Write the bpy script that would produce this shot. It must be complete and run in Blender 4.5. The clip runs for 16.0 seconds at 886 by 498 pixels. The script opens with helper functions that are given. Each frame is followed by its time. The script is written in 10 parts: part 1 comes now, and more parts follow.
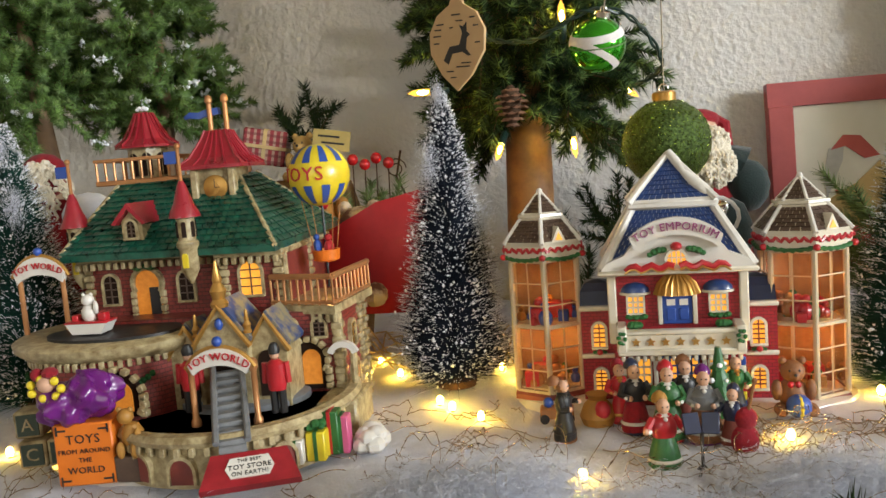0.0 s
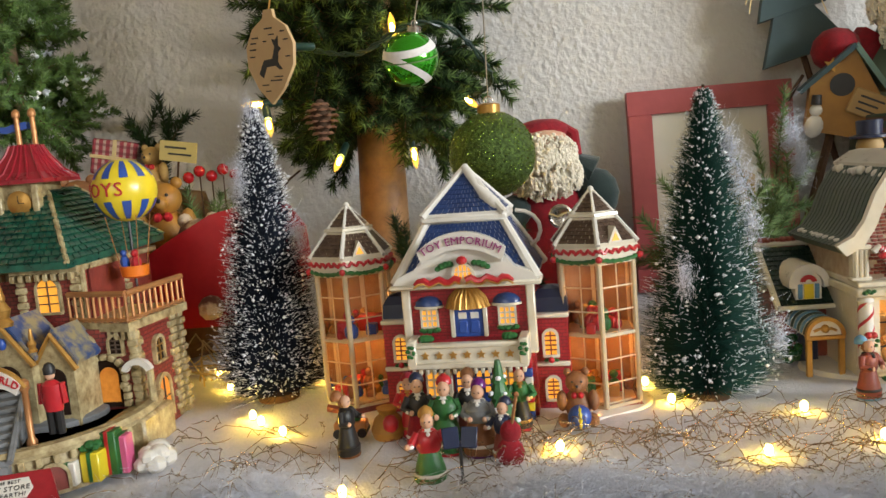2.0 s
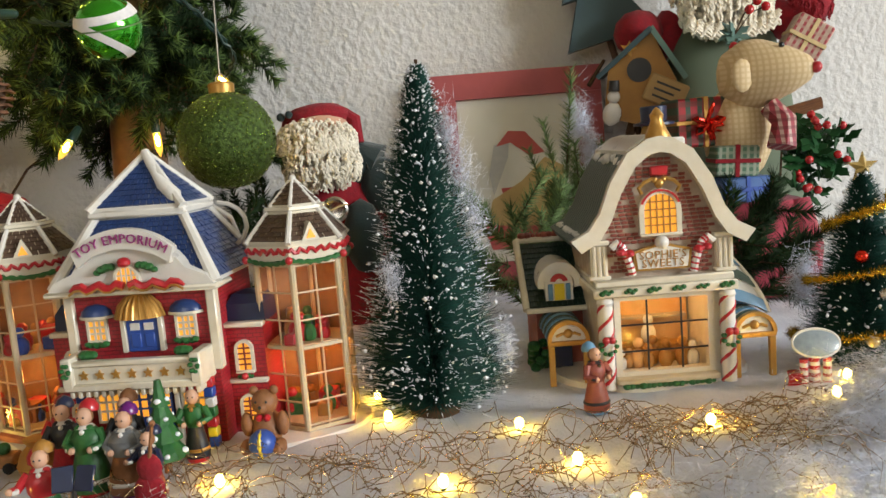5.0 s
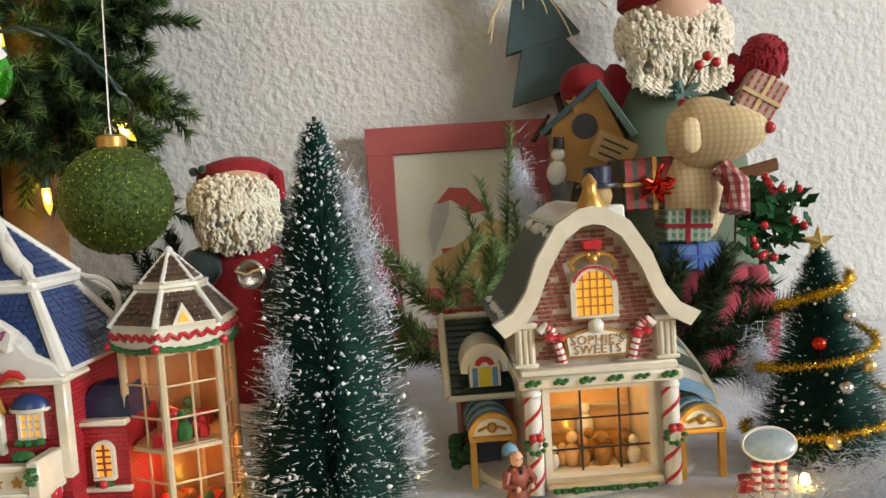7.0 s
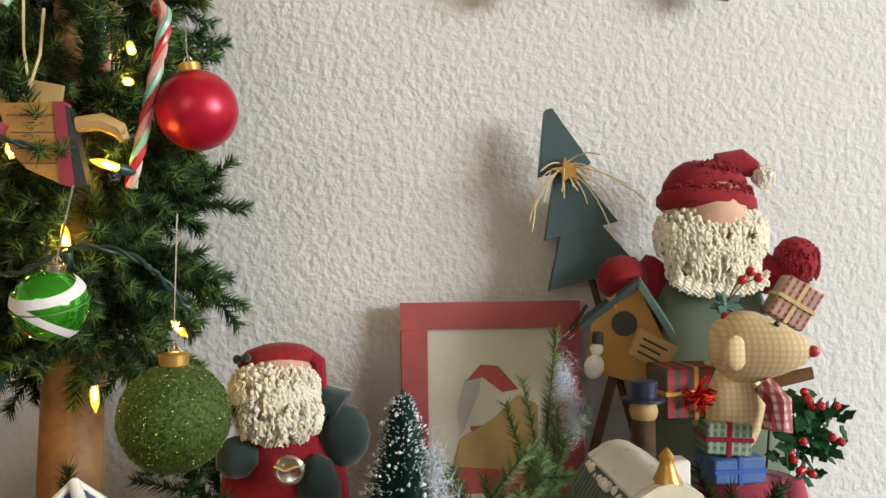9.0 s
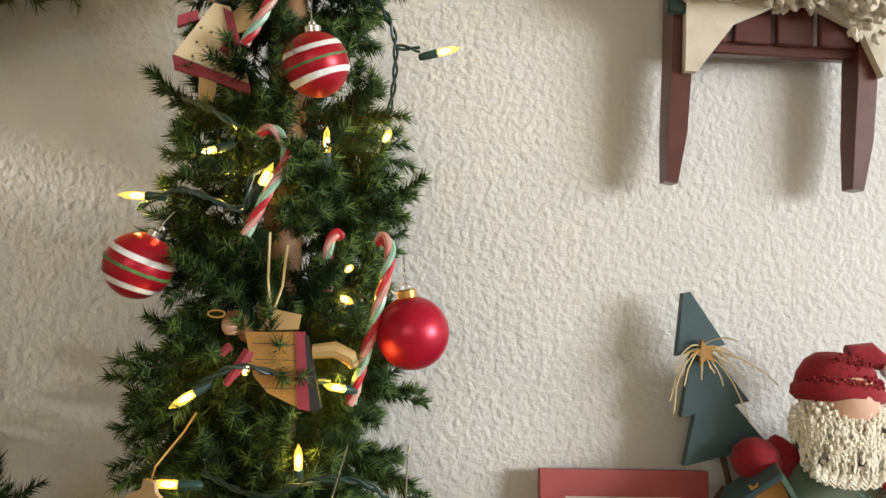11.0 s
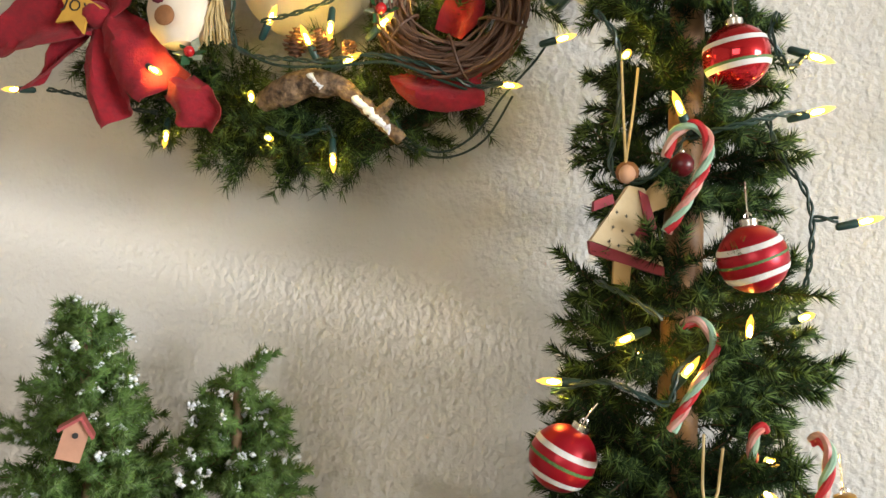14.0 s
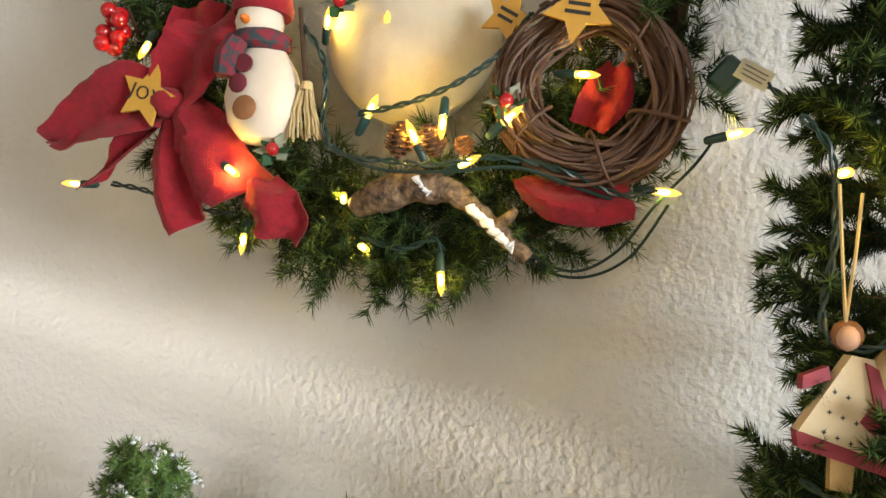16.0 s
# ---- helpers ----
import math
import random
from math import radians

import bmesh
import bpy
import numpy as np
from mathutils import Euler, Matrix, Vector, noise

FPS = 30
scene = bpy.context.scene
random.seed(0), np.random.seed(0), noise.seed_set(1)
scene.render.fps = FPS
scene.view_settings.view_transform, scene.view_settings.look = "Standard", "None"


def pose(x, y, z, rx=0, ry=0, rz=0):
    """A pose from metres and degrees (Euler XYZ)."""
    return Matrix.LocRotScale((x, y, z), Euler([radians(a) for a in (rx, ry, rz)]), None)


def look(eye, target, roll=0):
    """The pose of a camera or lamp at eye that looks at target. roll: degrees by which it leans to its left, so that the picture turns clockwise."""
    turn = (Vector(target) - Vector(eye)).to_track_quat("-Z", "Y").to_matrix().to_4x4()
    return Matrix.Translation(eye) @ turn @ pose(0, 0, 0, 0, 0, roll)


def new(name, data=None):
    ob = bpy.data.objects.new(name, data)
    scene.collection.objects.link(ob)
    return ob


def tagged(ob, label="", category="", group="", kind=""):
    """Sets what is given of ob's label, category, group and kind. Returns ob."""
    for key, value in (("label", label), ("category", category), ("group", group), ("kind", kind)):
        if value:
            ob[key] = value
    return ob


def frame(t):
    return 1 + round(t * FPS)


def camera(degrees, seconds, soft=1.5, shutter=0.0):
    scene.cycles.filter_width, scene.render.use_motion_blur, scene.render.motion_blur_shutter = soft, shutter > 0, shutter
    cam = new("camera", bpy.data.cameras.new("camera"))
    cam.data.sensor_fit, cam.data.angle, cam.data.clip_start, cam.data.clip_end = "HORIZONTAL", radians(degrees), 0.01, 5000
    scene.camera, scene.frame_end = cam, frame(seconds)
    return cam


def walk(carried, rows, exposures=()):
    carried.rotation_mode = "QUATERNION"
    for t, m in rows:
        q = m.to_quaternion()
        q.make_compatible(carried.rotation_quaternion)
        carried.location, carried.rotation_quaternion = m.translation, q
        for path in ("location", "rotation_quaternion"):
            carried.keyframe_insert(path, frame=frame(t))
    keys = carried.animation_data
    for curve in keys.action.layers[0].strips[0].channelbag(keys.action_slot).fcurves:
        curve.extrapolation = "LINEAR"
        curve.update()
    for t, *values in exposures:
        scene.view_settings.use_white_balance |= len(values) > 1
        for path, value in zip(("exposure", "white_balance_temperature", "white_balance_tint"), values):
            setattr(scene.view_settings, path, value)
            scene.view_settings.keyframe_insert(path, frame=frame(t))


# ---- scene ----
cam = camera(58.7, 16.0)
PATH = [
    (0, (0.088, 0.099, 0.197), (-0.19, 2.066, -0.031), -4.5),
    (0.5, (0.116, 0.1, 0.202), (-0.141, 2.069, -0.034), -4.5),
    (1, (0.148, 0.103, 0.201), (-0.085, 2.075, -0.03), -4.5),
    (1.5, (0.183, 0.106, 0.201), (-0.034, 2.081, -0.033), -4.6),
    (2, (0.215, 0.112, 0.198), (0.022, 2.089, -0.037), -4.8),
    (2.5, (0.245, 0.121, 0.195), (0.08, 2.1, -0.049), -4.9),
    (3, (0.272, 0.133, 0.191), (0.143, 2.112, -0.066), -4.8),
    (3.5, (0.297, 0.146, 0.185), (0.207, 2.127, -0.077), -4.6),
    (4, (0.325, 0.162, 0.182), (0.264, 2.142, -0.09), -4.5),
    (6.5, (0.403, 0.247, 0.178), (0.465, 2.236, -0.027), -4.1),
    (7, (0.409, 0.264, 0.191), (0.485, 2.256, 0.028), -3.7),
    (7.5, (0.408, 0.275, 0.211), (0.496, 2.27, 0.103), -3.2),
    (8, (0.404, 0.277, 0.231), (0.496, 2.274, 0.185), -2.5),
    (10.5, (0.214, 0.234, 0.445), (0.418, 2.222, 0.507), 1.6),
    (11, (0.177, 0.22, 0.47), (0.314, 2.213, 0.563), 1.8),
    (11.5, (0.147, 0.211, 0.491), (0.198, 2.207, 0.601), 1.8),
    (12, (0.111, 0.205, 0.516), (0.087, 2.202, 0.619), 1.7),
    (12.5, (0.073, 0.199, 0.537), (-0.03, 2.194, 0.635), 1.7),
    (13, (0.03, 0.197, 0.559), (-0.145, 2.187, 0.654), 2.0),
    (13.5, (-0.011, 0.203, 0.583), (-0.249, 2.186, 0.686), 2.4),
    (14, (-0.034, 0.219, 0.617), (-0.351, 2.191, 0.716), 2.7),
    (14.5, (-0.044, 0.252, 0.653), (-0.447, 2.208, 0.745), 3.0),
    (15, (-0.069, 0.286, 0.68), (-0.506, 2.235, 0.779), 3.4),
    (15.5, (-0.08, 0.33, 0.702), (-0.581, 2.263, 0.817), 3.9),
    (16, (-0.114, 0.362, 0.729), (-0.619, 2.292, 0.866), 4.0),
]
walk(cam, [(t, look(eye, target, roll)) for t, eye, target, roll in PATH],
     exposures=((0, -0.1), (2, -0.2), (4, -0.3), (7, -0.32), (8, -0.25), (10.5, -0.08), (12.5, 0.05), (14.5, 0.18), (16, 0.18)))

# ---- light ----
WALL_Y = 1.18
world = bpy.data.worlds.new("world")
scene.world = world
world.use_nodes = True
wn = world.node_tree.nodes
sky = wn.new("ShaderNodeTexSky")
sky.sky_type = "NISHITA"
sky.sun_disc = False
sky.sun_elevation, sky.sun_rotation = radians(10), radians(256)
wn["Background"].inputs[1].default_value = 0.10
world.node_tree.links.new(sky.outputs[0], wn["Background"].inputs[0])


def area(name, eye, target, sx, sy, watts, color):
    d = bpy.data.lights.new(name, "AREA")
    d.shape, d.size, d.size_y, d.energy, d.color = "RECTANGLE", sx, sy, watts, color
    o = new(name, d)
    o.matrix_world = look(eye, target)
    return o


def bulb_lamp(name, p, watts, color, radius=0.01):
    d = bpy.data.lights.new(name, "POINT")
    d.energy, d.color, d.shadow_soft_size = watts, color, radius
    o = new(name, d)
    o.location = p
    return o


# daylight in the window opening of the right-hand wall
area("window_daylight", (4.40, -1.4, 1.0), (0.0, 1.1, 0.5), 1.9, 1.2, 290, (0.94, 0.98, 1.0))
# low sun, cut to a wall streak by an unseen slit and slats added west
sun_data = bpy.data.lights.new("sun", "SUN")
sun_data.energy, sun_data.angle, sun_data.color = 4.2, radians(2.0), (1.0, 0.95, 0.88)
new("sun", sun_data).matrix_world = look((-2.2, 0.77, 0.945), (-1.2, 1.02, 0.765))
# paler fill light added behind the camera to lift the shaded left wall
area("rear_fill", (-0.7, -2.36, 0.95), (-0.2, 1.0, 0.6), 1.4, 1.1, 19, (1.0, 0.95, 0.85))


# ---- mesh tools ----
class G:
    """Vertices and faces of one mesh, with a material slot for each face."""

    def __init__(self):
        self.v, self.f, self.s, self.slot = [], [], [], 0

    def add(self, vs, fs, m=None):
        o = len(self.v)
        self.v += [tuple(m @ Vector(p)) if m else tuple(p) for p in vs]
        self.f += [tuple(i + o for i in f) for f in fs]
        self.s += [self.slot] * len(fs)
        return self

    def use(self, slot):
        self.slot = slot
        return self

    def box(self, x0, x1, y0, y1, z0, z1, c=0.0, m=None):
        c = min(c, 0.45 * min(abs(x1 - x0), abs(y1 - y0), abs(z1 - z0)))
        if c <= 0:
            vs = [(x, y, z) for x in (x0, x1) for y in (y0, y1) for z in (z0, z1)]
            fs = [(0, 1, 3, 2), (4, 6, 7, 5), (0, 4, 5, 1), (2, 3, 7, 6), (0, 2, 6, 4), (1, 5, 7, 3)]
            return self.add(vs, fs, m)
        vs, ix = [], {}
        for i, x in enumerate((x0, x1)):
            for j, y in enumerate((y0, y1)):
                for k, z in enumerate((z0, z1)):
                    sx, sy, sz = (1 - 2 * i) * c, (1 - 2 * j) * c, (1 - 2 * k) * c
                    for a, p in enumerate(((x, y + sy, z + sz), (x + sx, y, z + sz), (x + sx, y + sy, z))):
                        ix[i, j, k, a] = len(vs)
                        vs.append(p)
        fs = []
        for i in (0, 1):
            fs.append([ix[i, 0, 0, 0], ix[i, 0, 1, 0], ix[i, 1, 1, 0], ix[i, 1, 0, 0]])
            fs.append([ix[0, i, 0, 1], ix[0, i, 1, 1], ix[1, i, 1, 1], ix[1, i, 0, 1]])
            fs.append([ix[0, 0, i, 2], ix[0, 1, i, 2], ix[1, 1, i, 2], ix[1, 0, i, 2]])
        for i in (0, 1):
            for j in (0, 1):
                fs.append([ix[i, j, 0, 0], ix[i, j, 1, 0], ix[i, j, 1, 1], ix[i, j, 0, 1]])
                fs.append([ix[i, 0, j, 0], ix[i, 1, j, 0], ix[i, 1, j, 2], ix[i, 0, j, 2]])
                fs.append([ix[0, i, j, 1], ix[1, i, j, 1], ix[1, i, j, 2], ix[0, i, j, 2]])
                for k in (0, 1):
                    fs.append([ix[i, j, k, 0], ix[i, j, k, 1], ix[i, j, k, 2]])
        mid = Vector(((x0 + x1) / 2, (y0 + y1) / 2, (z0 + z1) / 2))
        out = []
        for f in fs:
            a, b, d = (Vector(vs[q]) for q in f[:3])
            cen = sum((Vector(vs[q]) for q in f), Vector()) / len(f)
            out.append(f if (b - a).cross(d - a).dot(cen - mid) > 0 else f[::-1])
        return self.add(vs, out, m)

    def lathe(self, prof, n=16, m=None, sx=1.0, sy=1.0, turn=0.0):
        vs, fs, k = [], [], len(prof)
        for i in range(n):
            a = 2 * math.pi * (i + turn) / n
            vs += [(r * math.cos(a) * sx, r * math.sin(a) * sy, z) for r, z in prof]
        for i in range(n):
            o, q = i * k, ((i + 1) % n) * k
            fs += [(o + j, q + j, q + j + 1, o + j + 1) for j in range(k - 1)]
        if prof[0][0] > 1e-6:
            fs.append(tuple(i * k for i in range(n))[::-1])
        if prof[-1][0] > 1e-6:
            fs.append(tuple(i * k + k - 1 for i in range(n)))
        return self.add(vs, fs, m)

    def ball(self, c, r, n=14, rz=None, ry=None, m=None):
        k = max(5, n // 2)
        prof = [(max(math.sin(math.pi * i / k), 1e-4), -math.cos(math.pi * i / k)) for i in range(k + 1)]
        t = Matrix.Translation(c) @ (m or Matrix()) @ Matrix.Diagonal((r, ry or r, rz or r, 1))
        return self.lathe(prof, n, t)

    def cyl(self, p, q, r0, r1=None, n=10):
        return self.tube([p, q], [r0, r0 if r1 is None else r1], n)

    def tube(self, pts, r, n=6):
        pts = [Vector(p) for p in pts]
        k = len(pts)
        rs = r if isinstance(r, (list, tuple)) else [r] * k
        vs, fs, side = [], [], None
        for i, p in enumerate(pts):
            d = (pts[min(i + 1, k - 1)] - pts[max(i - 1, 0)])
            d = d.normalized() if d.length > 1e-9 else Vector((0, 0, 1))
            if side is None:
                side = d.orthogonal().normalized()
            side = side - d * side.dot(d)
            side = side.normalized() if side.length > 1e-6 else d.orthogonal().normalized()
            up = d.cross(side)
            for j in range(n):
                a = 2 * math.pi * j / n
                vs.append(p + (side * math.cos(a) + up * math.sin(a)) * rs[i])
        for i in range(k - 1):
            fs += [(i * n + j, i * n + (j + 1) % n, (i + 1) * n + (j + 1) % n, (i + 1) * n + j) for j in range(n)]
        fs += [tuple(range(n))[::-1], tuple(range((k - 1) * n, k * n))]
        return self.add(vs, fs)

    def prism(self, poly, y0, y1, m=None):
        """A polygon in x, z, anticlockwise as seen from the front (-y), drawn out from y0 to y1."""
        n = len(poly)
        vs = [(x, y0, z) for x, z in poly] + [(x, y1, z) for x, z in poly]
        fs = [tuple(range(n)), tuple(range(n, 2 * n))[::-1]]
        fs += [(i, i + n, (i + 1) % n + n, (i + 1) % n) for i in range(n)]
        return self.add(vs, fs, m)

    def strip(self, inner, outer, y0, y1, m=None):
        """A band between two open lines in x, z, drawn out from y0 to y1."""
        n = len(inner)
        vs = [(x, y, z) for y in (y0, y1) for line in (inner, outer) for x, z in line]
        I, O, J, Q = 0, n, 2 * n, 3 * n
        fs = []
        for i in range(n - 1):
            fs += [(I + i, O + i, O + i + 1, I + i + 1), (J + i, J + i + 1, Q + i + 1, Q + i),
                   (I + i, I + i + 1, J + i + 1, J + i), (O + i, Q + i, Q + i + 1, O + i + 1)]
        fs += [(I, J, Q, O), (I + n - 1, O + n - 1, Q + n - 1, J + n - 1)]
        return self.add(vs, fs, m)


def arc(cx, cz, r, a0, a1, n, rz=None):
    return [(cx + r * math.cos(radians(a0 + (a1 - a0) * i / n)), cz + (rz or r) * math.sin(radians(a0 + (a1 - a0) * i / n))) for i in range(n + 1)]


def part(name, g, material, parent=None, label="", smooth=True, fix=True):
    me = bpy.data.meshes.new(name)
    me.from_pydata(g.v, [], g.f)
    mats = material if isinstance(material, (list, tuple)) else [material]
    for mm in mats:
        me.materials.append(mm)
    if len(mats) > 1:
        me.polygons.foreach_set("material_index", g.s)
    if fix:
        bm = bmesh.new()
        bm.from_mesh(me)
        bmesh.ops.recalc_face_normals(bm, faces=bm.faces)
        bm.to_mesh(me)
        bm.free()
    if smooth:
        me.polygons.foreach_set("use_smooth", [True] * len(me.polygons))
        me.set_sharp_from_angle(angle=radians(38))
    me.update()
    ob = new(name, me)
    if parent:
        ob.parent = parent
    return tagged(ob, label)


def thing(name, m, label, category, group="", kind=""):
    ob = new(name)
    ob.empty_display_size = 0.01
    ob.matrix_world = m if isinstance(m, Matrix) else Matrix.Translation(m)
    return tagged(ob, label, category, group, kind)


def mesh_np(name, verts, tris, material, parent=None, label="", slots=None):
    me = bpy.data.meshes.new(name)
    me.vertices.add(len(verts))
    me.vertices.foreach_set("co", np.asarray(verts, dtype=np.float32).ravel())
    me.loops.add(3 * len(tris))
    me.loops.foreach_set("vertex_index", np.asarray(tris, dtype=np.int32).ravel())
    me.polygons.add(len(tris))
    me.polygons.foreach_set("loop_start", np.arange(len(tris), dtype=np.int32) * 3)
    mats = material if isinstance(material, (list, tuple)) else [material]
    for mm in mats:
        me.materials.append(mm)
    if slots is not None:
        me.polygons.foreach_set("material_index", np.asarray(slots, dtype=np.int32))
    me.update(calc_edges=True)
    ob = new(name, me)
    if parent:
        ob.parent = parent
    return tagged(ob, label)


def unit(a):
    return a / np.maximum(np.linalg.norm(a, axis=1, keepdims=True), 1e-9)


def blades(base, way, length, width, rng):
    """Three-sided tapering needles: base points, unit ways, lengths, widths."""
    n = len(base)
    ref = unit(rng.normal(size=(n, 3)))
    s = unit(np.cross(way, ref))
    t = np.cross(way, s)
    w = np.reshape(width, (-1, 1)) * np.ones((n, 1))
    L = np.reshape(length, (-1, 1))
    v = np.empty((n, 4, 3))
    for k in range(3):
        a = 2 * math.pi * k / 3
        v[:, k] = base + (s * math.cos(a) + t * math.sin(a)) * w * 0.5
    v[:, 3] = base + way * L
    o = (np.arange(n) * 4)[:, None, None]
    f = np.array([[0, 1, 3], [1, 2, 3], [2, 0, 3]])[None] + o
    return v.reshape(-1, 3), f.reshape(-1, 3)


def flecks(pos, size, rng):
    """Small uneven lumps."""
    n = len(pos)
    d = np.array([[1, 0, 0], [-1, 0, 0], [0, 1, 0], [0, -1, 0], [0, 0, 1], [0, 0, -1]], float)
    v = pos[:, None] + d[None] * np.reshape(size, (-1, 1, 1)) * (0.5 + rng.random((n, 6, 1)))
    q = np.array([[0, 2, 4], [2, 1, 4], [1, 3, 4], [3, 0, 4], [2, 0, 5], [1, 2, 5], [3, 1, 5], [0, 3, 5]])
    f = q[None] + (np.arange(n) * 6)[:, None, None]
    return v.reshape(-1, 3), f.reshape(-1, 3)


def joined(*pairs):
    vs, fs, ss, o = [], [], [], 0
    for k, (v, f) in enumerate(pairs):
        vs.append(v), fs.append(f + o), ss.append(np.full(len(f), k))
        o += len(v)
    return np.concatenate(vs), np.concatenate(fs), np.concatenate(ss)


# ---- materials ----
def mat(name, c1, c2=None, scale=60.0, rough=0.5, metal=0.0, bump=0.0, bscale=300.0, coat=0.0, sheen=0.0,
        sss=0.0, glow=None, watts=0.0, contrast=0.5, spread=0.0, depth=0.001):
    m = bpy.data.materials.new(name)
    m.use_nodes = True
    nt = m.node_tree
    b = nt.nodes["Principled BSDF"]
    L = nt.links.new
    co = nt.nodes.new("ShaderNodeTexCoord").outputs["Object"]
    c2 = c2 or tuple(0.72 * c for c in c1)
    no = nt.nodes.new("ShaderNodeTexNoise")
    no.inputs["Scale"].default_value, no.inputs["Detail"].default_value, no.inputs["Roughness"].default_value = scale, 5, 0.62
    L(co, no.inputs["Vector"])
    ramp = nt.nodes.new("ShaderNodeValToRGB")
    ramp.color_ramp.elements[0].position, ramp.color_ramp.elements[1].position = 0.5 - contrast / 2, 0.5 + contrast / 2
    ramp.color_ramp.elements[0].color, ramp.color_ramp.elements[1].color = (*c2, 1), (*c1, 1)
    L(no.outputs[0], ramp.inputs[0])
    out = ramp.outputs[0]
    if spread:
        hs = nt.nodes.new("ShaderNodeHueSaturation")
        geo = nt.nodes.new("ShaderNodeNewGeometry")
        mr = nt.nodes.new("ShaderNodeMapRange")
        mr.inputs[3].default_value, mr.inputs[4].default_value = 1 - spread, 1 + spread
        L(geo.outputs["Random Per Island"], mr.inputs[0])
        L(mr.outputs[0], hs.inputs["Value"])
        L(out, hs.inputs["Color"])
        out = hs.outputs[0]
    L(out, b.inputs["Base Color"])
    b.inputs["Metallic"].default_value = metal
    rr = nt.nodes.new("ShaderNodeMapRange")
    rr.inputs[3].default_value, rr.inputs[4].default_value = max(rough - 0.1, 0.02), min(rough + 0.1, 1)
    L(no.outputs[0], rr.inputs[0])
    L(rr.outputs[0], b.inputs["Roughness"])
    b.inputs["Coat Weight"].default_value = coat
    b.inputs["Coat Roughness"].default_value = 0.12
    b.inputs["Sheen Weight"].default_value = sheen
    if sss:
        b.inputs["Subsurface Weight"].default_value = sss
        b.inputs["Subsurface Radius"].default_value = (0.01, 0.009, 0.008)
        b.inputs["Subsurface Scale"].default_value = 0.4
    if bump:
        n2 = nt.nodes.new("ShaderNodeTexNoise")
        n2.inputs["Scale"].default_value, n2.inputs["Detail"].default_value = bscale, 4
        L(co, n2.inputs["Vector"])
        bp = nt.nodes.new("ShaderNodeBump")
        bp.inputs["Strength"].default_value, bp.inputs["Distance"].default_value = bump, depth
        L(n2.outputs[0], bp.inputs["Height"])
        L(bp.outputs[0], b.inputs["Normal"])
    if glow:
        b.inputs["Emission Color"].default_value = (*glow, 1)
        b.inputs["Emission Strength"].default_value = watts
    return m


def glassy(name, c, rough=0.03, ior=1.3):
    m = bpy.data.materials.new(name)
    m.use_nodes = True
    b = m.node_tree.nodes["Principled BSDF"]
    b.inputs["Base Color"].default_value = (*c, 1)
    b.inputs["Roughness"].default_value = rough
    b.inputs["Transmission Weight"].default_value = 1
    b.inputs["IOR"].default_value = ior
    return m


PLASTER = mat("textured_plaster", (0.64, 0.63, 0.61), (0.58, 0.57, 0.55), 7, 0.85, bump=0.68, bscale=112, contrast=0.8, depth=0.006)
ROOM_PAINT = mat("room_paint", (0.44, 0.38, 0.28), (0.4, 0.34, 0.25), 3, 0.9)
CARPET = mat("carpet", (0.3, 0.25, 0.2), (0.2, 0.17, 0.13), 60, 0.95, bump=0.5)
WOOD_TABLE = mat("table_wood", (0.2, 0.1, 0.05), (0.12, 0.06, 0.03), 12, 0.45)
SNOW = mat("cotton_snow", (0.68, 0.7, 0.79), (0.54, 0.57, 0.67), 90, 0.95, bump=0.7, bscale=420, sheen=0.25, depth=0.002)
FLUFF = mat("cotton_fluff", (0.74, 0.77, 0.88), (0.62, 0.66, 0.78), 120, 1.0, sheen=0.3)
# PINE is near-black: shade between twigs put into the colour, PINE_TIP lighter outside
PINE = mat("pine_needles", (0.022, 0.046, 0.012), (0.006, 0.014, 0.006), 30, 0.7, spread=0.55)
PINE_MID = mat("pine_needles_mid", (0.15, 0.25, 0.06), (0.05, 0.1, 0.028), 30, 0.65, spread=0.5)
PINE_TIP = mat("pine_needles_light_tip", (0.12, 0.18, 0.042), (0.035, 0.07, 0.02), 30, 0.6, spread=0.5)
PINE_GREY = mat("pine_needles_frosted", (0.19, 0.27, 0.1), (0.06, 0.11, 0.045), 25, 0.6, spread=0.5)
TWIG = mat("twig_bark", (0.1, 0.06, 0.035), (0.05, 0.03, 0.02), 90, 0.85, bump=0.5)
TRUNK = mat("peeled_trunk", (0.3, 0.16, 0.06), (0.13, 0.06, 0.025), 45, 0.6, bump=0.4, bscale=120)
TRUNK_PALE = mat("pale_trunk", (0.3, 0.19, 0.1), (0.2, 0.12, 0.07), 60, 0.7, bump=0.3)
BRUSH_BLUE = mat("brush_blue", (0.01, 0.016, 0.03), (0.005, 0.008, 0.016), 40, 0.6, spread=0.4)
BRUSH_GREEN = mat("brush_green", (0.008, 0.05, 0.035), (0.004, 0.022, 0.017), 40, 0.55, spread=0.4)
FLOCK = mat("flock_snow", (0.86, 0.88, 0.93), (0.75, 0.78, 0.86), 200, 0.9)
PORCELAIN = mat("cream_porcelain", (0.72, 0.68, 0.57), (0.6, 0.54, 0.42), 60, 0.24, coat=0.4, bump=0.12, bscale=190)
WHITE_CERAMIC = mat("white_ceramic", (0.74, 0.72, 0.68), (0.62, 0.6, 0.55), 60, 0.3, coat=0.4, bump=0.1, bscale=180)
IVORY = mat("ivory_trim", (0.6, 0.51, 0.35), (0.46, 0.36, 0.22), 60, 0.4, coat=0.2, bump=0.15, bscale=250)
STONE = mat("painted_stone", (0.52, 0.44, 0.25), (0.2, 0.14, 0.06), 130, 0.45, bump=0.5, bscale=260, coat=0.2, contrast=0.35)
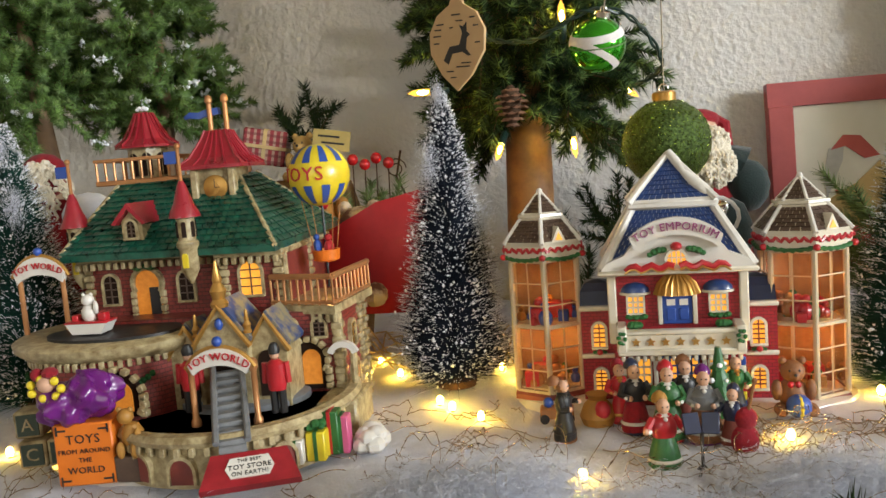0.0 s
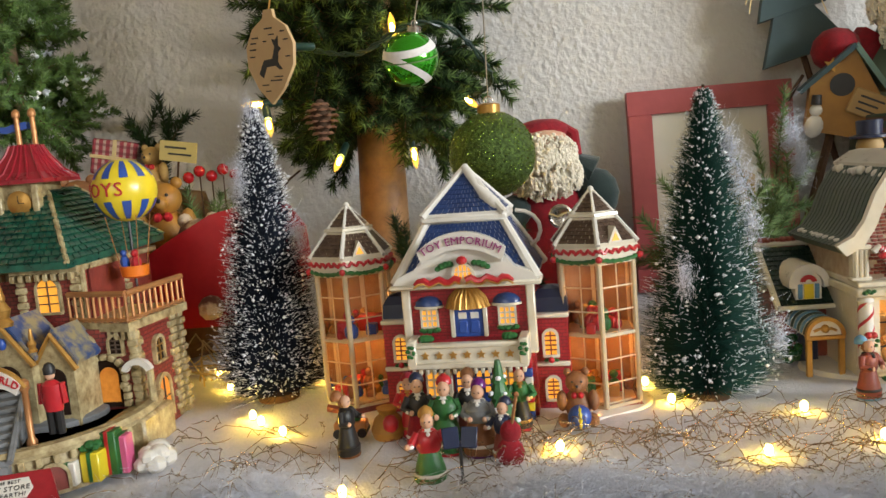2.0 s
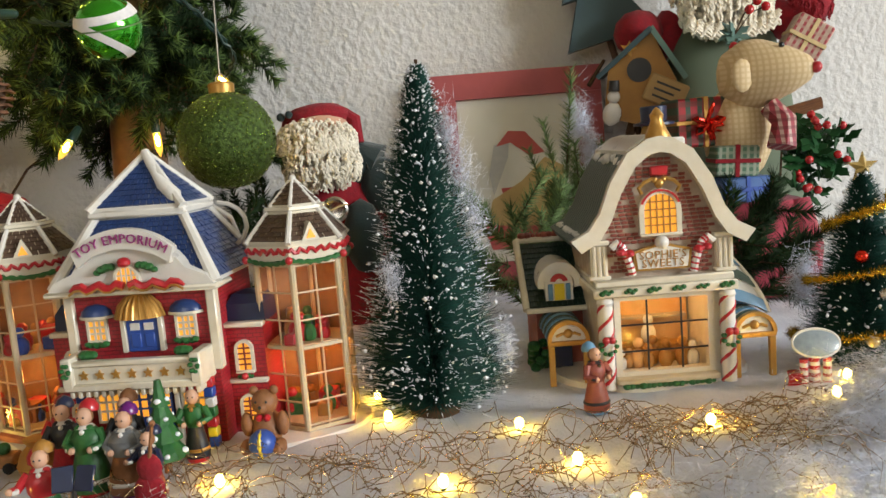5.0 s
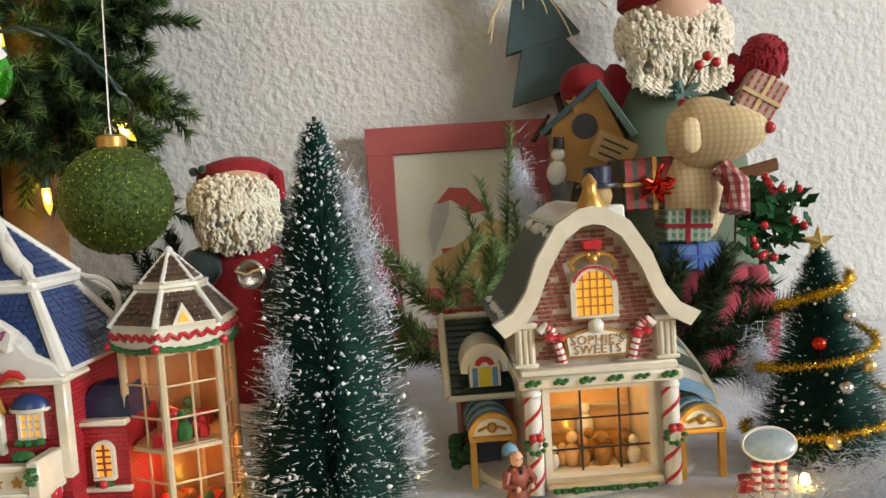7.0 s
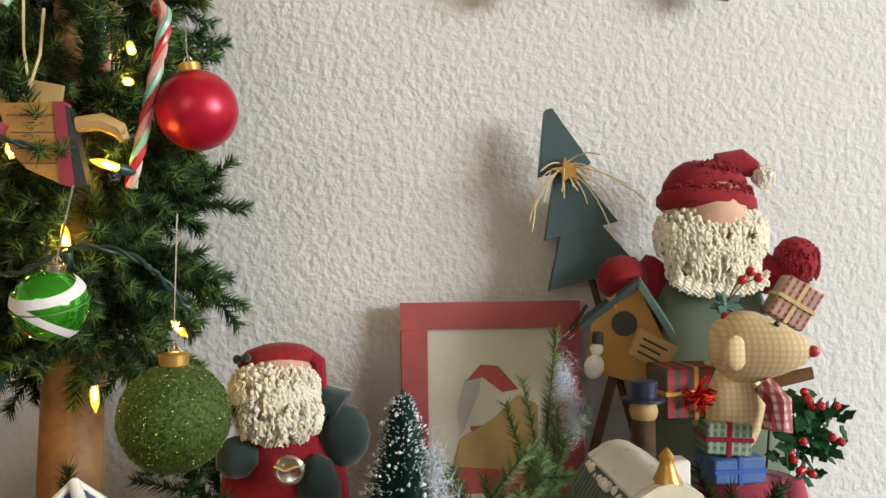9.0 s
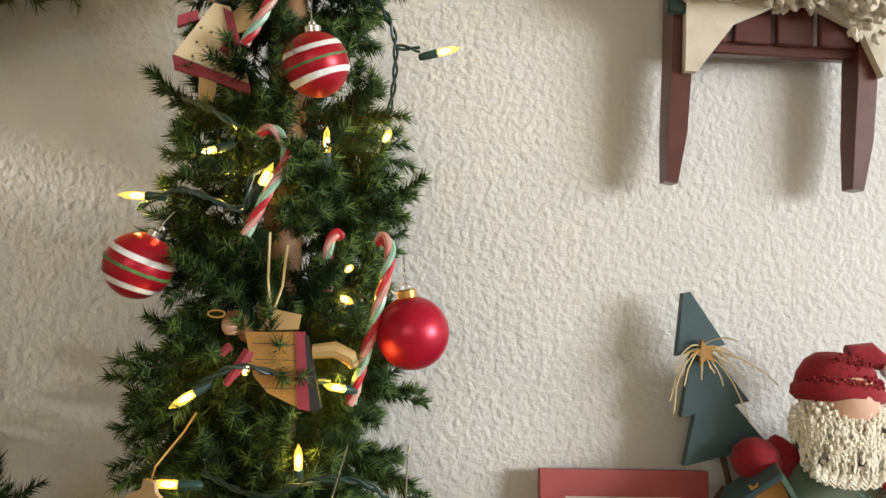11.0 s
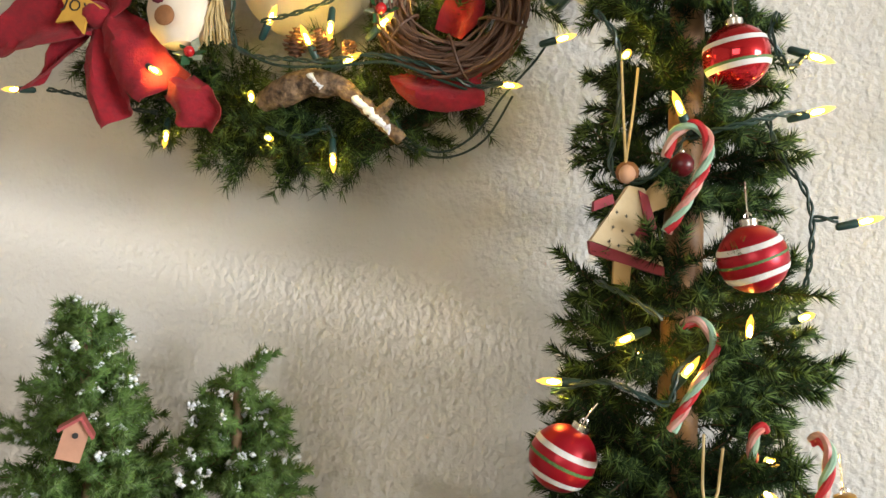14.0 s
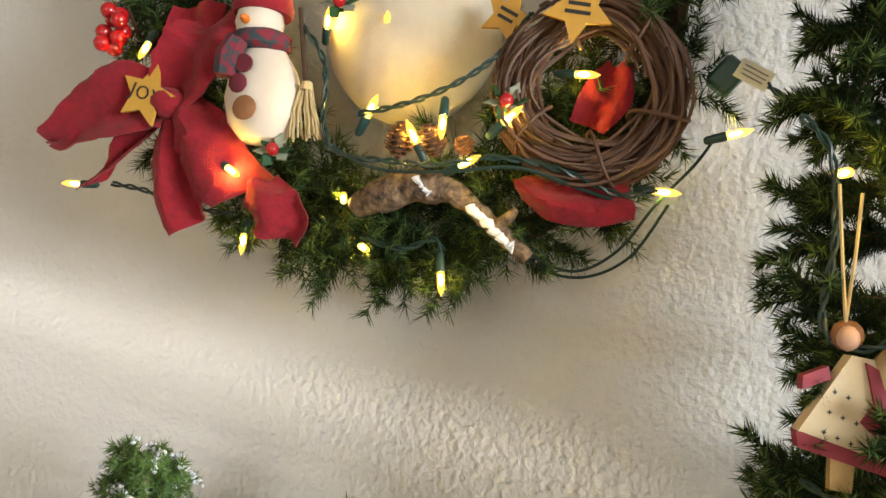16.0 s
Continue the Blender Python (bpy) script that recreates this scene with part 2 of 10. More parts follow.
BRICK_RED = mat("red_ceramic", (0.38, 0.018, 0.03), (0.2, 0.008, 0.014), 70, 0.35, coat=0.3, bump=0.15, bscale=200)
BRICK = mat("painted_brick", (0.26, 0.05, 0.035), (0.15, 0.03, 0.025), 90, 0.5, bump=0.25, bscale=300)
BROWN_BRICK = mat("brown_brick", (0.29, 0.065, 0.04), (0.16, 0.035, 0.024), 90, 0.5, bump=0.25, bscale=300)
MORTAR = mat("mortar", (0.5, 0.42, 0.34), (0.3, 0.22, 0.16), 120, 0.8)
BLUE_ROOF = mat("blue_roof_glaze", (0.022, 0.06, 0.2), (0.015, 0.035, 0.12), 90, 0.35, coat=0.3)
BLUE_DARK = mat("dark_blue_glaze", (0.012, 0.022, 0.07), (0.008, 0.014, 0.04), 90, 0.35, coat=0.3)
BROWN_ROOF = mat("brown_roof", (0.12, 0.075, 0.05), (0.06, 0.035, 0.025), 110, 0.5)
GREEN_ROOF = mat("green_roof", (0.012, 0.13, 0.085), (0.004, 0.035, 0.025), 120, 0.3, coat=0.4, contrast=0.35)
GREY_GREEN = mat("grey_green_roof", (0.055, 0.085, 0.06), (0.035, 0.055, 0.04), 70, 0.5, bump=0.2)
TW_RED = mat("crimson_roof", (0.36, 0.015, 0.03), (0.22, 0.01, 0.02), 60, 0.3, coat=0.4)
GOLD = mat("gold_paint", (0.62, 0.36, 0.1), (0.42, 0.22, 0.05), 60, 0.35, metal=0.65)
ORANGE_GOLD = mat("copper_gold", (0.55, 0.27, 0.11), (0.4, 0.18, 0.07), 60, 0.4, metal=0.5)
BLUE = mat("blue_paint", (0.03, 0.09, 0.4), (0.02, 0.06, 0.28), 60, 0.4, coat=0.2)
RED = mat("red_paint", (0.5, 0.02, 0.03), (0.38, 0.012, 0.02), 60, 0.35, coat=0.3)
PINK = mat("lilac_letters", (0.32, 0.04, 0.2), rough=0.5)
GREEN = mat("green_paint", (0.03, 0.16, 0.04), (0.015, 0.08, 0.02), 120, 0.45, bump=0.4)
YELLOW = mat("yellow_paint", (0.75, 0.6, 0.03), (0.65, 0.5, 0.02), 60, 0.35, coat=0.3)
BLACK = mat("black_paint", (0.012, 0.012, 0.014), (0.02, 0.02, 0.02), 60, 0.45)
GREY = mat("grey_paint", (0.22, 0.23, 0.24), (0.12, 0.13, 0.14), 110, 0.55, bump=0.4)
SKIN = mat("doll_cloth", (0.6, 0.36, 0.24), (0.52, 0.3, 0.2), 60, 0.6)
FELT_RED = mat("red_felt", (0.3, 0.006, 0.016), (0.17, 0.003, 0.01), 160, 0.95, sheen=0.08, bump=0.6, bscale=500)
WOOL = mat("cream_wool", (0.84, 0.79, 0.67), (0.7, 0.63, 0.5), 130, 0.95, sheen=0.3, bump=0.7, bscale=420)
MUSLIN = mat("muslin_cloth", (0.58, 0.42, 0.23), (0.48, 0.33, 0.17), 120, 0.9, sheen=0.2, bump=0.3, bscale=700)
ROSE_WOOD = mat("rose_painted_wood", (0.42, 0.085, 0.085), (0.3, 0.055, 0.06), 22, 0.5, bump=0.15, bscale=90)
PAPER = mat("paper", (0.68, 0.66, 0.56), (0.62, 0.6, 0.5), 20, 0.7)
MAHOGANY = mat("mahogany", (0.1, 0.02, 0.018), (0.06, 0.012, 0.012), 40, 0.35, coat=0.3)
OCHRE = mat("ochre_paint", (0.4, 0.2, 0.035), (0.3, 0.14, 0.025), 50, 0.55, bump=0.2)
TEAL = mat("slate_teal_paint", (0.035, 0.075, 0.085), (0.025, 0.055, 0.065), 50, 0.55, bump=0.2)
RAFFIA = mat("raffia", (0.66, 0.52, 0.28), (0.5, 0.38, 0.18), 120, 0.8)
STRAW = mat("straw", (0.5, 0.34, 0.12), (0.36, 0.22, 0.07), 120, 0.8)
WIRE_GREEN = mat("green_wire", (0.012, 0.04, 0.032), (0.008, 0.028, 0.024), 60, 0.4)
SOCKET = mat("green_socket", (0.014, 0.055, 0.05), (0.01, 0.04, 0.035), 60, 0.4)
GOLD_WIRE = mat("gold_tinsel_wire", (0.62, 0.46, 0.28), (0.4, 0.26, 0.14), 60, 0.24, metal=0.9)
TINSEL = mat("gold_tinsel", (0.8, 0.52, 0.05), (0.6, 0.36, 0.03), 60, 0.25, metal=1.0, spread=0.35)
BULB = mat("lit_bulb", (0.9, 0.75, 0.4), rough=0.2, glow=(1.0, 0.71, 0.2), watts=310.0)
BULB_CAP = bpy.data.materials.new("lit_bulb_glass")
BULB_CAP.use_nodes = True
_n = BULB_CAP.node_tree
_tr, _em, _ad = _n.nodes.new("ShaderNodeBsdfTransparent"), _n.nodes.new("ShaderNodeEmission"), _n.nodes.new("ShaderNodeAddShader")
_tr.inputs[0].default_value = (1.0, 0.86, 0.5, 1)
_em.inputs[0].default_value, _em.inputs[1].default_value = (1.0, 0.62, 0.1, 1), 0.9
_n.links.new(_tr.outputs[0], _ad.inputs[0])
_n.links.new(_em.outputs[0], _ad.inputs[1])
_n.links.new(_ad.outputs[0], _n.nodes["Material Output"].inputs[0])
LED = mat("lit_fairy_light", (0.9, 0.75, 0.4), rough=0.2, glow=(1.0, 0.6, 0.07), watts=110.0)
# window films emit by themselves, in place of lamps behind them
AMBER = mat("glowing_amber_film", (0.7, 0.34, 0.05), (0.4, 0.14, 0.02), 250, 0.4, glow=(1.0, 0.42, 0.04), watts=0.95)
AMBER_DIM = mat("glowing_orange_film", (0.6, 0.25, 0.04), (0.4, 0.12, 0.02), 250, 0.4, glow=(1.0, 0.32, 0.03), watts=0.3)
# near-black paint; puts the shade of inner spaces into the colour
DARK = mat("painted_dark_inside", (0.03, 0.015, 0.01), (0.015, 0.01, 0.008), 60, 0.7)
GLASS = glassy("clear_plastic", (1, 1, 1), 0.04, 1.2)
BALL_RED = mat("satin_red_thread", (0.46, 0.004, 0.03), (0.32, 0.003, 0.02), 20, 0.32, metal=0.35)
BALL_GLASS_RED = mat("red_glass_ball", (0.6, 0.008, 0.02), (0.5, 0.005, 0.015), 20, 0.1, metal=0.75, coat=0.6)
BALL_GREEN = mat("green_glass_ball", (0.06, 0.5, 0.02), (0.04, 0.4, 0.015), 20, 0.07, metal=0.8, coat=0.6)
GLITTER = mat("green_glitter", (0.09, 0.15, 0.03), (0.03, 0.055, 0.01), 300, 0.35, metal=0.6, bump=1.0, bscale=900, contrast=0.2, depth=0.0012)
SILVER = mat("silver_cap", (0.75, 0.72, 0.68), rough=0.25, metal=1.0)
BARK = mat("driftwood", (0.3, 0.2, 0.12), (0.04, 0.025, 0.015), 95, 0.85, bump=1.0, bscale=140, depth=0.005, contrast=0.3)
VINE = mat("grapevine", (0.12, 0.058, 0.03), (0.05, 0.022, 0.012), 80, 0.65, bump=0.4)
CONE = mat("pine_cone", (0.22, 0.1, 0.05), (0.1, 0.045, 0.025), 80, 0.7)
BERRY = mat("red_berry", (0.45, 0.01, 0.015), (0.35, 0.008, 0.01), 60, 0.2, coat=0.5)
HOLLY = mat("holly_leaf", (0.02, 0.08, 0.025), (0.012, 0.045, 0.016), 60, 0.4)
PURPLE = mat("purple_satin", (0.16, 0.012, 0.2), (0.09, 0.006, 0.12), 60, 0.3, coat=0.3)
ORANGE = mat("orange_paint", (0.72, 0.19, 0.015), (0.6, 0.14, 0.01), 40, 0.45)
BEAR_FUR = mat("brown_bear", (0.3, 0.13, 0.05), (0.2, 0.08, 0.03), 120, 0.6, bump=0.4)
PLAID = mat("tartan_paper", (0.32, 0.02, 0.025), (0.03, 0.07, 0.04), 30, 0.4, contrast=0.1)
GINGHAM = mat("green_gingham", (0.1, 0.17, 0.1), (0.3, 0.32, 0.25), 160, 0.6, contrast=0.1)

RED_WASH = mat("red_watercolour", (0.5, 0.12, 0.1), (0.42, 0.08, 0.07), 30, 0.8)
GREY_WASH = mat("grey_watercolour", (0.42, 0.42, 0.4), (0.5, 0.5, 0.46), 90, 0.8)
TAN_WASH = mat("tan_watercolour", (0.5, 0.36, 0.15), (0.42, 0.28, 0.1), 40, 0.8)
TEAL_LIGHT = mat("sage_teal_paint", (0.11, 0.2, 0.17), (0.08, 0.15, 0.13), 50, 0.5, bump=0.2)
OCHRE_LIGHT = mat("golden_paint", (0.6, 0.34, 0.05), (0.5, 0.26, 0.04), 50, 0.5)
TAG_WOOD = mat("tan_tag_wood", (0.45, 0.3, 0.12), (0.38, 0.24, 0.09), 60, 0.6)
ROSE_CLOTH = mat("rose_cloth", (0.34, 0.035, 0.06), (0.26, 0.025, 0.045), 90, 0.9, sheen=0.2, bump=0.3, bscale=600)
BLUE_WASH = mat("blue_wrap", (0.06, 0.14, 0.36), (0.045, 0.1, 0.28), 60, 0.5)
PALE_GOLD = mat("pale_gold", (0.75, 0.58, 0.25), (0.65, 0.48, 0.18), 40, 0.28, metal=0.8)
BURLAP = mat("burlap", (0.24, 0.14, 0.06), (0.16, 0.09, 0.04), 200, 0.95, bump=0.6, bscale=700)
PATCH_CLOTH = mat("patched_cloth", (0.6, 0.48, 0.34), (0.14, 0.06, 0.04), 28, 0.9, contrast=0.1)
PAPER_YELLOW = mat("yellowed_card", (0.6, 0.5, 0.2), (0.52, 0.42, 0.15), 40, 0.7)

BALL_SATIN = mat("matt_red_ball", (0.4, 0.005, 0.02), (0.3, 0.004, 0.015), 20, 0.32, metal=0.4)
BALL_DARK = mat("dark_red_ball", (0.12, 0.008, 0.012), (0.08, 0.006, 0.01), 20, 0.3)
ANGEL_CREAM = mat("angel_cream", (0.66, 0.55, 0.36), (0.55, 0.43, 0.26), 50, 0.6)
ANGEL_RED = mat("angel_red", (0.3, 0.03, 0.05), (0.22, 0.02, 0.035), 50, 0.6)
SLICE_WOOD = mat("pale_plywood", (0.55, 0.38, 0.2), (0.46, 0.3, 0.15), 35, 0.6)
TAG_PINK = mat("pinkish_wood", (0.5, 0.26, 0.17), (0.4, 0.2, 0.13), 50, 0.6)
CREAM_FELT = mat("cream_felt", (0.62, 0.56, 0.45), (0.52, 0.46, 0.36), 40, 0.95, sheen=0.3, bump=0.4, bscale=400)
GOURD = mat("painted_gourd", (0.72, 0.64, 0.54), (0.64, 0.55, 0.45), 40, 0.55)
RED_CHECK_DARK = mat("dark_plaid", (0.2, 0.02, 0.035), (0.03, 0.05, 0.06), 120, 0.9, contrast=0.1)
DARK_RED = mat("dark_red_felt", (0.14, 0.015, 0.025), (0.1, 0.01, 0.02), 90, 0.9)
FROST_LEAF = mat("frosted_leaf", (0.4, 0.42, 0.34), (0.14, 0.2, 0.12), 60, 0.7)
for soft in (PINE, PINE_MID, PINE_TIP, PINE_GREY, BRUSH_BLUE, BRUSH_GREEN, TWIG, HOLLY, DARK, BURLAP):
    soft.node_tree.nodes["Principled BSDF"].inputs["Specular IOR Level"].default_value = 0.12


# ---- structure ----
def wall_panel(name, g, material=ROOM_PAINT):
    return tagged(part(name, g, material, smooth=False), kind="structure")


g = G().box(-2.2, 4.6, WALL_Y, WALL_Y + 0.12, -0.9, 1.75)
wall_panel("wall_north", g, PLASTER)
g = G()
# unseen slit with slats, added to shape the sun into a streak
g.box(-2.32, -2.2, -2.6, 0.62, -0.9, 1.75).box(-2.32, -2.2, 0.92, WALL_Y + 0.12, -0.9, 1.75)
g.box(-2.32, -2.2, 0.62, 0.92, -0.9, 0.5).box(-2.32, -2.2, 0.62, 0.92, 0.99, 1.75)
for k in range(11):
    g.box(-2.216, -2.204, 0.62, 0.92, 0.515 + 0.036 * k, 0.533 + 0.036 * k)
wall_panel("wall_west", g)
g = G()
g.box(4.48, 4.6, -2.6, -2.35, -0.9, 1.75).box(4.48, 4.6, -0.45, WALL_Y, -0.9, 1.75)
g.box(4.48, 4.6, -2.35, -0.45, -0.9, 0.3).box(4.48, 4.6, -2.35, -0.45, 1.65, 1.75)
wall_panel("wall_east", g)
# opening out of view, added for the rear fill light
g = G()
g.box(-2.2, -1.45, -2.5, -2.38, -0.9, 1.75).box(0.05, 4.48, -2.5, -2.38, -0.9, 1.75)
g.box(-1.45, 0.05, -2.5, -2.38, -0.9, 0.35).box(-1.45, 0.05, -2.5, -2.38, 1.55, 1.75)
wall_panel("wall_south", g)
wall_panel("floor", G().box(-2.32, 4.6, -2.6, WALL_Y + 0.12, -1.0, -0.9), CARPET)
wall_panel("ceiling", G().box(-2.32, 4.6, -2.6, WALL_Y + 0.12, 1.75, 1.85), ROOM_PAINT)

# the sideboard under the snow
board = thing("sideboard", (0.05, 0.8, -0.9), "long dark wooden sideboard covered with cotton snow", "sideboard")
part("top", G().box(-1.4, 1.35, -0.37, 0.37, 0.84, 0.875, 0.006), WOOD_TABLE, board)
part("body", G().box(-1.36, 1.31, -0.33, 0.36, 0.08, 0.838, 0.006), WOOD_TABLE, board)
for lx in (-1.3, 1.25):
    for ly in (-0.28, 0.3):
        part("leg", G().box(lx - 0.03, lx + 0.03, ly - 0.03, ly + 0.03, 0, 0.082, 0.004), WOOD_TABLE, board)


PUFFS = ((-0.03, 0.515, 0.024), (0.015, 0.522, 0.028), (0.06, 0.512, 0.026), (0.13, 0.508, 0.024), (0.235, 0.53, 0.026), (0.29, 0.515, 0.03),
         (0.35, 0.505, 0.026), (0.42, 0.5, 0.028), (0.5, 0.497, 0.026), (0.635, 0.622, 0.03), (0.6, 0.585, 0.028), (0.67, 0.6, 0.03))


def snow_height(x, y):
    h = 0.006 * noise.noise((x * 9, y * 9, 0.3)) + 0.003 * noise.noise((x * 31, y * 31, 2.0))
    front = max(0.0, min(1.0, (0.60 - y) / 0.12))
    h += front * (0.024 * noise.noise((x * 14 + 5, y * 16, 1.0)) + 0.008 * noise.noise((x * 45, y * 45, 3.0)) - 0.008)
    rise = math.exp(-((x - 0.56) / 0.17) ** 2 - ((y - 0.6) / 0.07) ** 2)
    return h - 0.003 + 0.012 * rise + sum(0.55 * r * math.exp(-((x - px) / r) ** 2 - ((y - py) / (0.7 * r)) ** 2) for px, py, r in PUFFS)


nx, ny = 300, 130
g = G()
for j in range(ny + 1):
    for i in range(nx + 1):
        x, y = -1.36 + 2.7 * i / nx, 0.42 + (WALL_Y - 0.43) * j / ny
        g.v.append((x, y, snow_height(x, y)))
for j in range(ny):
    for i in range(nx):
        a = j * (nx + 1) + i
        g.f.append((a, a + 1, a + nx + 2, a + nx + 1))
        g.s.append(0)
g.slot = 0
for i in range(nx):
    o = len(g.v)
    x0, x1 = g.v[i][0], g.v[i + 1][0]
    g.v += [(x0, 0.4, -0.04), (x1, 0.4, -0.04)]
    g.f.append((i, o, o + 1, i + 1))
    g.s.append(0)
tagged(part("snow_ground", g, SNOW, fix=False), "rolled cotton snow blanket spread over the sideboard", "snow", kind="structure")


# ---- trees ----
def bottle_brush(p, h, r, needle_mat, flock, seed, label, lean=(0, 0), bushy=1.0, fluff=(), base=True):
    """A sisal brush tree: wound wire stem, radial bristles, flocked tips."""
    rng = np.random.default_rng(seed)
    t = thing("bottle_brush_tree", Matrix.Translation(p), label, "miniature tree")
    lx, ly = lean
    g = G().cyl((0, 0, 0), (lx, ly, h), 0.003, 0.0012, 8)
    if base:
        g.lathe([(0.018, 0), (0.018, 0.006), (0.012, 0.01), (0.003, 0.012)], 14)
    part("stem", g, TWIG, t)
    n = int(17000 * bushy)
    u = rng.random(n) ** 1.35
    z = (0.05 + 0.93 * u) * h
    prof = r * (1 - u) ** 0.8 * np.minimum(1, 0.75 + 4 * u) + 0.006
    ang = rng.random(n) * 2 * np.pi
    tier = 1 + 0.09 * np.sin(z * 2 * np.pi / 0.017 + 2 * np.sin(ang * 2)) + 0.07 * np.sin(3 * ang + z * 70)
    L = prof * tier * (0.72 + 0.33 * rng.random(n))
    way = np.stack([np.cos(ang), np.sin(ang), 0.12 + 0.38 * rng.random(n) + 0.4 * u ** 3], 1)
    way += rng.normal(size=(n, 3)) * 0.13
    way = unit(way)
    base_p = np.stack([lx * z / h, ly * z / h, z - 0.15 * L], 1)
    needles = blades(base_p, way, L, 0.0010, rng)
    v, f, s = joined(needles)
    part_ob = mesh_np("bristles", v, f, needle_mat, t)
    k = int(flock * n)
    pick = rng.choice(n, k, replace=False)
    tips = base_p[pick] + way[pick] * L[pick][:, None] * (0.86 + 0.14 * rng.random((k, 1)))
    v, f = flecks(tips, 0.0004 + 0.0012 * rng.random(k) ** 4, rng)
    kk = rng.choice(n, int(0.8 * k), replace=False)
    hoar = blades(base_p[kk] + way[kk] * L[kk][:, None] * 0.84, way[kk], L[kk] * 0.17, 0.0007, rng)
    v, f = joined((v, f), hoar)[:2]
    mesh_np("flocking", v, f, FLOCK, t, "white flocked snow on the tips")
    for cz, ca, cr in fluff:
        a = radians(ca)
        rr = (r * (1 - cz) ** 0.8 + 0.002)
        c = np.array([rr * math.cos(a) + lx * cz, rr * math.sin(a) + ly * cz, cz * h])
        m = 460
        q = rng.normal(size=(m, 3)) * np.array([0.3, 0.3, 0.75]) * cr + c
        w = unit(rng.normal(size=(m, 3)) * np.array([1, 1, 1.5]))
        v, f = blades(q, w, cr * (0.3 + 0.8 * rng.random(m)), 0.00028, rng)
        mesh_np("cotton_wisp", v, f, FLUFF, t, "wisp of blue-white cotton")
    return t


bottle_brush((-0.003, 0.765, 0), 0.255, 0.054, BRUSH_BLUE, 0.24, 1, "dark blue-black bottle brush tree with flocked white tips", (0.005, -0.004),
             fluff=((0.97, 250, 0.008), (0.75, 235, 0.014), (0.55, 0, 0.012), (0.35, 10, 0.01)))
bottle_brush((0.352, 0.722, -0.004), 0.238, 0.058, BRUSH_GREEN, 0.12, 2, "green bottle brush tree with snowy tips and cotton wisps", (0.006, -0.004),
             fluff=((0.8, 350, 0.012), (0.68, 352, 0.014), (0.56, 355, 0.013), (0.42, 235, 0.010), (0.2, 345, 0.012)))
bottle_brush((-0.396, 0.755, 0), 0.262, 0.068, BRUSH_GREEN, 0.3, 3, "dark green bottle brush tree dusted with snow", (0, 0),
             fluff=((0.9, 290, 0.012), (0.7, 310, 0.012)))


def twigs_on(p, d, length, rng, side=3, droop=0.15):
    """A branch and its side twigs: (base, way, length)."""
    out = [(p, d, length)]
    dn = d / np.linalg.norm(d)
    for k in range(side):
        f = 0.25 + 0.65 * (k + rng.random() * 0.6) / side
        q = p + dn * length * f
        w = dn + rng.normal(size=3) * 0.5
        w[2] -= droop * rng.random()
        out.append((q, w / np.linalg.norm(w), length * (0.35 + 0.35 * rng.random())))
    return out


def needle_arrays(twigs, rng, nlen=0.016, per=1500, width=0.0010, spread=0.95):
    bs, ws, ls = [], [], []
    for p, d, L in twigs:
        n = max(10, int(per * L))
        u = rng.random(n)
        d = np.asarray(d) / np.linalg.norm(d)
        r = rng.normal(size=(n, 3))
        r = unit(r - (r @ d)[:, None] * d)
        w = unit(d * (0.45 + 0.6 * u[:, None]) + r * spread)
        bs.append(np.asarray(p) + d * (u * L)[:, None])
        ws.append(w)
        ls.append(nlen * (0.65 + 0.5 * rng.random(n)))
    return blades(np.concatenate(bs), np.concatenate(ws), np.concatenate(ls), width, rng)


def stems(twigs, r=0.0011):
    g = G()
    for p, d, L in twigs:
        d = np.asarray(d) / np.linalg.norm(d)
        g.cyl(tuple(p), tuple(np.asarray(p) + d * L), r, r * 0.5, 4)
    return g


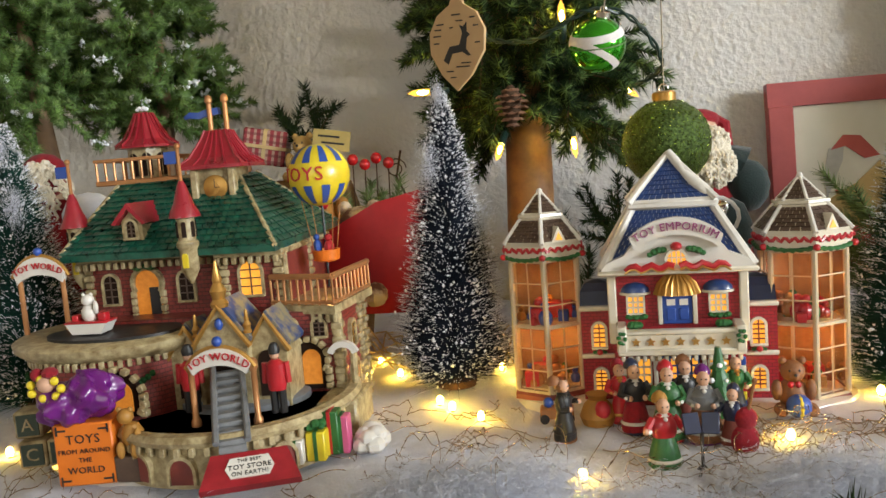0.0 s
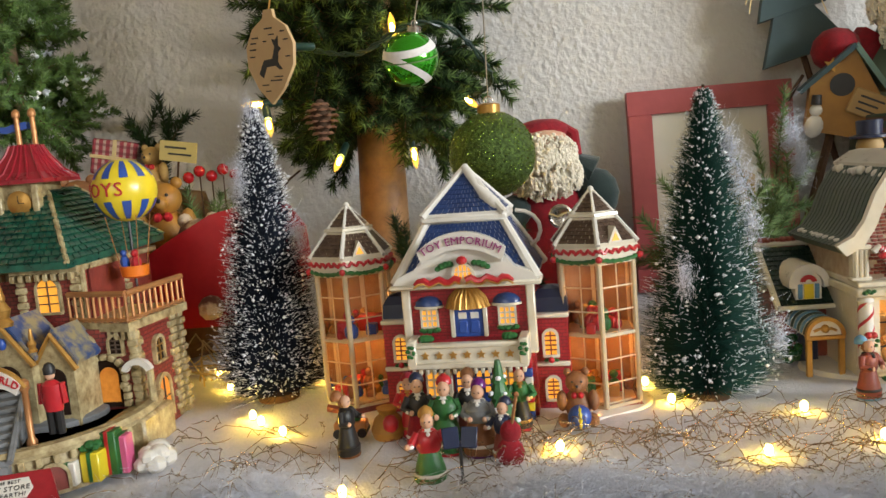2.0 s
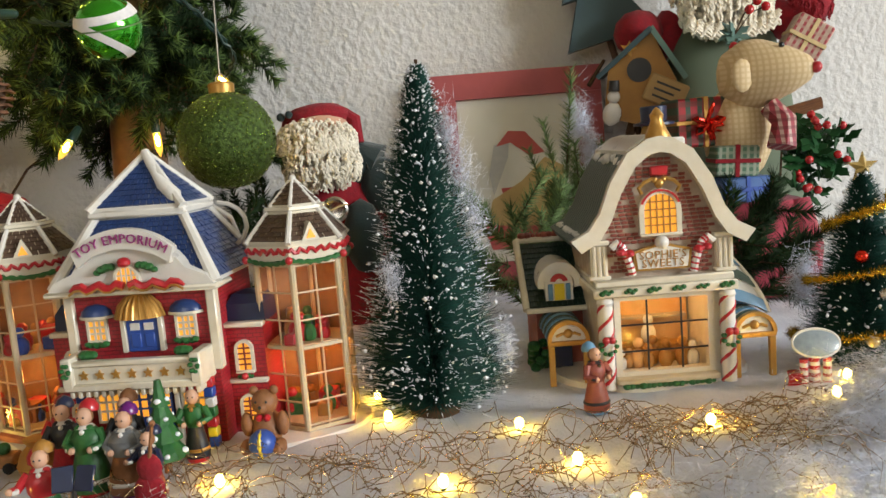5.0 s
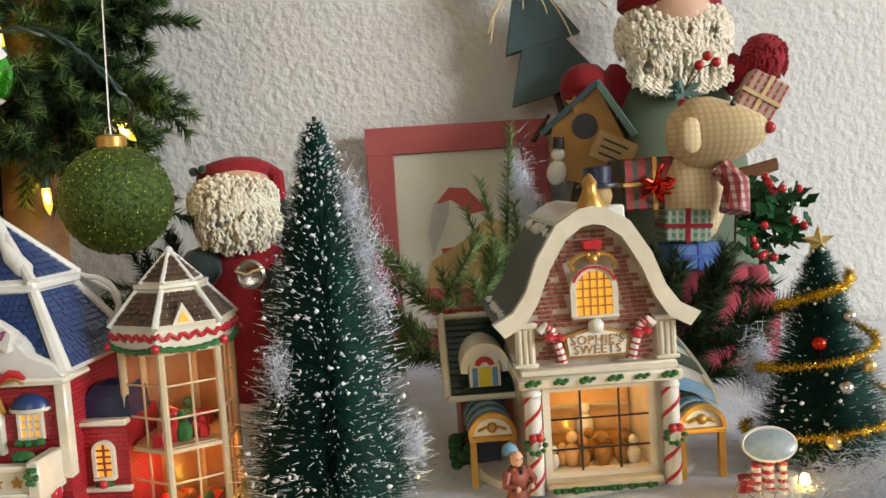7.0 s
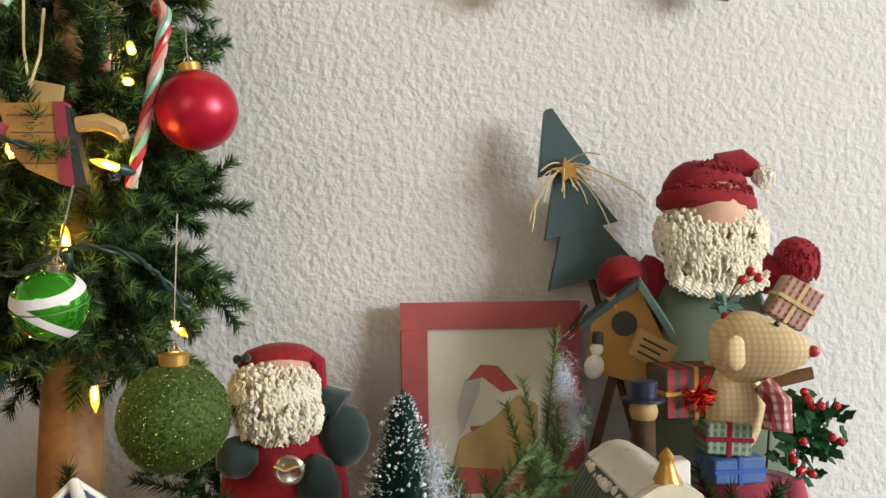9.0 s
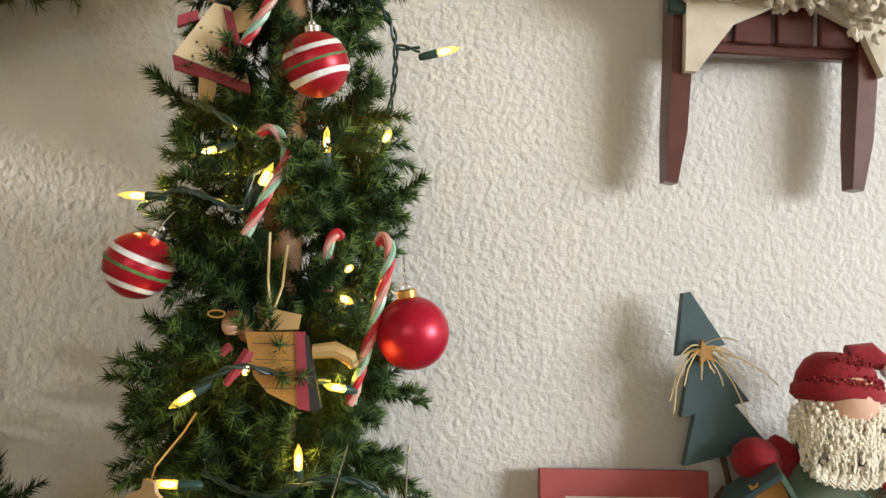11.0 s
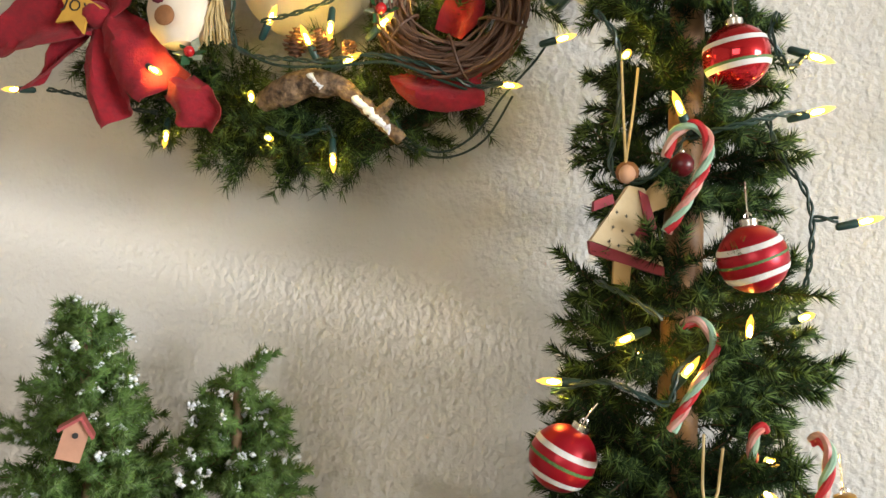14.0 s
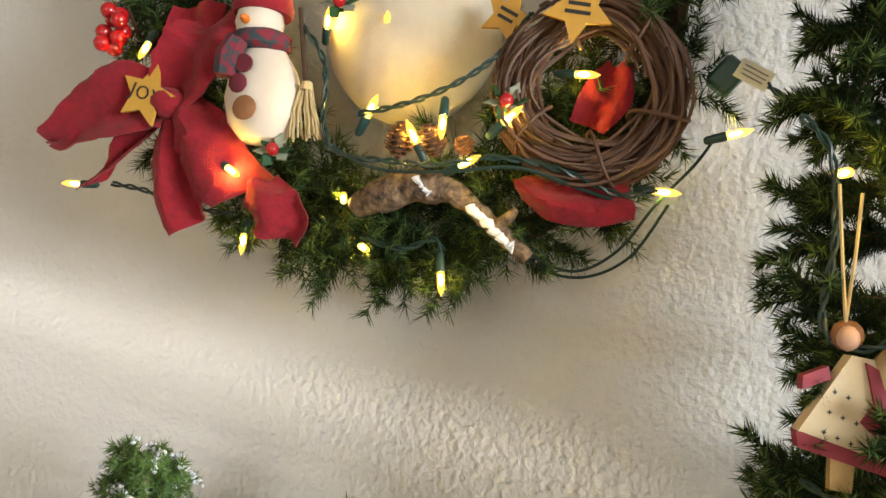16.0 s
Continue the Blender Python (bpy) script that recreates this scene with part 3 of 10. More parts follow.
def pine_tree(name, m, trunk, tiers, seed, label, needle=PINE, tip_needles=PINE_TIP, nlen=0.016, per=1500, snow=0, trunk_mat=TRUNK, side=3, width=0.0011):
    """trunk: (r0, r1, height, bend); tiers: (z, reach, count, lift) rings of branches."""
    rng = np.random.default_rng(seed)
    t = thing(name, m, label, "christmas tree")
    r0, r1, h, bend = trunk
    pts = [(bend * math.sin(3 * k / 10), 0.5 * bend * math.sin(5 * k / 10), h * k / 10) for k in range(11)]
    g = G().tube(pts, [r0 + (r1 - r0) * k / 10 + 0.0012 * rng.normal() * (r0 / 0.02) for k in range(11)], 12)
    part("trunk", g, trunk_mat, t)
    tw = []
    for z, reach, count, lift in tiers:
        a0 = rng.random() * 6.28
        for k in range(count):
            a = a0 + 2 * np.pi * (k + 0.5 * rng.random()) / count
            d = np.array([math.cos(a), math.sin(a), lift + 0.25 * rng.normal()])
            d /= np.linalg.norm(d)
            L = reach * (0.7 + 0.4 * rng.random())
            p = np.array([bend * math.sin(3 * z / h), 0, z + 0.012 * rng.normal()]) + d * r1
            tw += twigs_on(p, d, L, rng, side)
    part("branchwork", stems(tw), TWIG, t, fix=False)
    # inner needles take the darker colour, outer tips the lighter one
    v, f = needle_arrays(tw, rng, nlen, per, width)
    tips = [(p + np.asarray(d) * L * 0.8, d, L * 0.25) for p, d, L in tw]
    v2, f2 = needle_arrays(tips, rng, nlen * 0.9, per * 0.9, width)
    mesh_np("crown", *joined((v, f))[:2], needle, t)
    mesh_np("lighter_tips", v2, f2, tip_needles, t)
    if snow:
        q = np.array([p + np.asarray(d) * L * (0.7 + 0.3 * rng.random()) for p, d, L in tw])
        q = q[rng.choice(len(q), min(snow, len(q)), replace=False)]
        run = unit(rng.normal(size=(len(q), 3)) * np.array([1, 1, 0.4]))
        off = (rng.random((len(q) * 26, 1)) - 0.5) * 0.02
        q = np.repeat(q, 26, 0) + np.repeat(run, 26, 0) * off + rng.normal(size=(len(q) * 26, 3)) * 0.0018 + np.array([0, 0, 0.003])
        v, f = flecks(q, 0.0009 + 0.0024 * rng.random(len(q)) ** 2, rng)
        mesh_np("snow_dusting", v, f, FLOCK, t, "white snow flecks")
    return t


def ring_tiers(z0, z1, r0, r1, n, count, lift0, lift1):
    return [(z0 + (z1 - z0) * k / (n - 1), r0 + (r1 - r0) * k / (n - 1), count, lift0 + (lift1 - lift0) * k / (n - 1)) for k in range(n)]


tiers = ring_tiers(0.26, 0.37, 0.104, 0.1, 6, 11, -0.35, 0.0)
tiers += ring_tiers(0.39, 0.63, 0.106, 0.088, 8, 11, -0.15, 0.15)
tiers += ring_tiers(0.72, 1.05, 0.074, 0.06, 9, 9, -0.1, 0.25)
tree = pine_tree("pencil_christmas_tree", Matrix.Translation((0.061, 0.997, 0)), (0.027, 0.012, 1.12, 0.012), tiers, 11,
                 "slim artificial pine with bare trunk, ornaments and warm lights", nlen=0.0158, per=2300, side=7, width=0.00145)

tiers = ring_tiers(0.312, 0.555, 0.098, 0.022, 12, 11, -0.1, 0.5)
pine_tree("snowy_pine", Matrix.Translation((-0.502, 1.0, 0)) @ pose(0, 0, 0, 0, -4.3, 0), (0.016, 0.005, 0.57, 0.004), tiers, 21,
          "small artificial pine dusted with snow flecks", PINE_MID, PINE_GREY, 0.0125, 2500, 110, TRUNK_PALE, 6, 0.0015)
tiers = ring_tiers(0.28, 0.488, 0.09, 0.034, 10, 10, -0.1, 0.35)
pine_tree("snowy_pine", Matrix.Translation((-0.384, 1.04, 0)), (0.014, 0.005, 0.497, 0.004), tiers, 22,
          "shorter artificial pine with clumped snow on branches", PINE_MID, PINE_GREY, 0.0125, 2500, 110, TRUNK_PALE, 6, 0.0015)


# ---- shared house parts ----
def bricked(name, c1, c2, mortar, w, h, rough=0.45, coat=0.2):
    """Glazed brickwork too fine to pick apart, laid in x and z."""
    m = mat(name, c1, c2, 90, rough, coat=coat)
    nt = m.node_tree
    L = nt.links.new
    co = nt.nodes.new("ShaderNodeTexCoord")
    sep, com = nt.nodes.new("ShaderNodeSeparateXYZ"), nt.nodes.new("ShaderNodeCombineXYZ")
    add = nt.nodes.new("ShaderNodeMath")
    L(co.outputs["Object"], sep.inputs[0])
    L(sep.outputs[0], add.inputs[0]), L(sep.outputs[1], add.inputs[1])
    L(add.outputs[0], com.inputs[0]), L(sep.outputs[2], com.inputs[1])
    br = nt.nodes.new("ShaderNodeTexBrick")
    for key, val in (("Scale", 1.0), ("Brick Width", w), ("Row Height", h), ("Mortar Size", h * 0.13), ("Mortar Smooth", 0.4), ("Bias", 0.0)):
        br.inputs[key].default_value = val
    br.inputs["Color1"].default_value, br.inputs["Color2"].default_value, br.inputs["Mortar"].default_value = (*c1, 1), (*c2, 1), (*mortar, 1)
    L(com.outputs[0], br.inputs["Vector"])
    b = nt.nodes["Principled BSDF"]
    L(br.outputs["Color"], b.inputs["Base Color"])
    bp = nt.nodes.new("ShaderNodeBump")
    bp.invert = True
    bp.inputs["Strength"].default_value, bp.inputs["Distance"].default_value = 0.8, 0.0006
    L(br.outputs["Fac"], bp.inputs["Height"])
    L(bp.outputs[0], b.inputs["Normal"])
    return m


RED_BRICKWORK = bricked("red_brickwork", (0.42, 0.02, 0.03), (0.34, 0.015, 0.025), (0.2, 0.01, 0.015), 0.0050, 0.0026)
TW_BRICKWORK = bricked("toy_brickwork", (0.3, 0.045, 0.035), (0.2, 0.03, 0.025), (0.1, 0.02, 0.015), 0.0058, 0.0032)
TAN_CHECK = bricked("plaid_cloth", (0.36, 0.03, 0.04), (0.3, 0.02, 0.03), (0.6, 0.5, 0.4), 0.006, 0.006, 0.8, 0)


def text(body, size, m, material, parent, name="lettering", bend=0.0, extrude=0.0005, label=""):
    cu = bpy.data.curves.new("lettering", "FONT")
    cu.body, cu.size, cu.extrude, cu.align_x, cu.align_y = body, size, extrude, "CENTER", "CENTER"
    cu.space_character = 1.08
    cu.resolution_u = 2
    ob = new("lettering", cu)
    me = bpy.data.meshes.new_from_object(ob.evaluated_get(bpy.context.evaluated_depsgraph_get()))
    bpy.data.objects.remove(ob)
    g = G()
    stand = pose(0, 0, 0, 90, 0, 0)
    vs = []
    for v in me.vertices:
        x, y, z = v.co
        if bend:
            x, y = (bend + y) * math.sin(x / bend), (bend + y) * math.cos(x / bend) - bend
        vs.append((x, y, z))
    g.add(vs, [tuple(p.vertices) for p in me.polygons], m @ stand)
    bpy.data.meshes.remove(me)
    return part(name, g, material, parent, label, smooth=False, fix=False)


def bars(rows, m, material, parent, t=0.0004):
    """Unreadable writing as plain bars: (x, z, width, height)."""
    for x, z, w, h in rows:
        part("writing_bar", G().box(x - w / 2, x + w / 2, -t, t, z - h / 2, z + h / 2, 0, m), material, parent, smooth=False)


def tiles_on(g, A, B, C, D, rows, cols, thick=0.001, seed=0):
    """Courses of overlapping tiles on the quad A, B (low edge), C, D (high edge)."""
    A, B, C, D = (Vector(p) for p in (A, B, C, D))
    nrm = (B - A).cross(D - A).normalized()
    rng = random.Random(seed)
    for r in range(rows):
        u0, u1 = r / rows, min(1.0, (r + 1.25) / rows)
        for c in range(-1, cols + 1):
            a = (c + 0.5 * (r % 2) + 0.06) / cols
            b = (c + 0.5 * (r % 2) + 0.94) / cols
            a, b = max(a, 0.0), min(b, 1.0)
            if b - a < 0.02 / cols:
                continue
            lo0, lo1 = A.lerp(B, a), A.lerp(B, b)
            hi0, hi1 = D.lerp(C, a), D.lerp(C, b)
            t = thick * (0.8 + 0.5 * rng.random())
            p = [lo0.lerp(hi0, u0), lo1.lerp(hi1, u0), lo1.lerp(hi1, u1), lo0.lerp(hi0, u1)]
            top = [p[0] + nrm * t * 1.6, p[1] + nrm * t * 1.6, p[2] + nrm * t * 0.3, p[3] + nrm * t * 0.3]
            g.add([*p, *top], [(4, 5, 6, 7), (0, 1, 5, 4), (1, 2, 6, 5), (3, 0, 4, 7)])
    return g


def arch_poly(cx, z0, z1, w, n=10):
    r = w / 2
    return [(cx - r, z0), (cx + r, z0)] + arc(cx, z1 - r, r, 0, 180, n)


def arch_line(cx, z0, z1, w, n=10):
    r = w / 2
    return [(cx + r, z0)] + arc(cx, z1 - r, r, 0, 180, n) + [(cx - r, z0)]


def arched_window(parent, cx, z0, z1, w, y, frame_mat, pane_mat, rim=0.0022, m=None, bars_n=(1, 2), sill=True, bar_mat=None):
    wdw = part("window", G().strip(arch_line(cx, z0, z1, w), arch_line(cx, z0 - rim * 0.2, z1 + rim, w + 2 * rim), y - 0.002, y + 0.002, m), frame_mat, parent)
    part("pane", G().prism(arch_poly(cx, z0, z1, w), y - 0.0004, y + 0.0015, m), pane_mat, wdw)
    b = 0.0009
    for k in range(bars_n[0]):
        x = cx - w / 2 + w * (k + 1) / (bars_n[0] + 1)
        part("glazing_bar", G().box(x - b / 2, x + b / 2, y - 0.0016, y - 0.0003, z0, z1 - 0.0004, 0, m), bar_mat or frame_mat, wdw, smooth=False)
    for k in range(bars_n[1]):
        z = z0 + (z1 - z0) * (k + 1) / (bars_n[1] + 1)
        part("glazing_bar", G().box(cx - w / 2, cx + w / 2, y - 0.0014, y - 0.0002, z - b / 2, z + b / 2, 0, m), bar_mat or frame_mat, wdw, smooth=False)
    if sill:
        part("sill", G().box(cx - w / 2 - rim, cx + w / 2 + rim, y - 0.0032, y + 0.001, z0 - 0.002, z0, 0.0005, m), frame_mat, wdw)
    return wdw


def square_window(parent, cx, z0, z1, w, y, frame_mat, pane_mat, rim=0.0015, nb=(1, 1), m=None):
    ring = [(cx - w / 2, z0), (cx + w / 2, z0), (cx + w / 2, z1), (cx - w / 2, z1), (cx - w / 2, z0)]
    outr = [(cx - w / 2 - rim, z0 - rim), (cx + w / 2 + rim, z0 - rim), (cx + w / 2 + rim, z1 + rim), (cx - w / 2 - rim, z1 + rim), (cx - w / 2 - rim, z0 - rim)]
    wdw = part("window", G().strip(ring, outr, y - 0.0018, y + 0.002, m), frame_mat, parent)
    part("pane", G().box(cx - w / 2, cx + w / 2, y - 0.0003, y + 0.0015, z0, z1, 0, m), pane_mat, wdw, smooth=False)
    b = 0.0007
    for k in range(nb[0]):
        x = cx - w / 2 + w * (k + 1) / (nb[0] + 1)
        part("glazing_bar", G().box(x - b, x + b, y - 0.0012, y, z0, z1, 0, m), frame_mat, wdw, smooth=False)
    for k in range(nb[1]):
        z = z0 + (z1 - z0) * (k + 1) / (nb[1] + 1)
        part("glazing_bar", G().box(cx - w / 2, cx + w / 2, y - 0.001, y + 0.0002, z - b, z + b, 0, m), frame_mat, wdw, smooth=False)
    return wdw


def lumps(centers, r, seed, squash=0.8):
    """Modelled leaves or swags: small uneven balls run together."""
    rng = random.Random(seed)
    g = G()
    for c in centers:
        k = r * (0.8 + 0.5 * rng.random())
        g.ball(c, k, 7, rz=k * squash)
    return g


# ---- toy emporium ----
TOWER_TAN = mat("tower_tan", (0.34, 0.2, 0.09), (0.2, 0.1, 0.04), 120, 0.5)


def hex_tower(house, cx, cy, R, z0, z1, turn, seed):
    """A six-sided window tower with cornice, two-stage roof and toys inside."""
    rng = random.Random(seed)
    T = Matrix.Translation((cx, cy, 0))
    tw = part("tower_plinth", G().lathe([(R * 1.1, z0), (R * 1.1, z0 + 0.004), (R * 1.02, z0 + 0.007)], 6, T, turn=turn), BROWN_BRICK, house, smooth=False)
    za, zb = z0 + 0.007, z1
    corners = [Vector((cx + R * math.cos(2 * math.pi * (i + turn) / 6), cy + R * math.sin(2 * math.pi * (i + turn) / 6), 0)) for i in range(6)]
    for i in range(6):
        a, b = corners[i], corners[(i + 1) % 6]
        post = part("corner_post", G().cyl((a.x, a.y, za), (a.x, a.y, zb), 0.0022, 0.0022, 8), IVORY, tw)
        mid = (a + b) / 2
        if mid.y > cy + R * 0.6:
            back = G()
            d = (b - a).normalized()
            back.add([a + Vector((0, 0, za)), b + Vector((0, 0, za)), b + Vector((0, 0, zb)), a + Vector((0, 0, zb)),
                      a * 0.98 + Vector((cx, cy, 0)) * 0.02 + Vector((0, 0, za)), b * 0.98 + Vector((cx, cy, 0)) * 0.02 + Vector((0, 0, za)),
                      b * 0.98 + Vector((cx, cy, 0)) * 0.02 + Vector((0, 0, zb)), a * 0.98 + Vector((cx, cy, 0)) * 0.02 + Vector((0, 0, zb))],
                     [(0, 1, 2, 3), (7, 6, 5, 4), (0, 4, 5, 1), (2, 6, 7, 3)])
            part("back_panel", back, TOWER_TAN, tw, smooth=False)
            continue
        for q in range(7):
            z = za + (zb - za) * q / 6
            w = 0.0016 if q in (0, 3, 6) else 0.0007
            part("glazing_bar", G().cyl((a.x, a.y, z), (b.x, b.y, z), w, w, 4), IVORY, tw, smooth=False)
        c = (a + b) / 2
        part("glazing_bar", G().cyl((c.x, c.y, za), (c.x, c.y, zb), 0.0007, 0.0007, 4), IVORY, tw, smooth=False)
        ins = Vector((cx, cy, 0))
        a2, b2 = a.lerp(ins, 0.03), b.lerp(ins, 0.03)
        pane = part("pane", G().add([(a2.x, a2.y, za), (b2.x, b2.y, za), (b2.x, b2.y, zb), (a2.x, a2.y, zb)], [(0, 1, 2, 3)]), CLEAR, tw, "clear plastic pane", smooth=False, fix=False)
        pane.visible_shadow = False
    for zf in (za + 0.001, za + (zb - za) * 0.5):
        part("display_floor", G().lathe([(R * 0.9, zf), (R * 0.9, zf + 0.0015)], 6, T, turn=turn), IVORY, tw, smooth=False)
        for k in range(15):
            ang, rr = rng.random() * 6.28, R * (0.25 + 0.5 * rng.random())
            px, py, s = cx + rr * math.cos(ang), cy + rr * math.sin(ang), 0.0032 + 0.003 * rng.random()
            g = G()
            if k % 3:
                g.ball((px, py, zf + s * 1.1), s, 8, rz=s * 1.2).ball((px, py, zf + s * 2.7), s * 0.62, 8)
            else:
                g.box(px - s, px + s, py - s, py + s, zf + 0.001, zf + s * 2.4, 0.0006)
            part("display_toy", g, rng.choice((RED, BEAR_FUR, BLUE, OCHRE, GREEN, RED)), tw)
    # cornice with ribbon and garland
    part("cornice", G().lathe([(R * 1.02, zb), (R * 1.14, zb + 0.003), (R * 1.16, zb + 0.012), (R * 1.1, zb + 0.014)], 6, T, turn=turn), PORCELAIN, house, smooth=False)
    for i in range(6):
        a, b = corners[i], corners[(i + 1) % 6]
        zig, swag = [], []
        for q in range(19):
            u = q / 18
            p = Vector((cx, cy, 0)).lerp(a.lerp(b, u), 1.17)
            zig.append((p.x, p.y, zb + 0.0092 + 0.0016 * math.sin(q * 1.9)))
            swag.append((p.x, p.y, zb + 0.0015 + 0.0025 * 4 * (u - 0.5) ** 2 + 0.0004 * math.sin(q * 2.4)))
        part("ribbon", G().tube(zig, 0.0014, 6), RED, house)
        part("garland", G().tube(swag, [0.0016 + 0.0004 * math.sin(q * 2.1) for q in range(19)], 6), GREEN, house)
    for i in range(6):
        p = Vector((cx, cy, 0)).lerp(corners[i], 1.2)
        part("bow", G().ball((p.x, p.y, zb + 0.004), 0.0026, 8), RED, house)
    # roof
    r0, r1, r2 = R * 1.16, R * 0.62, R * 0.56
    za, zm, zt = zb + 0.014, zb + 0.033, zb + 0.052
    roof = part("tower_roof", G().lathe([(r0, za), (r1, zm), (r1 * 1.12, zm + 0.001), (r1 * 1.1, zm + 0.003), (r2, zm + 0.003), (0.002, zt)], 6, T, turn=turn), PORCELAIN, house, smooth=False)
    for i in range(6):
        c0, c1 = 2 * math.pi * (i + turn) / 6, 2 * math.pi * (i + 1 + turn) / 6

        def at(r, ang, z):
            return Vector((cx + r * math.cos(ang), cy + r * math.sin(ang), z))
        for (ra, zaa), (rb, zbb), rows in (((r0, za), (r1, zm), 6), ((r2, zm + 0.003), (0.002, zt), 5)):
            A, B, C, D = at(ra, c0, zaa), at(ra, c1, zaa), at(rb, c1, zbb), at(rb, c0, zbb)
            mid = (A + B + C + D) / 4
            A, B, C, D = (p.lerp(mid, 0.16) for p in (A, B, C, D))
            part("shingle_field", tiles_on(G(), A, B, C, D, rows, 4, 0.0007, i), BROWN_ROOF, roof, smooth=False, fix=False)
        part("snow_rib", G().cyl(at(r0, c0, za), at(r1, c0, zm), 0.0019, 0.0015, 7).cyl(at(r2, c0, zm + 0.003), at(0.002, c0, zt), 0.0015, 0.0011, 7), WHITE_CERAMIC, roof)
    part("finial", G().ball((cx, cy, zt + 0.001), 0.0026, 10, rz=0.003), WHITE_CERAMIC, roof)
    # small dormer facing front right
    m = Matrix.Translation((cx, cy, 0)) @ pose(0, 0, 0, 0, 0, 30)
    part("dormer", G().prism([(-0.006, za + 0.001), (0.006, za + 0.001), (0, za + 0.013)], -R * 1.03, -R * 0.6, m), PORCELAIN, roof, smooth=False)
    part("dormer_window", G().prism([(-0.003, za + 0.0025), (0.003, za + 0.0025), (0, za + 0.0085)], -R * 1.045, -R * 1.0, m), AMBER, roof, smooth=False)


CLEAR = bpy.data.materials.new("thin_clear_plastic")
CLEAR.use_nodes = True
_n = CLEAR.node_tree
_mix, _tr, _gl = _n.nodes.new("ShaderNodeMixShader"), _n.nodes.new("ShaderNodeBsdfTransparent"), _n.nodes.new("ShaderNodeBsdfGlossy")
_gl.inputs["Roughness"].default_value = 0.08
_fr = _n.nodes.new("ShaderNodeFresnel")
_fr.inputs[0].default_value = 1.45
_n.links.new(_fr.outputs[0], _mix.inputs[0])
_n.links.new(_tr.outputs[0], _mix.inputs[1])
_n.links.new(_gl.outputs[0], _mix.inputs[2])
_n.links.new(_mix.outputs[0], _n.nodes["Material Output"].inputs[0])


def toy_emporium():
    ox, oy = 0.1715, 0.682
    house = thing("toy_emporium", Matrix.Translation((ox + 0.003, oy, 0)) @ pose(0, 0, 0, 0, 0, -5), "lit ceramic toy shop with blue roof and glass towers", "village house")
    part("snow_base", G().lathe([(0.132, -0.006), (0.128, 0.0), (0.118, 0.002)], 30, Matrix.Translation((0.003, 0.045, 0)), sx=1, sy=0.5), WHITE_CERAMIC, house)
    part("main_wall", G().box(-0.0465, 0.0465, 0.0, 0.072, 0, 0.106), RED_BRICKWORK, house, smooth=False)
    for sx in (-1, 1):
        part("quoin", G().box(sx * 0.0462 - 0.0032, sx * 0.0462 + 0.0032, -0.003, 0.004, 0.05, 0.106, 0.001), PORCELAIN, house)
        cp = part("block_column", G().box(sx * 0.0415 - 0.003, sx * 0.0415 + 0.003, -0.012, -0.006, 0.0, 0.003), PORCELAIN, house)
        for k in range(7):
            part("block", G().box(sx * 0.0415 - 0.003, sx * 0.0415 + 0.003, -0.012, -0.006, 0.003 + k * 0.0064, 0.003 + (k + 0.94) * 0.0064, 0.0006),
                 (BLUE, YELLOW, RED, GREEN, WHITE_CERAMIC, BLUE, RED)[k], cp)
    # side wings
    for sx in (-1, 1):
        cx = sx * 0.0585
        wing = part("wing_wall", G().box(cx - 0.0125, cx + 0.0125, 0.016, 0.07, 0, 0.074), RED_BRICKWORK, house, smooth=False)
        part("wing_roof", G().lathe([(0.0185, 0.074), (0.0175, 0.086), (0.0125, 0.092), (0.003, 0.094)], 4, Matrix.Translation((cx, 0.034, 0)), turn=0.5), BLUE_DARK, house, smooth=False)
        part("string_course", G().box(cx - 0.013, cx + 0.013, 0.0135, 0.018, 0.035, 0.0385, 0.0008), PORCELAIN, house)
        part("wing_cornice", G().box(cx - 0.0135, cx + 0.0135, 0.013, 0.02, 0.072, 0.0755, 0.0008), PORCELAIN, house)
        arched_window(house, cx - sx * 0.001, 0.044, 0.062, 0.0085, 0.0155, PORCELAIN, AMBER, 0.002, bars_n=(1, 4), bar_mat=BRICK)
        arched_window(house, cx - sx * 0.001, 0.010, 0.026, 0.0085, 0.0155, PORCELAIN, AMBER, 0.002, bars_n=(1, 4), bar_mat=BRICK)
        part("flower_box", lumps([(cx - sx * 0.001 + 0.002 * k, 0.013, 0.04 + 0.0006 * (k % 2)) for k in range(-2, 3)], 0.0019, 4), GREEN, house)
        part("wreath_bow", G().ball((cx - sx * 0.001, 0.0115, 0.0405), 0.0024, 8), RED, house)
    # upper wall windows with blue hoods and flower boxes
    for cx in (-0.0295, 0.0285):
        square_window(house, cx, 0.073, 0.085, 0.0105, -0.001, PORCELAIN, AMBER, nb=(2, 2))
        part("window_hood", G().lathe([(0.0105, 0), (0.0098, 0.003), (0.006, 0.0062), (0.001, 0.0072)], 14, Matrix.Translation((cx, 0.0, 0.0885)), sy=0.6), BLUE_ROOF, house)
        part("hood_rim", G().lathe([(0.0112, 0), (0.0112, 0.0016), (0.0095, 0.002)], 14, Matrix.Translation((cx, 0.0, 0.0868)), sy=0.6), PORCELAIN, house)
        part("flower_box", lumps([(cx + 0.002 * k, -0.0045, 0.0700 + 0.0008 * (k % 2)) for k in range(-3, 4)], 0.0021, 9), GREEN, house)
    # blue balcony door and gold awning
    d = part("balcony_door", G().box(-0.0105, 0.0105, -0.002, 0.004, 0.064, 0.0865, 0.0006), BLUE, house, "blue panelled balcony door")
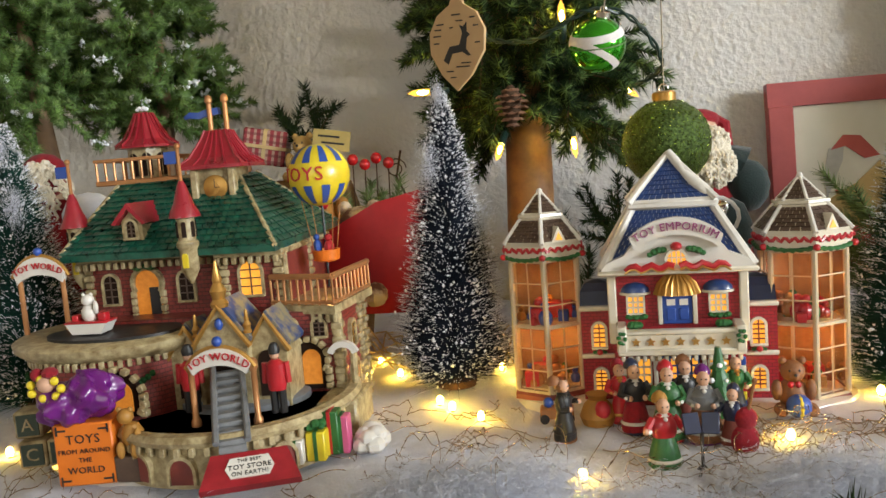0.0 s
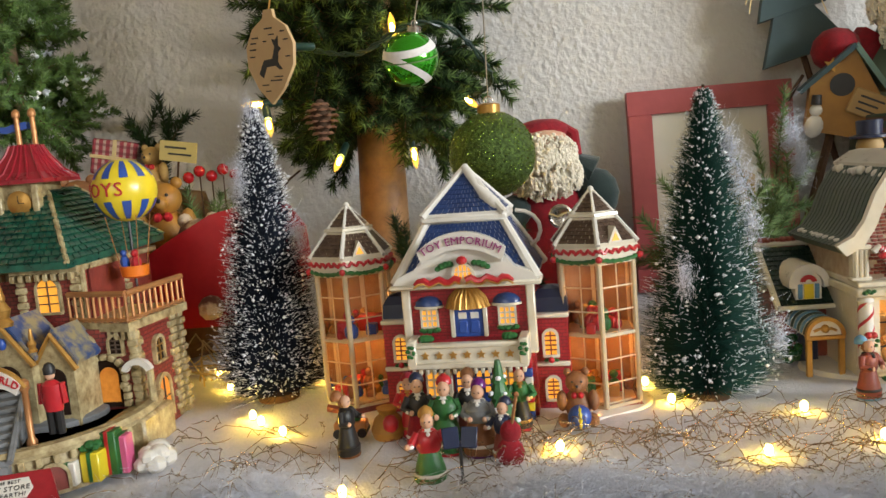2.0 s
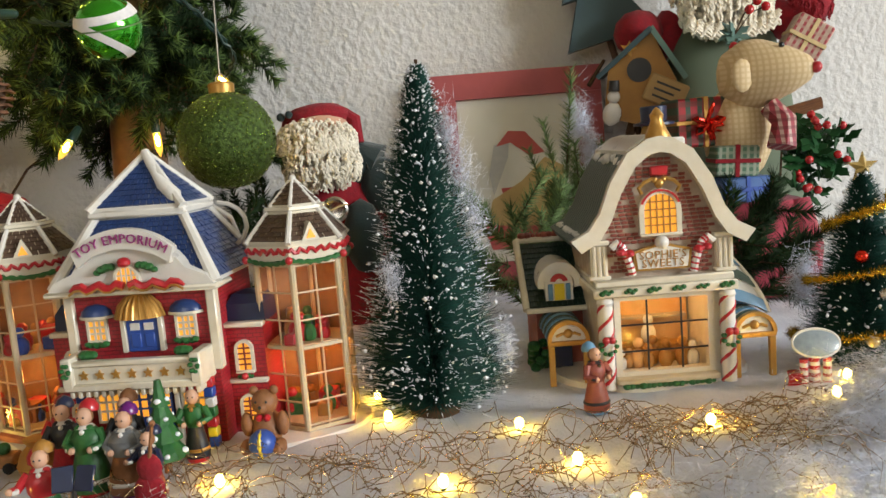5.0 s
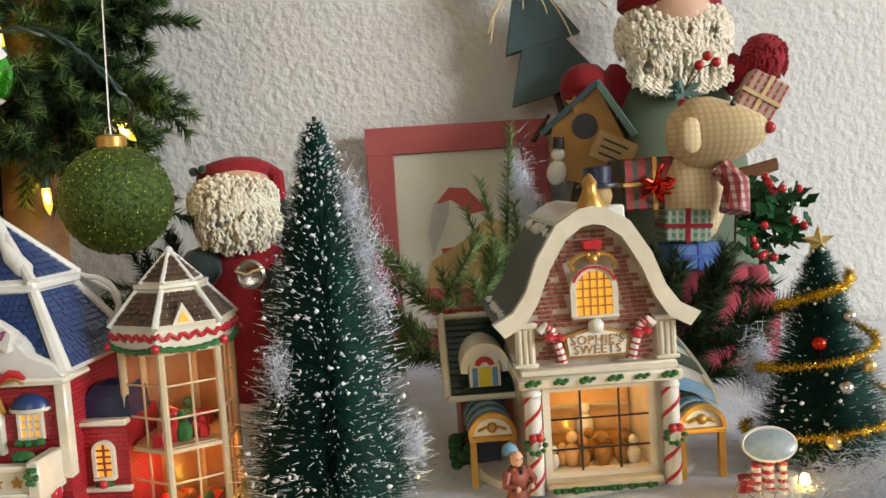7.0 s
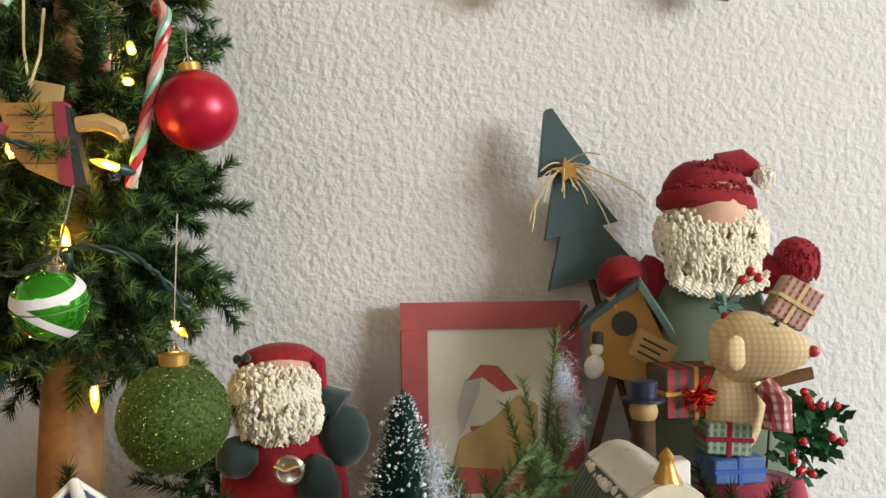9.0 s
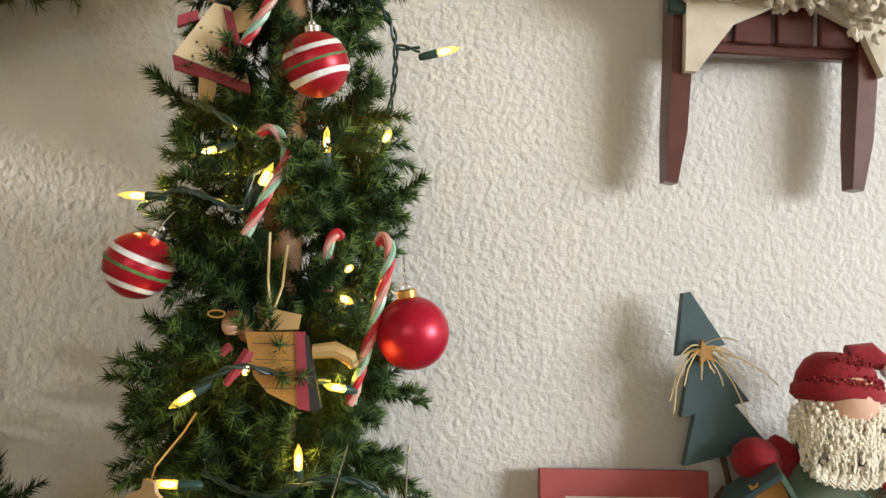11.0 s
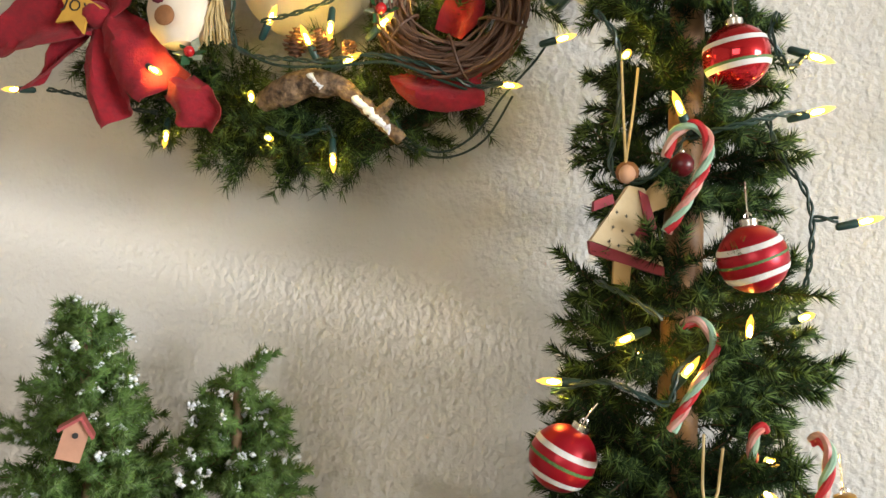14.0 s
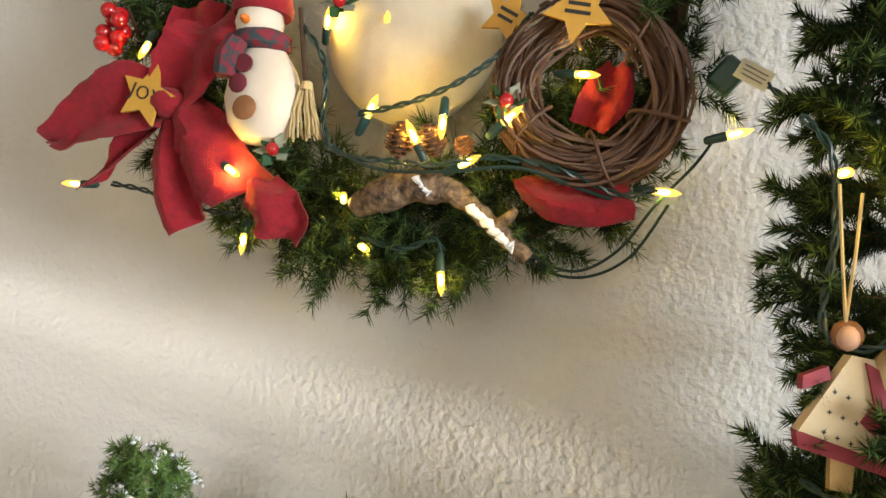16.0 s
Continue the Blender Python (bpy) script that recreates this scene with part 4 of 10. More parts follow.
    for k in (-1, 1):
        part("door_light", G().box(k * 0.0045 - 0.003, k * 0.0045 + 0.003, -0.0028, 0, 0.078, 0.0825), WHITE_CERAMIC, d, smooth=False)
        part("door_panel", G().box(k * 0.0045 - 0.0032, k * 0.0045 + 0.0032, -0.0028, 0, 0.067, 0.076, 0.0005), BLUE, d)
    for k in (-1, 1):
        part("door_jamb", G().box(k * 0.0122 - 0.0016, k * 0.0122 + 0.0016, -0.0035, 0.003, 0.064, 0.0885, 0.0005), PORCELAIN, house)
    aw = part("awning", G().lathe([(0.0015, 0.0145), (0.008, 0.0125), (0.013, 0.0078), (0.0158, 0.0)], 26, Matrix.Translation((0, -0.001, 0.0865)), sy=0.75), GOLD, house, "gold fluted awning")
    for k in range(11):
        a = math.pi + math.pi * (k + 0.5) / 11
        P = [(r * math.cos(a), r * math.sin(a) * 0.75 - 0.001, z + 0.0865) for r, z in ((0.002, 0.0147), (0.0083, 0.0127), (0.0134, 0.0078), (0.0163, 0.0))]
        part("awning_rib", G().tube(P, 0.0009, 5), GOLD, aw)
    # balcony
    b = part("balcony", G().box(-0.0435, 0.0435, -0.024, 0.002, 0.046, 0.0505, 0.0008), PORCELAIN, house)
    part("balcony_front", G().box(-0.0415, 0.0415, -0.0215, -0.0185, 0.05, 0.062, 0.0006), PORCELAIN, b)
    part("handrail", G().box(-0.043, 0.043, -0.0235, -0.0165, 0.061, 0.0645, 0.001), PORCELAIN, b)
    for sx in (-1, 1):
        part("balcony_end", G().box(sx * 0.0405 - 0.0035, sx * 0.0405 + 0.0035, -0.0245, -0.001, 0.048, 0.067, 0.001), PORCELAIN, b)
        part("wreath", lumps([(sx * 0.0405 + 0.0022 * math.cos(q), -0.0255, 0.0595 + 0.004 * math.sin(q)) for q in (0, 1, 2, 3, 4, 5, 6)], 0.0017, 3), GREEN, b)
        part("flower_pot", lumps([(sx * 0.0305 + 0.0025 * k, -0.014, 0.0665) for k in (-1, 0, 1)], 0.0032, 6), GREEN, b)
    for k in range(7):
        x = -0.0306 + 0.0102 * k
        star = [(x + (0.0033 if q % 2 == 0 else 0.0015) * math.sin(q * math.pi / 5), 0.0557 + (0.0033 if q % 2 == 0 else 0.0015) * math.cos(q * math.pi / 5)) for q in range(10)][::-1]
        part("star", G().prism(star, -0.0226, -0.0212), GOLD, b, smooth=False)
    for k in range(17):
        x = -0.04 + 0.005 * k
        part("bracket", G().box(x - 0.0014, x + 0.0014, -0.022, 0.0, 0.0415, 0.0462, 0.0006), PORCELAIN, b)
    # ground floor doors and lights
    d = part("entrance", G().box(-0.014, 0.014, -0.0025, 0.003, 0.0, 0.041, 0.0006), BLUE, house, "blue double doors with lit panes")
    for i in range(4):
        for j in range(3):
            x = (-0.0105, -0.0045, 0.0045, 0.0105)[i]
            part("door_pane", G().box(x - 0.0018, x + 0.0018, -0.0034, -0.002, 0.022 + j * 0.006, 0.0262 + j * 0.006), AMBER, d, smooth=False)
    for cx in (-0.028, 0.028):
        square_window(house, cx, 0.020, 0.038, 0.0135, -0.001, PORCELAIN, AMBER, nb=(2, 2))
        part("pilaster", G().box(cx * 0.62 - 0.0016, cx * 0.62 + 0.0016, -0.004, 0.002, 0, 0.042, 0.0006), PORCELAIN, house)
    # pediment, ribbon and sign
    top = [(-0.0545, 0.1045), (0.0545, 0.1045), (0.0485, 0.112)] + arc(0, 0.1, 0.041, 28, 152, 14, 0.036) + [(-0.0485, 0.112)]
    part("pediment", G().prism(top, -0.011, 0.012), WHITE_CERAMIC, house)
    part("eave_board", G().box(-0.0555, 0.0555, -0.0135, 0.014, 0.1025, 0.1062, 0.0012), PORCELAIN, house)
    sg = part("sign_board", G().strip(arc(0, 0.1, 0.039, 42, 138, 16, 0.031), arc(0, 0.1, 0.0445, 44, 136, 16, 0.0435), -0.016, -0.009), WHITE_CERAMIC, house)
    text("TOY EMPORIUM", 0.0079, Matrix.Translation((0, -0.0166, 0.1372)), PINK, sg, bend=0.054)
    arched_window(house, 0, 0.1095, 0.1195, 0.0125, -0.0125, PORCELAIN, AMBER, 0.0018, bars_n=(3, 1), sill=False)
    for sx in (-1, 1):
        part("greenery", lumps([(sx * (0.009 + 0.003 * k), -0.0135, 0.1205 - 0.0009 * k * k * 0.4) for k in range(4)], 0.0028, 12), GREEN, house)
        P = [(sx * (0.002 + 0.0038 * k), -0.015, 0.1085 + 0.0017 * math.sin(k * 1.9)) for k in range(10)]
        part("ribbon", G().tube(P, [0.0026] * 8 + [0.002, 0.001], 7), RED, house)
        part("ribbon_edge", G().tube([(x, y - 0.0018, z - 0.0021) for x, y, z in P], 0.0008, 5), GOLD, house)
    part("bow", G().ball((0, -0.0145, 0.1228), 0.0042, 10, rz=0.0032), RED, house)
    # roof: steep lower hip, overhanging cap, upper pyramid
    cy = 0.0335
    z0, z1, z2, z3 = 0.106, 0.149, 0.1535, 0.188
    lo = [(-0.0525, -0.006, z0), (0.0525, -0.006, z0), (0.0525, 0.078, z0), (-0.0525, 0.078, z0)]
    hi = [(-0.0285, 0.0135, z1), (0.0285, 0.0135, z1), (0.0285, 0.0545, z1), (-0.0285, 0.0545, z1)]
    roof = part("lower_roof", G().add(lo + hi, [(0, 1, 5, 4), (1, 2, 6, 5), (2, 3, 7, 6), (3, 0, 4, 7), (4, 5, 6, 7)]), WHITE_CERAMIC, house, smooth=False)
    for k in range(4):
        A, B, C, D = (Vector(p) for p in (lo[k], lo[(k + 1) % 4], hi[(k + 1) % 4], hi[k]))
        mid = (A + B + C + D) / 4
        q = [p.lerp(mid, 0.09) for p in (A, B, C, D)]
        part("tile_field", tiles_on(G(), *q, 13, 17, 0.0007, k), BLUE_ROOF, roof, smooth=False, fix=False)
        part("snow_ridge", G().cyl(lo[k], hi[k], 0.0042, 0.003, 8), WHITE_CERAMIC, roof)
    cap = part("roof_cap", G().box(-0.0325, 0.0325, 0.0085, 0.0585, z1 - 0.001, z2, 0.0015), WHITE_CERAMIC, house)
    up = [(-0.031, 0.0095, z2 - 0.0005), (0.031, 0.0095, z2 - 0.0005), (0.031, 0.0575, z2 - 0.0005), (-0.031, 0.0575, z2 - 0.0005)]
    pk = (0.0, cy, z3)
    part("upper_roof", G().add(up + [pk], [(0, 1, 4), (1, 2, 4), (2, 3, 4), (3, 0, 4)]), WHITE_CERAMIC, house, smooth=False)
    for k in range(4):
        A, B = Vector(up[k]), Vector(up[(k + 1) % 4])
        C = D = Vector(pk)
        mid = (A + B + C) / 3
        A, B, C = (p.lerp(mid, 0.17) for p in (A, B, C))
        part("tile_field", tiles_on(G(), A, B, C, C, 9, 11, 0.0007, k + 7), BLUE_ROOF, cap, smooth=False, fix=False)
        part("snow_ridge", G().cyl(up[k], pk, 0.003, 0.0022, 8), WHITE_CERAMIC, cap)
    part("snow_cap", G().tube([(0, cy - 0.001, 0.1885), (0.005, 0.028, 0.1815), (0.0095, 0.0235, 0.1735), (0.016, 0.0185, 0.1665), (0.023, 0.0165, 0.1595), (0.0255, 0.0135, 0.1555)],
                             [0.003, 0.0036, 0.0028, 0.0046, 0.0052, 0.0034], 10), WHITE_CERAMIC, cap)
    # scrolled handle on the back slope
    part("scroll_handle", G().tube([(0.034 + 0.019 * math.sin(q * 0.42), 0.06, 0.1505 - 0.016 * (1 - math.cos(q * 0.42))) for q in range(8)], 0.0017, 7), WHITE_CERAMIC, cap)
    hex_tower(house, -0.0995, 0.0445, 0.0298, 0.0, 0.1115, 0.57, 5)
    hex_tower(house, 0.0935, 0.0405, 0.0303, -0.004, 0.1105, 0.57, 8)
    bulb_lamp("tower_lamp", (ox - 0.0925, oy + 0.053, 0.085), 0.016, (1.0, 0.42, 0.08), 0.004)
    bulb_lamp("tower_lamp", (ox + 0.0995, oy + 0.0325, 0.085), 0.022, (1.0, 0.36, 0.06), 0.004)
    bulb_lamp("tower_lamp", (ox - 0.0925, oy + 0.053, 0.04), 0.032, (1.0, 0.42, 0.08), 0.004)
    bulb_lamp("tower_lamp", (ox + 0.0995, oy + 0.0325, 0.04), 0.038, (1.0, 0.36, 0.06), 0.004)
    return house


toy_emporium()


# ---- sweet shop ----
def striped_column(house, x, y, z0, z1, r):
    c = part("candy_column", G().cyl((x, y, z0), (x, y, z1), r, r, 14).ball((x, y, z1), r * 1.15, 12, rz=r * 0.8), WHITE_CERAMIC, house, "white column with red spiral stripes")
    n = 40
    for k in range(2):
        P = [(x + r * 0.86 * math.cos(a), y + r * 0.86 * math.sin(a), z0 + (z1 - z0 + r * 0.4) * (k * 0.5 + 0.0) * 0 + (z1 - z0) * u) for u, a in
             ((q / n, 2 * math.pi * (2.2 * q / n + 0.5 * k)) for q in range(n + 1))]
        part("stripe", G().tube(P, r * 0.28, 6), RED, c)
    return c


def arched_hood(house, cx, y0, y1, z0, w, h, n=7):
    """A curved, striped side porch with gold rim."""
    ro, ri = w / 2, w / 2 - 0.003
    hood = part("porch_hood", G().strip(arc(cx, z0, ri, 0, 180, 14, h - 0.003), arc(cx, z0, ro, 0, 180, 14, h), y0, y1), WHITE_CERAMIC, house)
    for k in range(n):
        ya, yb = y0 + (y1 - y0) * (k + 0.12) / n, y0 + (y1 - y0) * (k + 0.7) / n
        part("hood_stripe", G().strip(arc(cx, z0, ro, 4, 176, 14, h), arc(cx, z0, ro + 0.0008, 4, 176, 14, h + 0.0008), ya, yb), STRIPE_BLUE if k % 2 else GREY_GREEN, hood)
    part("hood_rim", G().strip(arc(cx, z0, ro - 0.002, 0, 180, 14, h - 0.002), arc(cx, z0, ro + 0.0008, 0, 180, 14, h + 0.001), y0 - 0.003, y0 + 0.001), GOLD, hood)
    part("porch_tympanum", G().prism([(cx - ri, z0)] + [(cx + ri, z0)] + arc(cx, z0, ri, 0, 180, 12, h - 0.003)[1:-1], y0 - 0.0005, y0 + 0.002), WHITE_CERAMIC, hood)
    part("tympanum_scroll", G().ball((cx, y0 - 0.001, z0 + h * 0.4), 0.0035, 8).tube([(cx - w * 0.3, y0 - 0.001, z0 + 0.004), (cx - w * 0.15, y0 - 0.0015, z0 + 0.006), (cx, y0 - 0.0015, z0 + 0.005), (cx + w * 0.15, y0 - 0.0015, z0 + 0.006), (cx + w * 0.3, y0 - 0.001, z0 + 0.004)], 0.0012, 6), GOLD, hood)
    part("porch_lintel", G().box(cx - ro - 0.0005, cx + ro + 0.0005, y0 - 0.003, y0 + 0.002, z0 - 0.003, z0 + 0.0005, 0.0006), GOLD, house)
    for s in (-1, 1):
        part("porch_post", G().box(cx + s * (ro - 0.002) - 0.0022, cx + s * (ro - 0.002) + 0.0022, y0 - 0.002, y0 + 0.002, -0.002, z0 - 0.003, 0.0005), GOLD, house)
    part("porch_door", G().box(cx - ri + 0.003, cx + ri - 0.003, y1 - 0.012, y1 - 0.008, 0, z0 - 0.003, 0.0006), BLUE_DARK, house, "dark blue porch door")


STRIPE_BLUE = mat("blue_stripe", (0.13, 0.3, 0.48), (0.09, 0.22, 0.38), 60, 0.35, coat=0.3)


def sweet_shop():
    ox, oy = 0.5165, 0.737
    house = thing("sweet_shop", (ox, oy, 0), "lit ceramic sweet shop with curved gambrel roof", "village house")
    part("snow_base", G().lathe([(0.074, -0.006), (0.072, -0.001), (0.066, 0.001)], 28, Matrix.Translation((0.0, 0.045, 0)), sy=0.75), WHITE_CERAMIC, house)
    # shop box, open at the front, behind the window
    w = 0.046
    g = G().box(-w, -0.034, 0.0, 0.1, 0, 0.065).box(0.034, w, 0.0, 0.1, 0, 0.065).box(-0.034, 0.034, 0.055, 0.1, 0, 0.065)
    g.box(-0.034, 0.034, 0.0, 0.055, 0, 0.004).box(-0.034, 0.034, 0.0, 0.055, 0.062, 0.065)
    part("shop_wall", g, PORCELAIN, house, smooth=False)
    part("window_back", G().box(-0.033, 0.033, 0.0522, 0.0545, 0.004, 0.062), CREAM_WARM, house, smooth=False)
    ring = [(-0.0305, 0.0095), (0.0305, 0.0095), (0.0305, 0.0605), (-0.0305, 0.0605), (-0.0305, 0.0095)]
    out = [(-0.035, 0.004), (0.035, 0.004), (0.035, 0.0645), (-0.035, 0.0645), (-0.035, 0.004)]
    wd = part("shop_window", G().strip(ring, out, -0.004, 0.003), PORCELAIN, house)
    pane = part("pane", G().add([(-0.031, 0.0, 0.009), (0.031, 0.0, 0.009), (0.031, 0.0, 0.061), (-0.031, 0.0, 0.061)], [(0, 1, 2, 3)]), CLEAR, wd, "clear plastic pane", smooth=False, fix=False)
    pane.visible_shadow = False
    for x in (-0.0115, 0.0125):
        part("glazing_bar", G().cyl((x, -0.0015, 0.006), (x, -0.0015, 0.0635), 0.0007, 0.0007, 6), BLACK, wd)
    for z in (0.0235, 0.0425):
        part("glazing_bar", G().cyl((-0.033, -0.002, z), (0.033, -0.002, z), 0.0007, 0.0007, 6), BLACK, wd)
    part("window_sill", G().box(-0.036, 0.036, -0.012, 0.001, 0.002, 0.0062, 0.001), IVORY, wd)
    rng = random.Random(4)
    for k in range(9):
        x, y, s = -0.026 + 0.0064 * k, 0.014 + 0.02 * rng.random(), 0.0034 + 0.0022 * rng.random()
        part("sweet_display", G().ball((x, y, 0.004 + s * 1.3), s, 9, rz=s * 1.5).ball((x, y, 0.004 + s * 3.5), s * 0.7, 8), rng.choice((CREAM_WARM, RED, OCHRE, WHITE_CERAMIC, OCHRE)), house)
    part("counter", G().box(-0.03, 0.03, 0.034, 0.05, 0.004, 0.017, 0.0008), OCHRE, house)
    part("counter_clerk", G().ball((0.0, 0.042, 0.024), 0.006, 10, rz=0.008).ball((0.0, 0.042, 0.035), 0.004, 10), WHITE_CERAMIC, house)
    part("cheval_shelf", G().box(-0.03, 0.03, 0.045, 0.052, 0.035, 0.037), IVORY, house)
    part("front_garland", lumps([(-0.03 + 0.0038 * k, -0.011 + 0.001 * (k % 3), 0.001) for k in range(17)], 0.0026, 5), GREEN, house)
    for x in (-0.0415, 0.0435):
        striped_column(house, x, -0.006, -0.001, 0.061, 0.0052)
        part("column_wreath", lumps([(x + 0.0055 * math.cos(q), -0.0125, 0.031 + 0.0055 * math.sin(q)) for q in [0.7 * i for i in range(9)]], 0.0021, 7), GREEN, house)
        part("column_bow", G().ball((x - 0.002, -0.0145, 0.036), 0.0028, 9).ball((x + 0.002, -0.0145, 0.036), 0.0028, 9), RED, house)
    # cornice above the shop window
    part("cornice", G().box(-0.05, 0.05, -0.012, 0.1, 0.0645, 0.0715, 0.0012), PORCELAIN, house)
    part("cornice_step", G().box(-0.048, 0.048, -0.009, 0.1, 0.0715, 0.0765, 0.001), PORCELAIN, house)
    for k in range(6):
        x = -0.041 + 0.0165 * k
        part("holly_sprig", lumps([(x + 0.0022 * (i - 1.5), -0.0125, 0.0682 + 0.0012 * (i % 2)) for i in range(4)], 0.0019, k), GREEN, house)
    # brick gable
    prof = [(-0.047, 0.0765), (0.047, 0.0765), (0.047, 0.105), (0.0385, 0.118), (0.0305, 0.138), (0.02, 0.155), (0.0, 0.165),
            (-0.02, 0.155), (-0.0305, 0.138), (-0.0385, 0.118), (-0.047, 0.105)]
    part("gable_wall", G().prism(prof, 0.0, 0.098), MORTAR, house, smooth=False)
    gb = random.Random(2)
    box = G().box(-0.0022, 0.0022, -0.0008, 0.001, -0.001, 0.001, 0.0004)
    bm_ob = part("brick", box, BROWN_BRICK, house)
    first = True
    for r in range(29):
        z = 0.0785 + r * 0.0028
        half = 0.0455 if z < 0.105 else (0.0455 - (z - 0.105) * 0.62 if z < 0.138 else 0.0275 - (z - 0.138) * 0.9)
        x = -half + 0.003 + (0.0024 if r % 2 else 0)
        while x < half - 0.0025:
            inside = abs(x) < 0.0155 and 0.103 < z < 0.142 or abs(x) < 0.021 and 0.078 < z < 0.1 or abs(abs(x) - 0.043) < 0.0072 and z < 0.107
            if not inside and gb.random() < 0.93:
                o = bm_ob if first else bpy.data.objects.new("brick", bm_ob.data)
                if not first:
                    scene.collection.objects.link(o)
                    o.parent = house
                first = False
                o.location = (x, -0.0002 - 0.0005 * gb.random(), z)
            x += 0.0049
    # gambrel roof with cream bargeboard
    po = [(-0.061, 0.103), (-0.049, 0.1095), (-0.041, 0.121), (-0.0335, 0.141), (-0.0215, 0.1605), (-0.008, 0.169), (0.0, 0.1705),
          (0.008, 0.169), (0.0215, 0.1605), (0.0335, 0.141), (0.041, 0.121), (0.049, 0.1095), (0.061, 0.103)]
    pi = [(-0.058, 0.0985), (-0.045, 0.1055), (-0.0365, 0.118), (-0.0285, 0.137), (-0.0175, 0.155), (-0.007, 0.1622), (0.0, 0.1635),
          (0.007, 0.1622), (0.0175, 0.155), (0.0285, 0.137), (0.0365, 0.118), (0.045, 0.1055), (0.058, 0.0985)]
    roof = part("roof", G().strip(pi, po, -0.006, 0.104), GREY_GREEN, house)
    rim = lambda d: [(x * (1 + d), z + d * 0.02 + (0.0015 if d > 0 else -0.001)) for x, z in (po if d > 0 else pi)]
    part("bargeboard", G().strip(rim(-0.03), rim(0.035), -0.0105, -0.004), PORCELAIN, roof)
    for k in range(15):
        y = 0.001 + k * 0.0069
        part("roof_course", G().strip(po, [(x * 1.012, z + 0.0009) for x, z in po], y, y + 0.0056), GREY_GREEN, roof)
    sn = po[3:10]
    rr = random.Random(8)
    part("roof_snow", G().strip([(x, z + 0.0007) for x, z in sn[1:]], [(x * 1.02, z + 0.0035) for x, z in sn[1:]], -0.003, 0.1), WHITE_CERAMIC, roof)
    part("snow_drip", lumps([(po[4][0] * (1.03 + 0.14 * rr.random()), 0.004 + 0.011 * k, po[4][1] - 0.001 - 0.005 * rr.random()) for k in range(9)], 0.004, 3, 0.9), WHITE_CERAMIC, roof)
    part("eave_snow", lumps([(-0.056 + 0.002 * rr.random(), 0.01 + 0.011 * k, 0.107) for k in range(8)], 0.0032, 3, 0.6), WHITE_CERAMIC, roof)
    # gable window
    arched_window(house, 0.0, 0.1065, 0.1335, 0.022, -0.003, PORCELAIN, AMBER, 0.0035, bars_n=(4, 4), bar_mat=OCHRE)
    part("window_swag", G().strip(arc(0, 0.1225, 0.0128, 20, 160, 12), arc(0, 0.1225, 0.0142, 20, 160, 12), -0.0065, -0.004), RED, house)
    part("gable_bow", G().box(-0.006, 0.006, -0.006, -0.002, 0.146, 0.1525, 0.001), RED, house)
    for s in (-1, 1):
        part("gold_scroll", G().tube([(s * 0.004, -0.004, 0.144), (s * 0.01, -0.005, 0.142), (s * 0.014, -0.004, 0.138), (s * 0.012, -0.004, 0.134)], 0.0014, 6), GOLD, house)
    part("gable_bell", G().ball((0, -0.004, 0.1405), 0.0035, 10).ball((-0.003, -0.004, 0.143), 0.0022, 8).ball((0.003, -0.004, 0.143), 0.0022, 8), GOLD, house)
    # fluted corner piers
    for s in (-1, 1):
        pier = part("pier", G().box(s * 0.0435 - 0.006, s * 0.0435 + 0.006, -0.004, 0.004, 0.0765, 0.103, 0.0006), PORCELAIN, house)
        for q in (-1, 0, 1):
            part("flute", G().cyl((s * 0.0435 + q * 0.0036, -0.0045, 0.079), (s * 0.0435 + q * 0.0036, -0.0045, 0.1), 0.0014, 0.0014, 6), PORCELAIN, pier)
        part("pier_cap", G().box(s * 0.0435 - 0.0075, s * 0.0435 + 0.0075, -0.006, 0.005, 0.1005, 0.104, 0.0008), PORCELAIN, pier)
        part("pier_foot", G().box(s * 0.0435 - 0.0075, s * 0.0435 + 0.0075, -0.006, 0.005, 0.0765, 0.0795, 0.0008), PORCELAIN, pier)
    # sign with candy canes and a little snow head
    sg = part("sign_board", G().prism([(-0.019, 0.081), (0.019, 0.081), (0.0205, 0.0945), (0.0, 0.1), (-0.0205, 0.0945)], -0.0055, -0.001), GOLD, house)
    part("sign_face", G().prism([(-0.0172, 0.0825), (0.0172, 0.0825), (0.0184, 0.0935), (0.0, 0.0982), (-0.0184, 0.0935)], -0.0063, -0.005), WHITE_CERAMIC, sg, smooth=False)
    text("SOPHIE'S", 0.0078, Matrix.Translation((0, -0.0066, 0.0915)), OCHRE, sg, extrude=0.0003)
    text("SWEETS", 0.0078, Matrix.Translation((0, -0.0066, 0.0857)), OCHRE, sg, extrude=0.0003)
    part("snow_head", G().ball((0, -0.005, 0.1), 0.0052, 10, rz=0.0048), WHITE_CERAMIC, sg)
    for s in (-1, 1):
        P = [(s * 0.021, -0.006, 0.0785), (s * 0.0228, -0.006, 0.086), (s * 0.0253, -0.006, 0.0935), (s * 0.0275, -0.006, 0.099), (s * 0.031, -0.006, 0.102), (s * 0.0352, -0.006, 0.0985)]
        cane = part("candy_cane", G().tube(P, 0.0026, 8), WHITE_CERAMIC, house)
        for k in range(8):
            a, b = Vector(P[min(k // 2, 4)]), Vector(P[min(k // 2, 4) + 1])
            c = a.lerp(b, 0.25 + 0.5 * (k % 2))
            part("cane_stripe", G().cyl(c - (b - a).normalized() * 0.0007, c + (b - a).normalized() * 0.0007, 0.0028, 0.0028, 8), RED, cane)
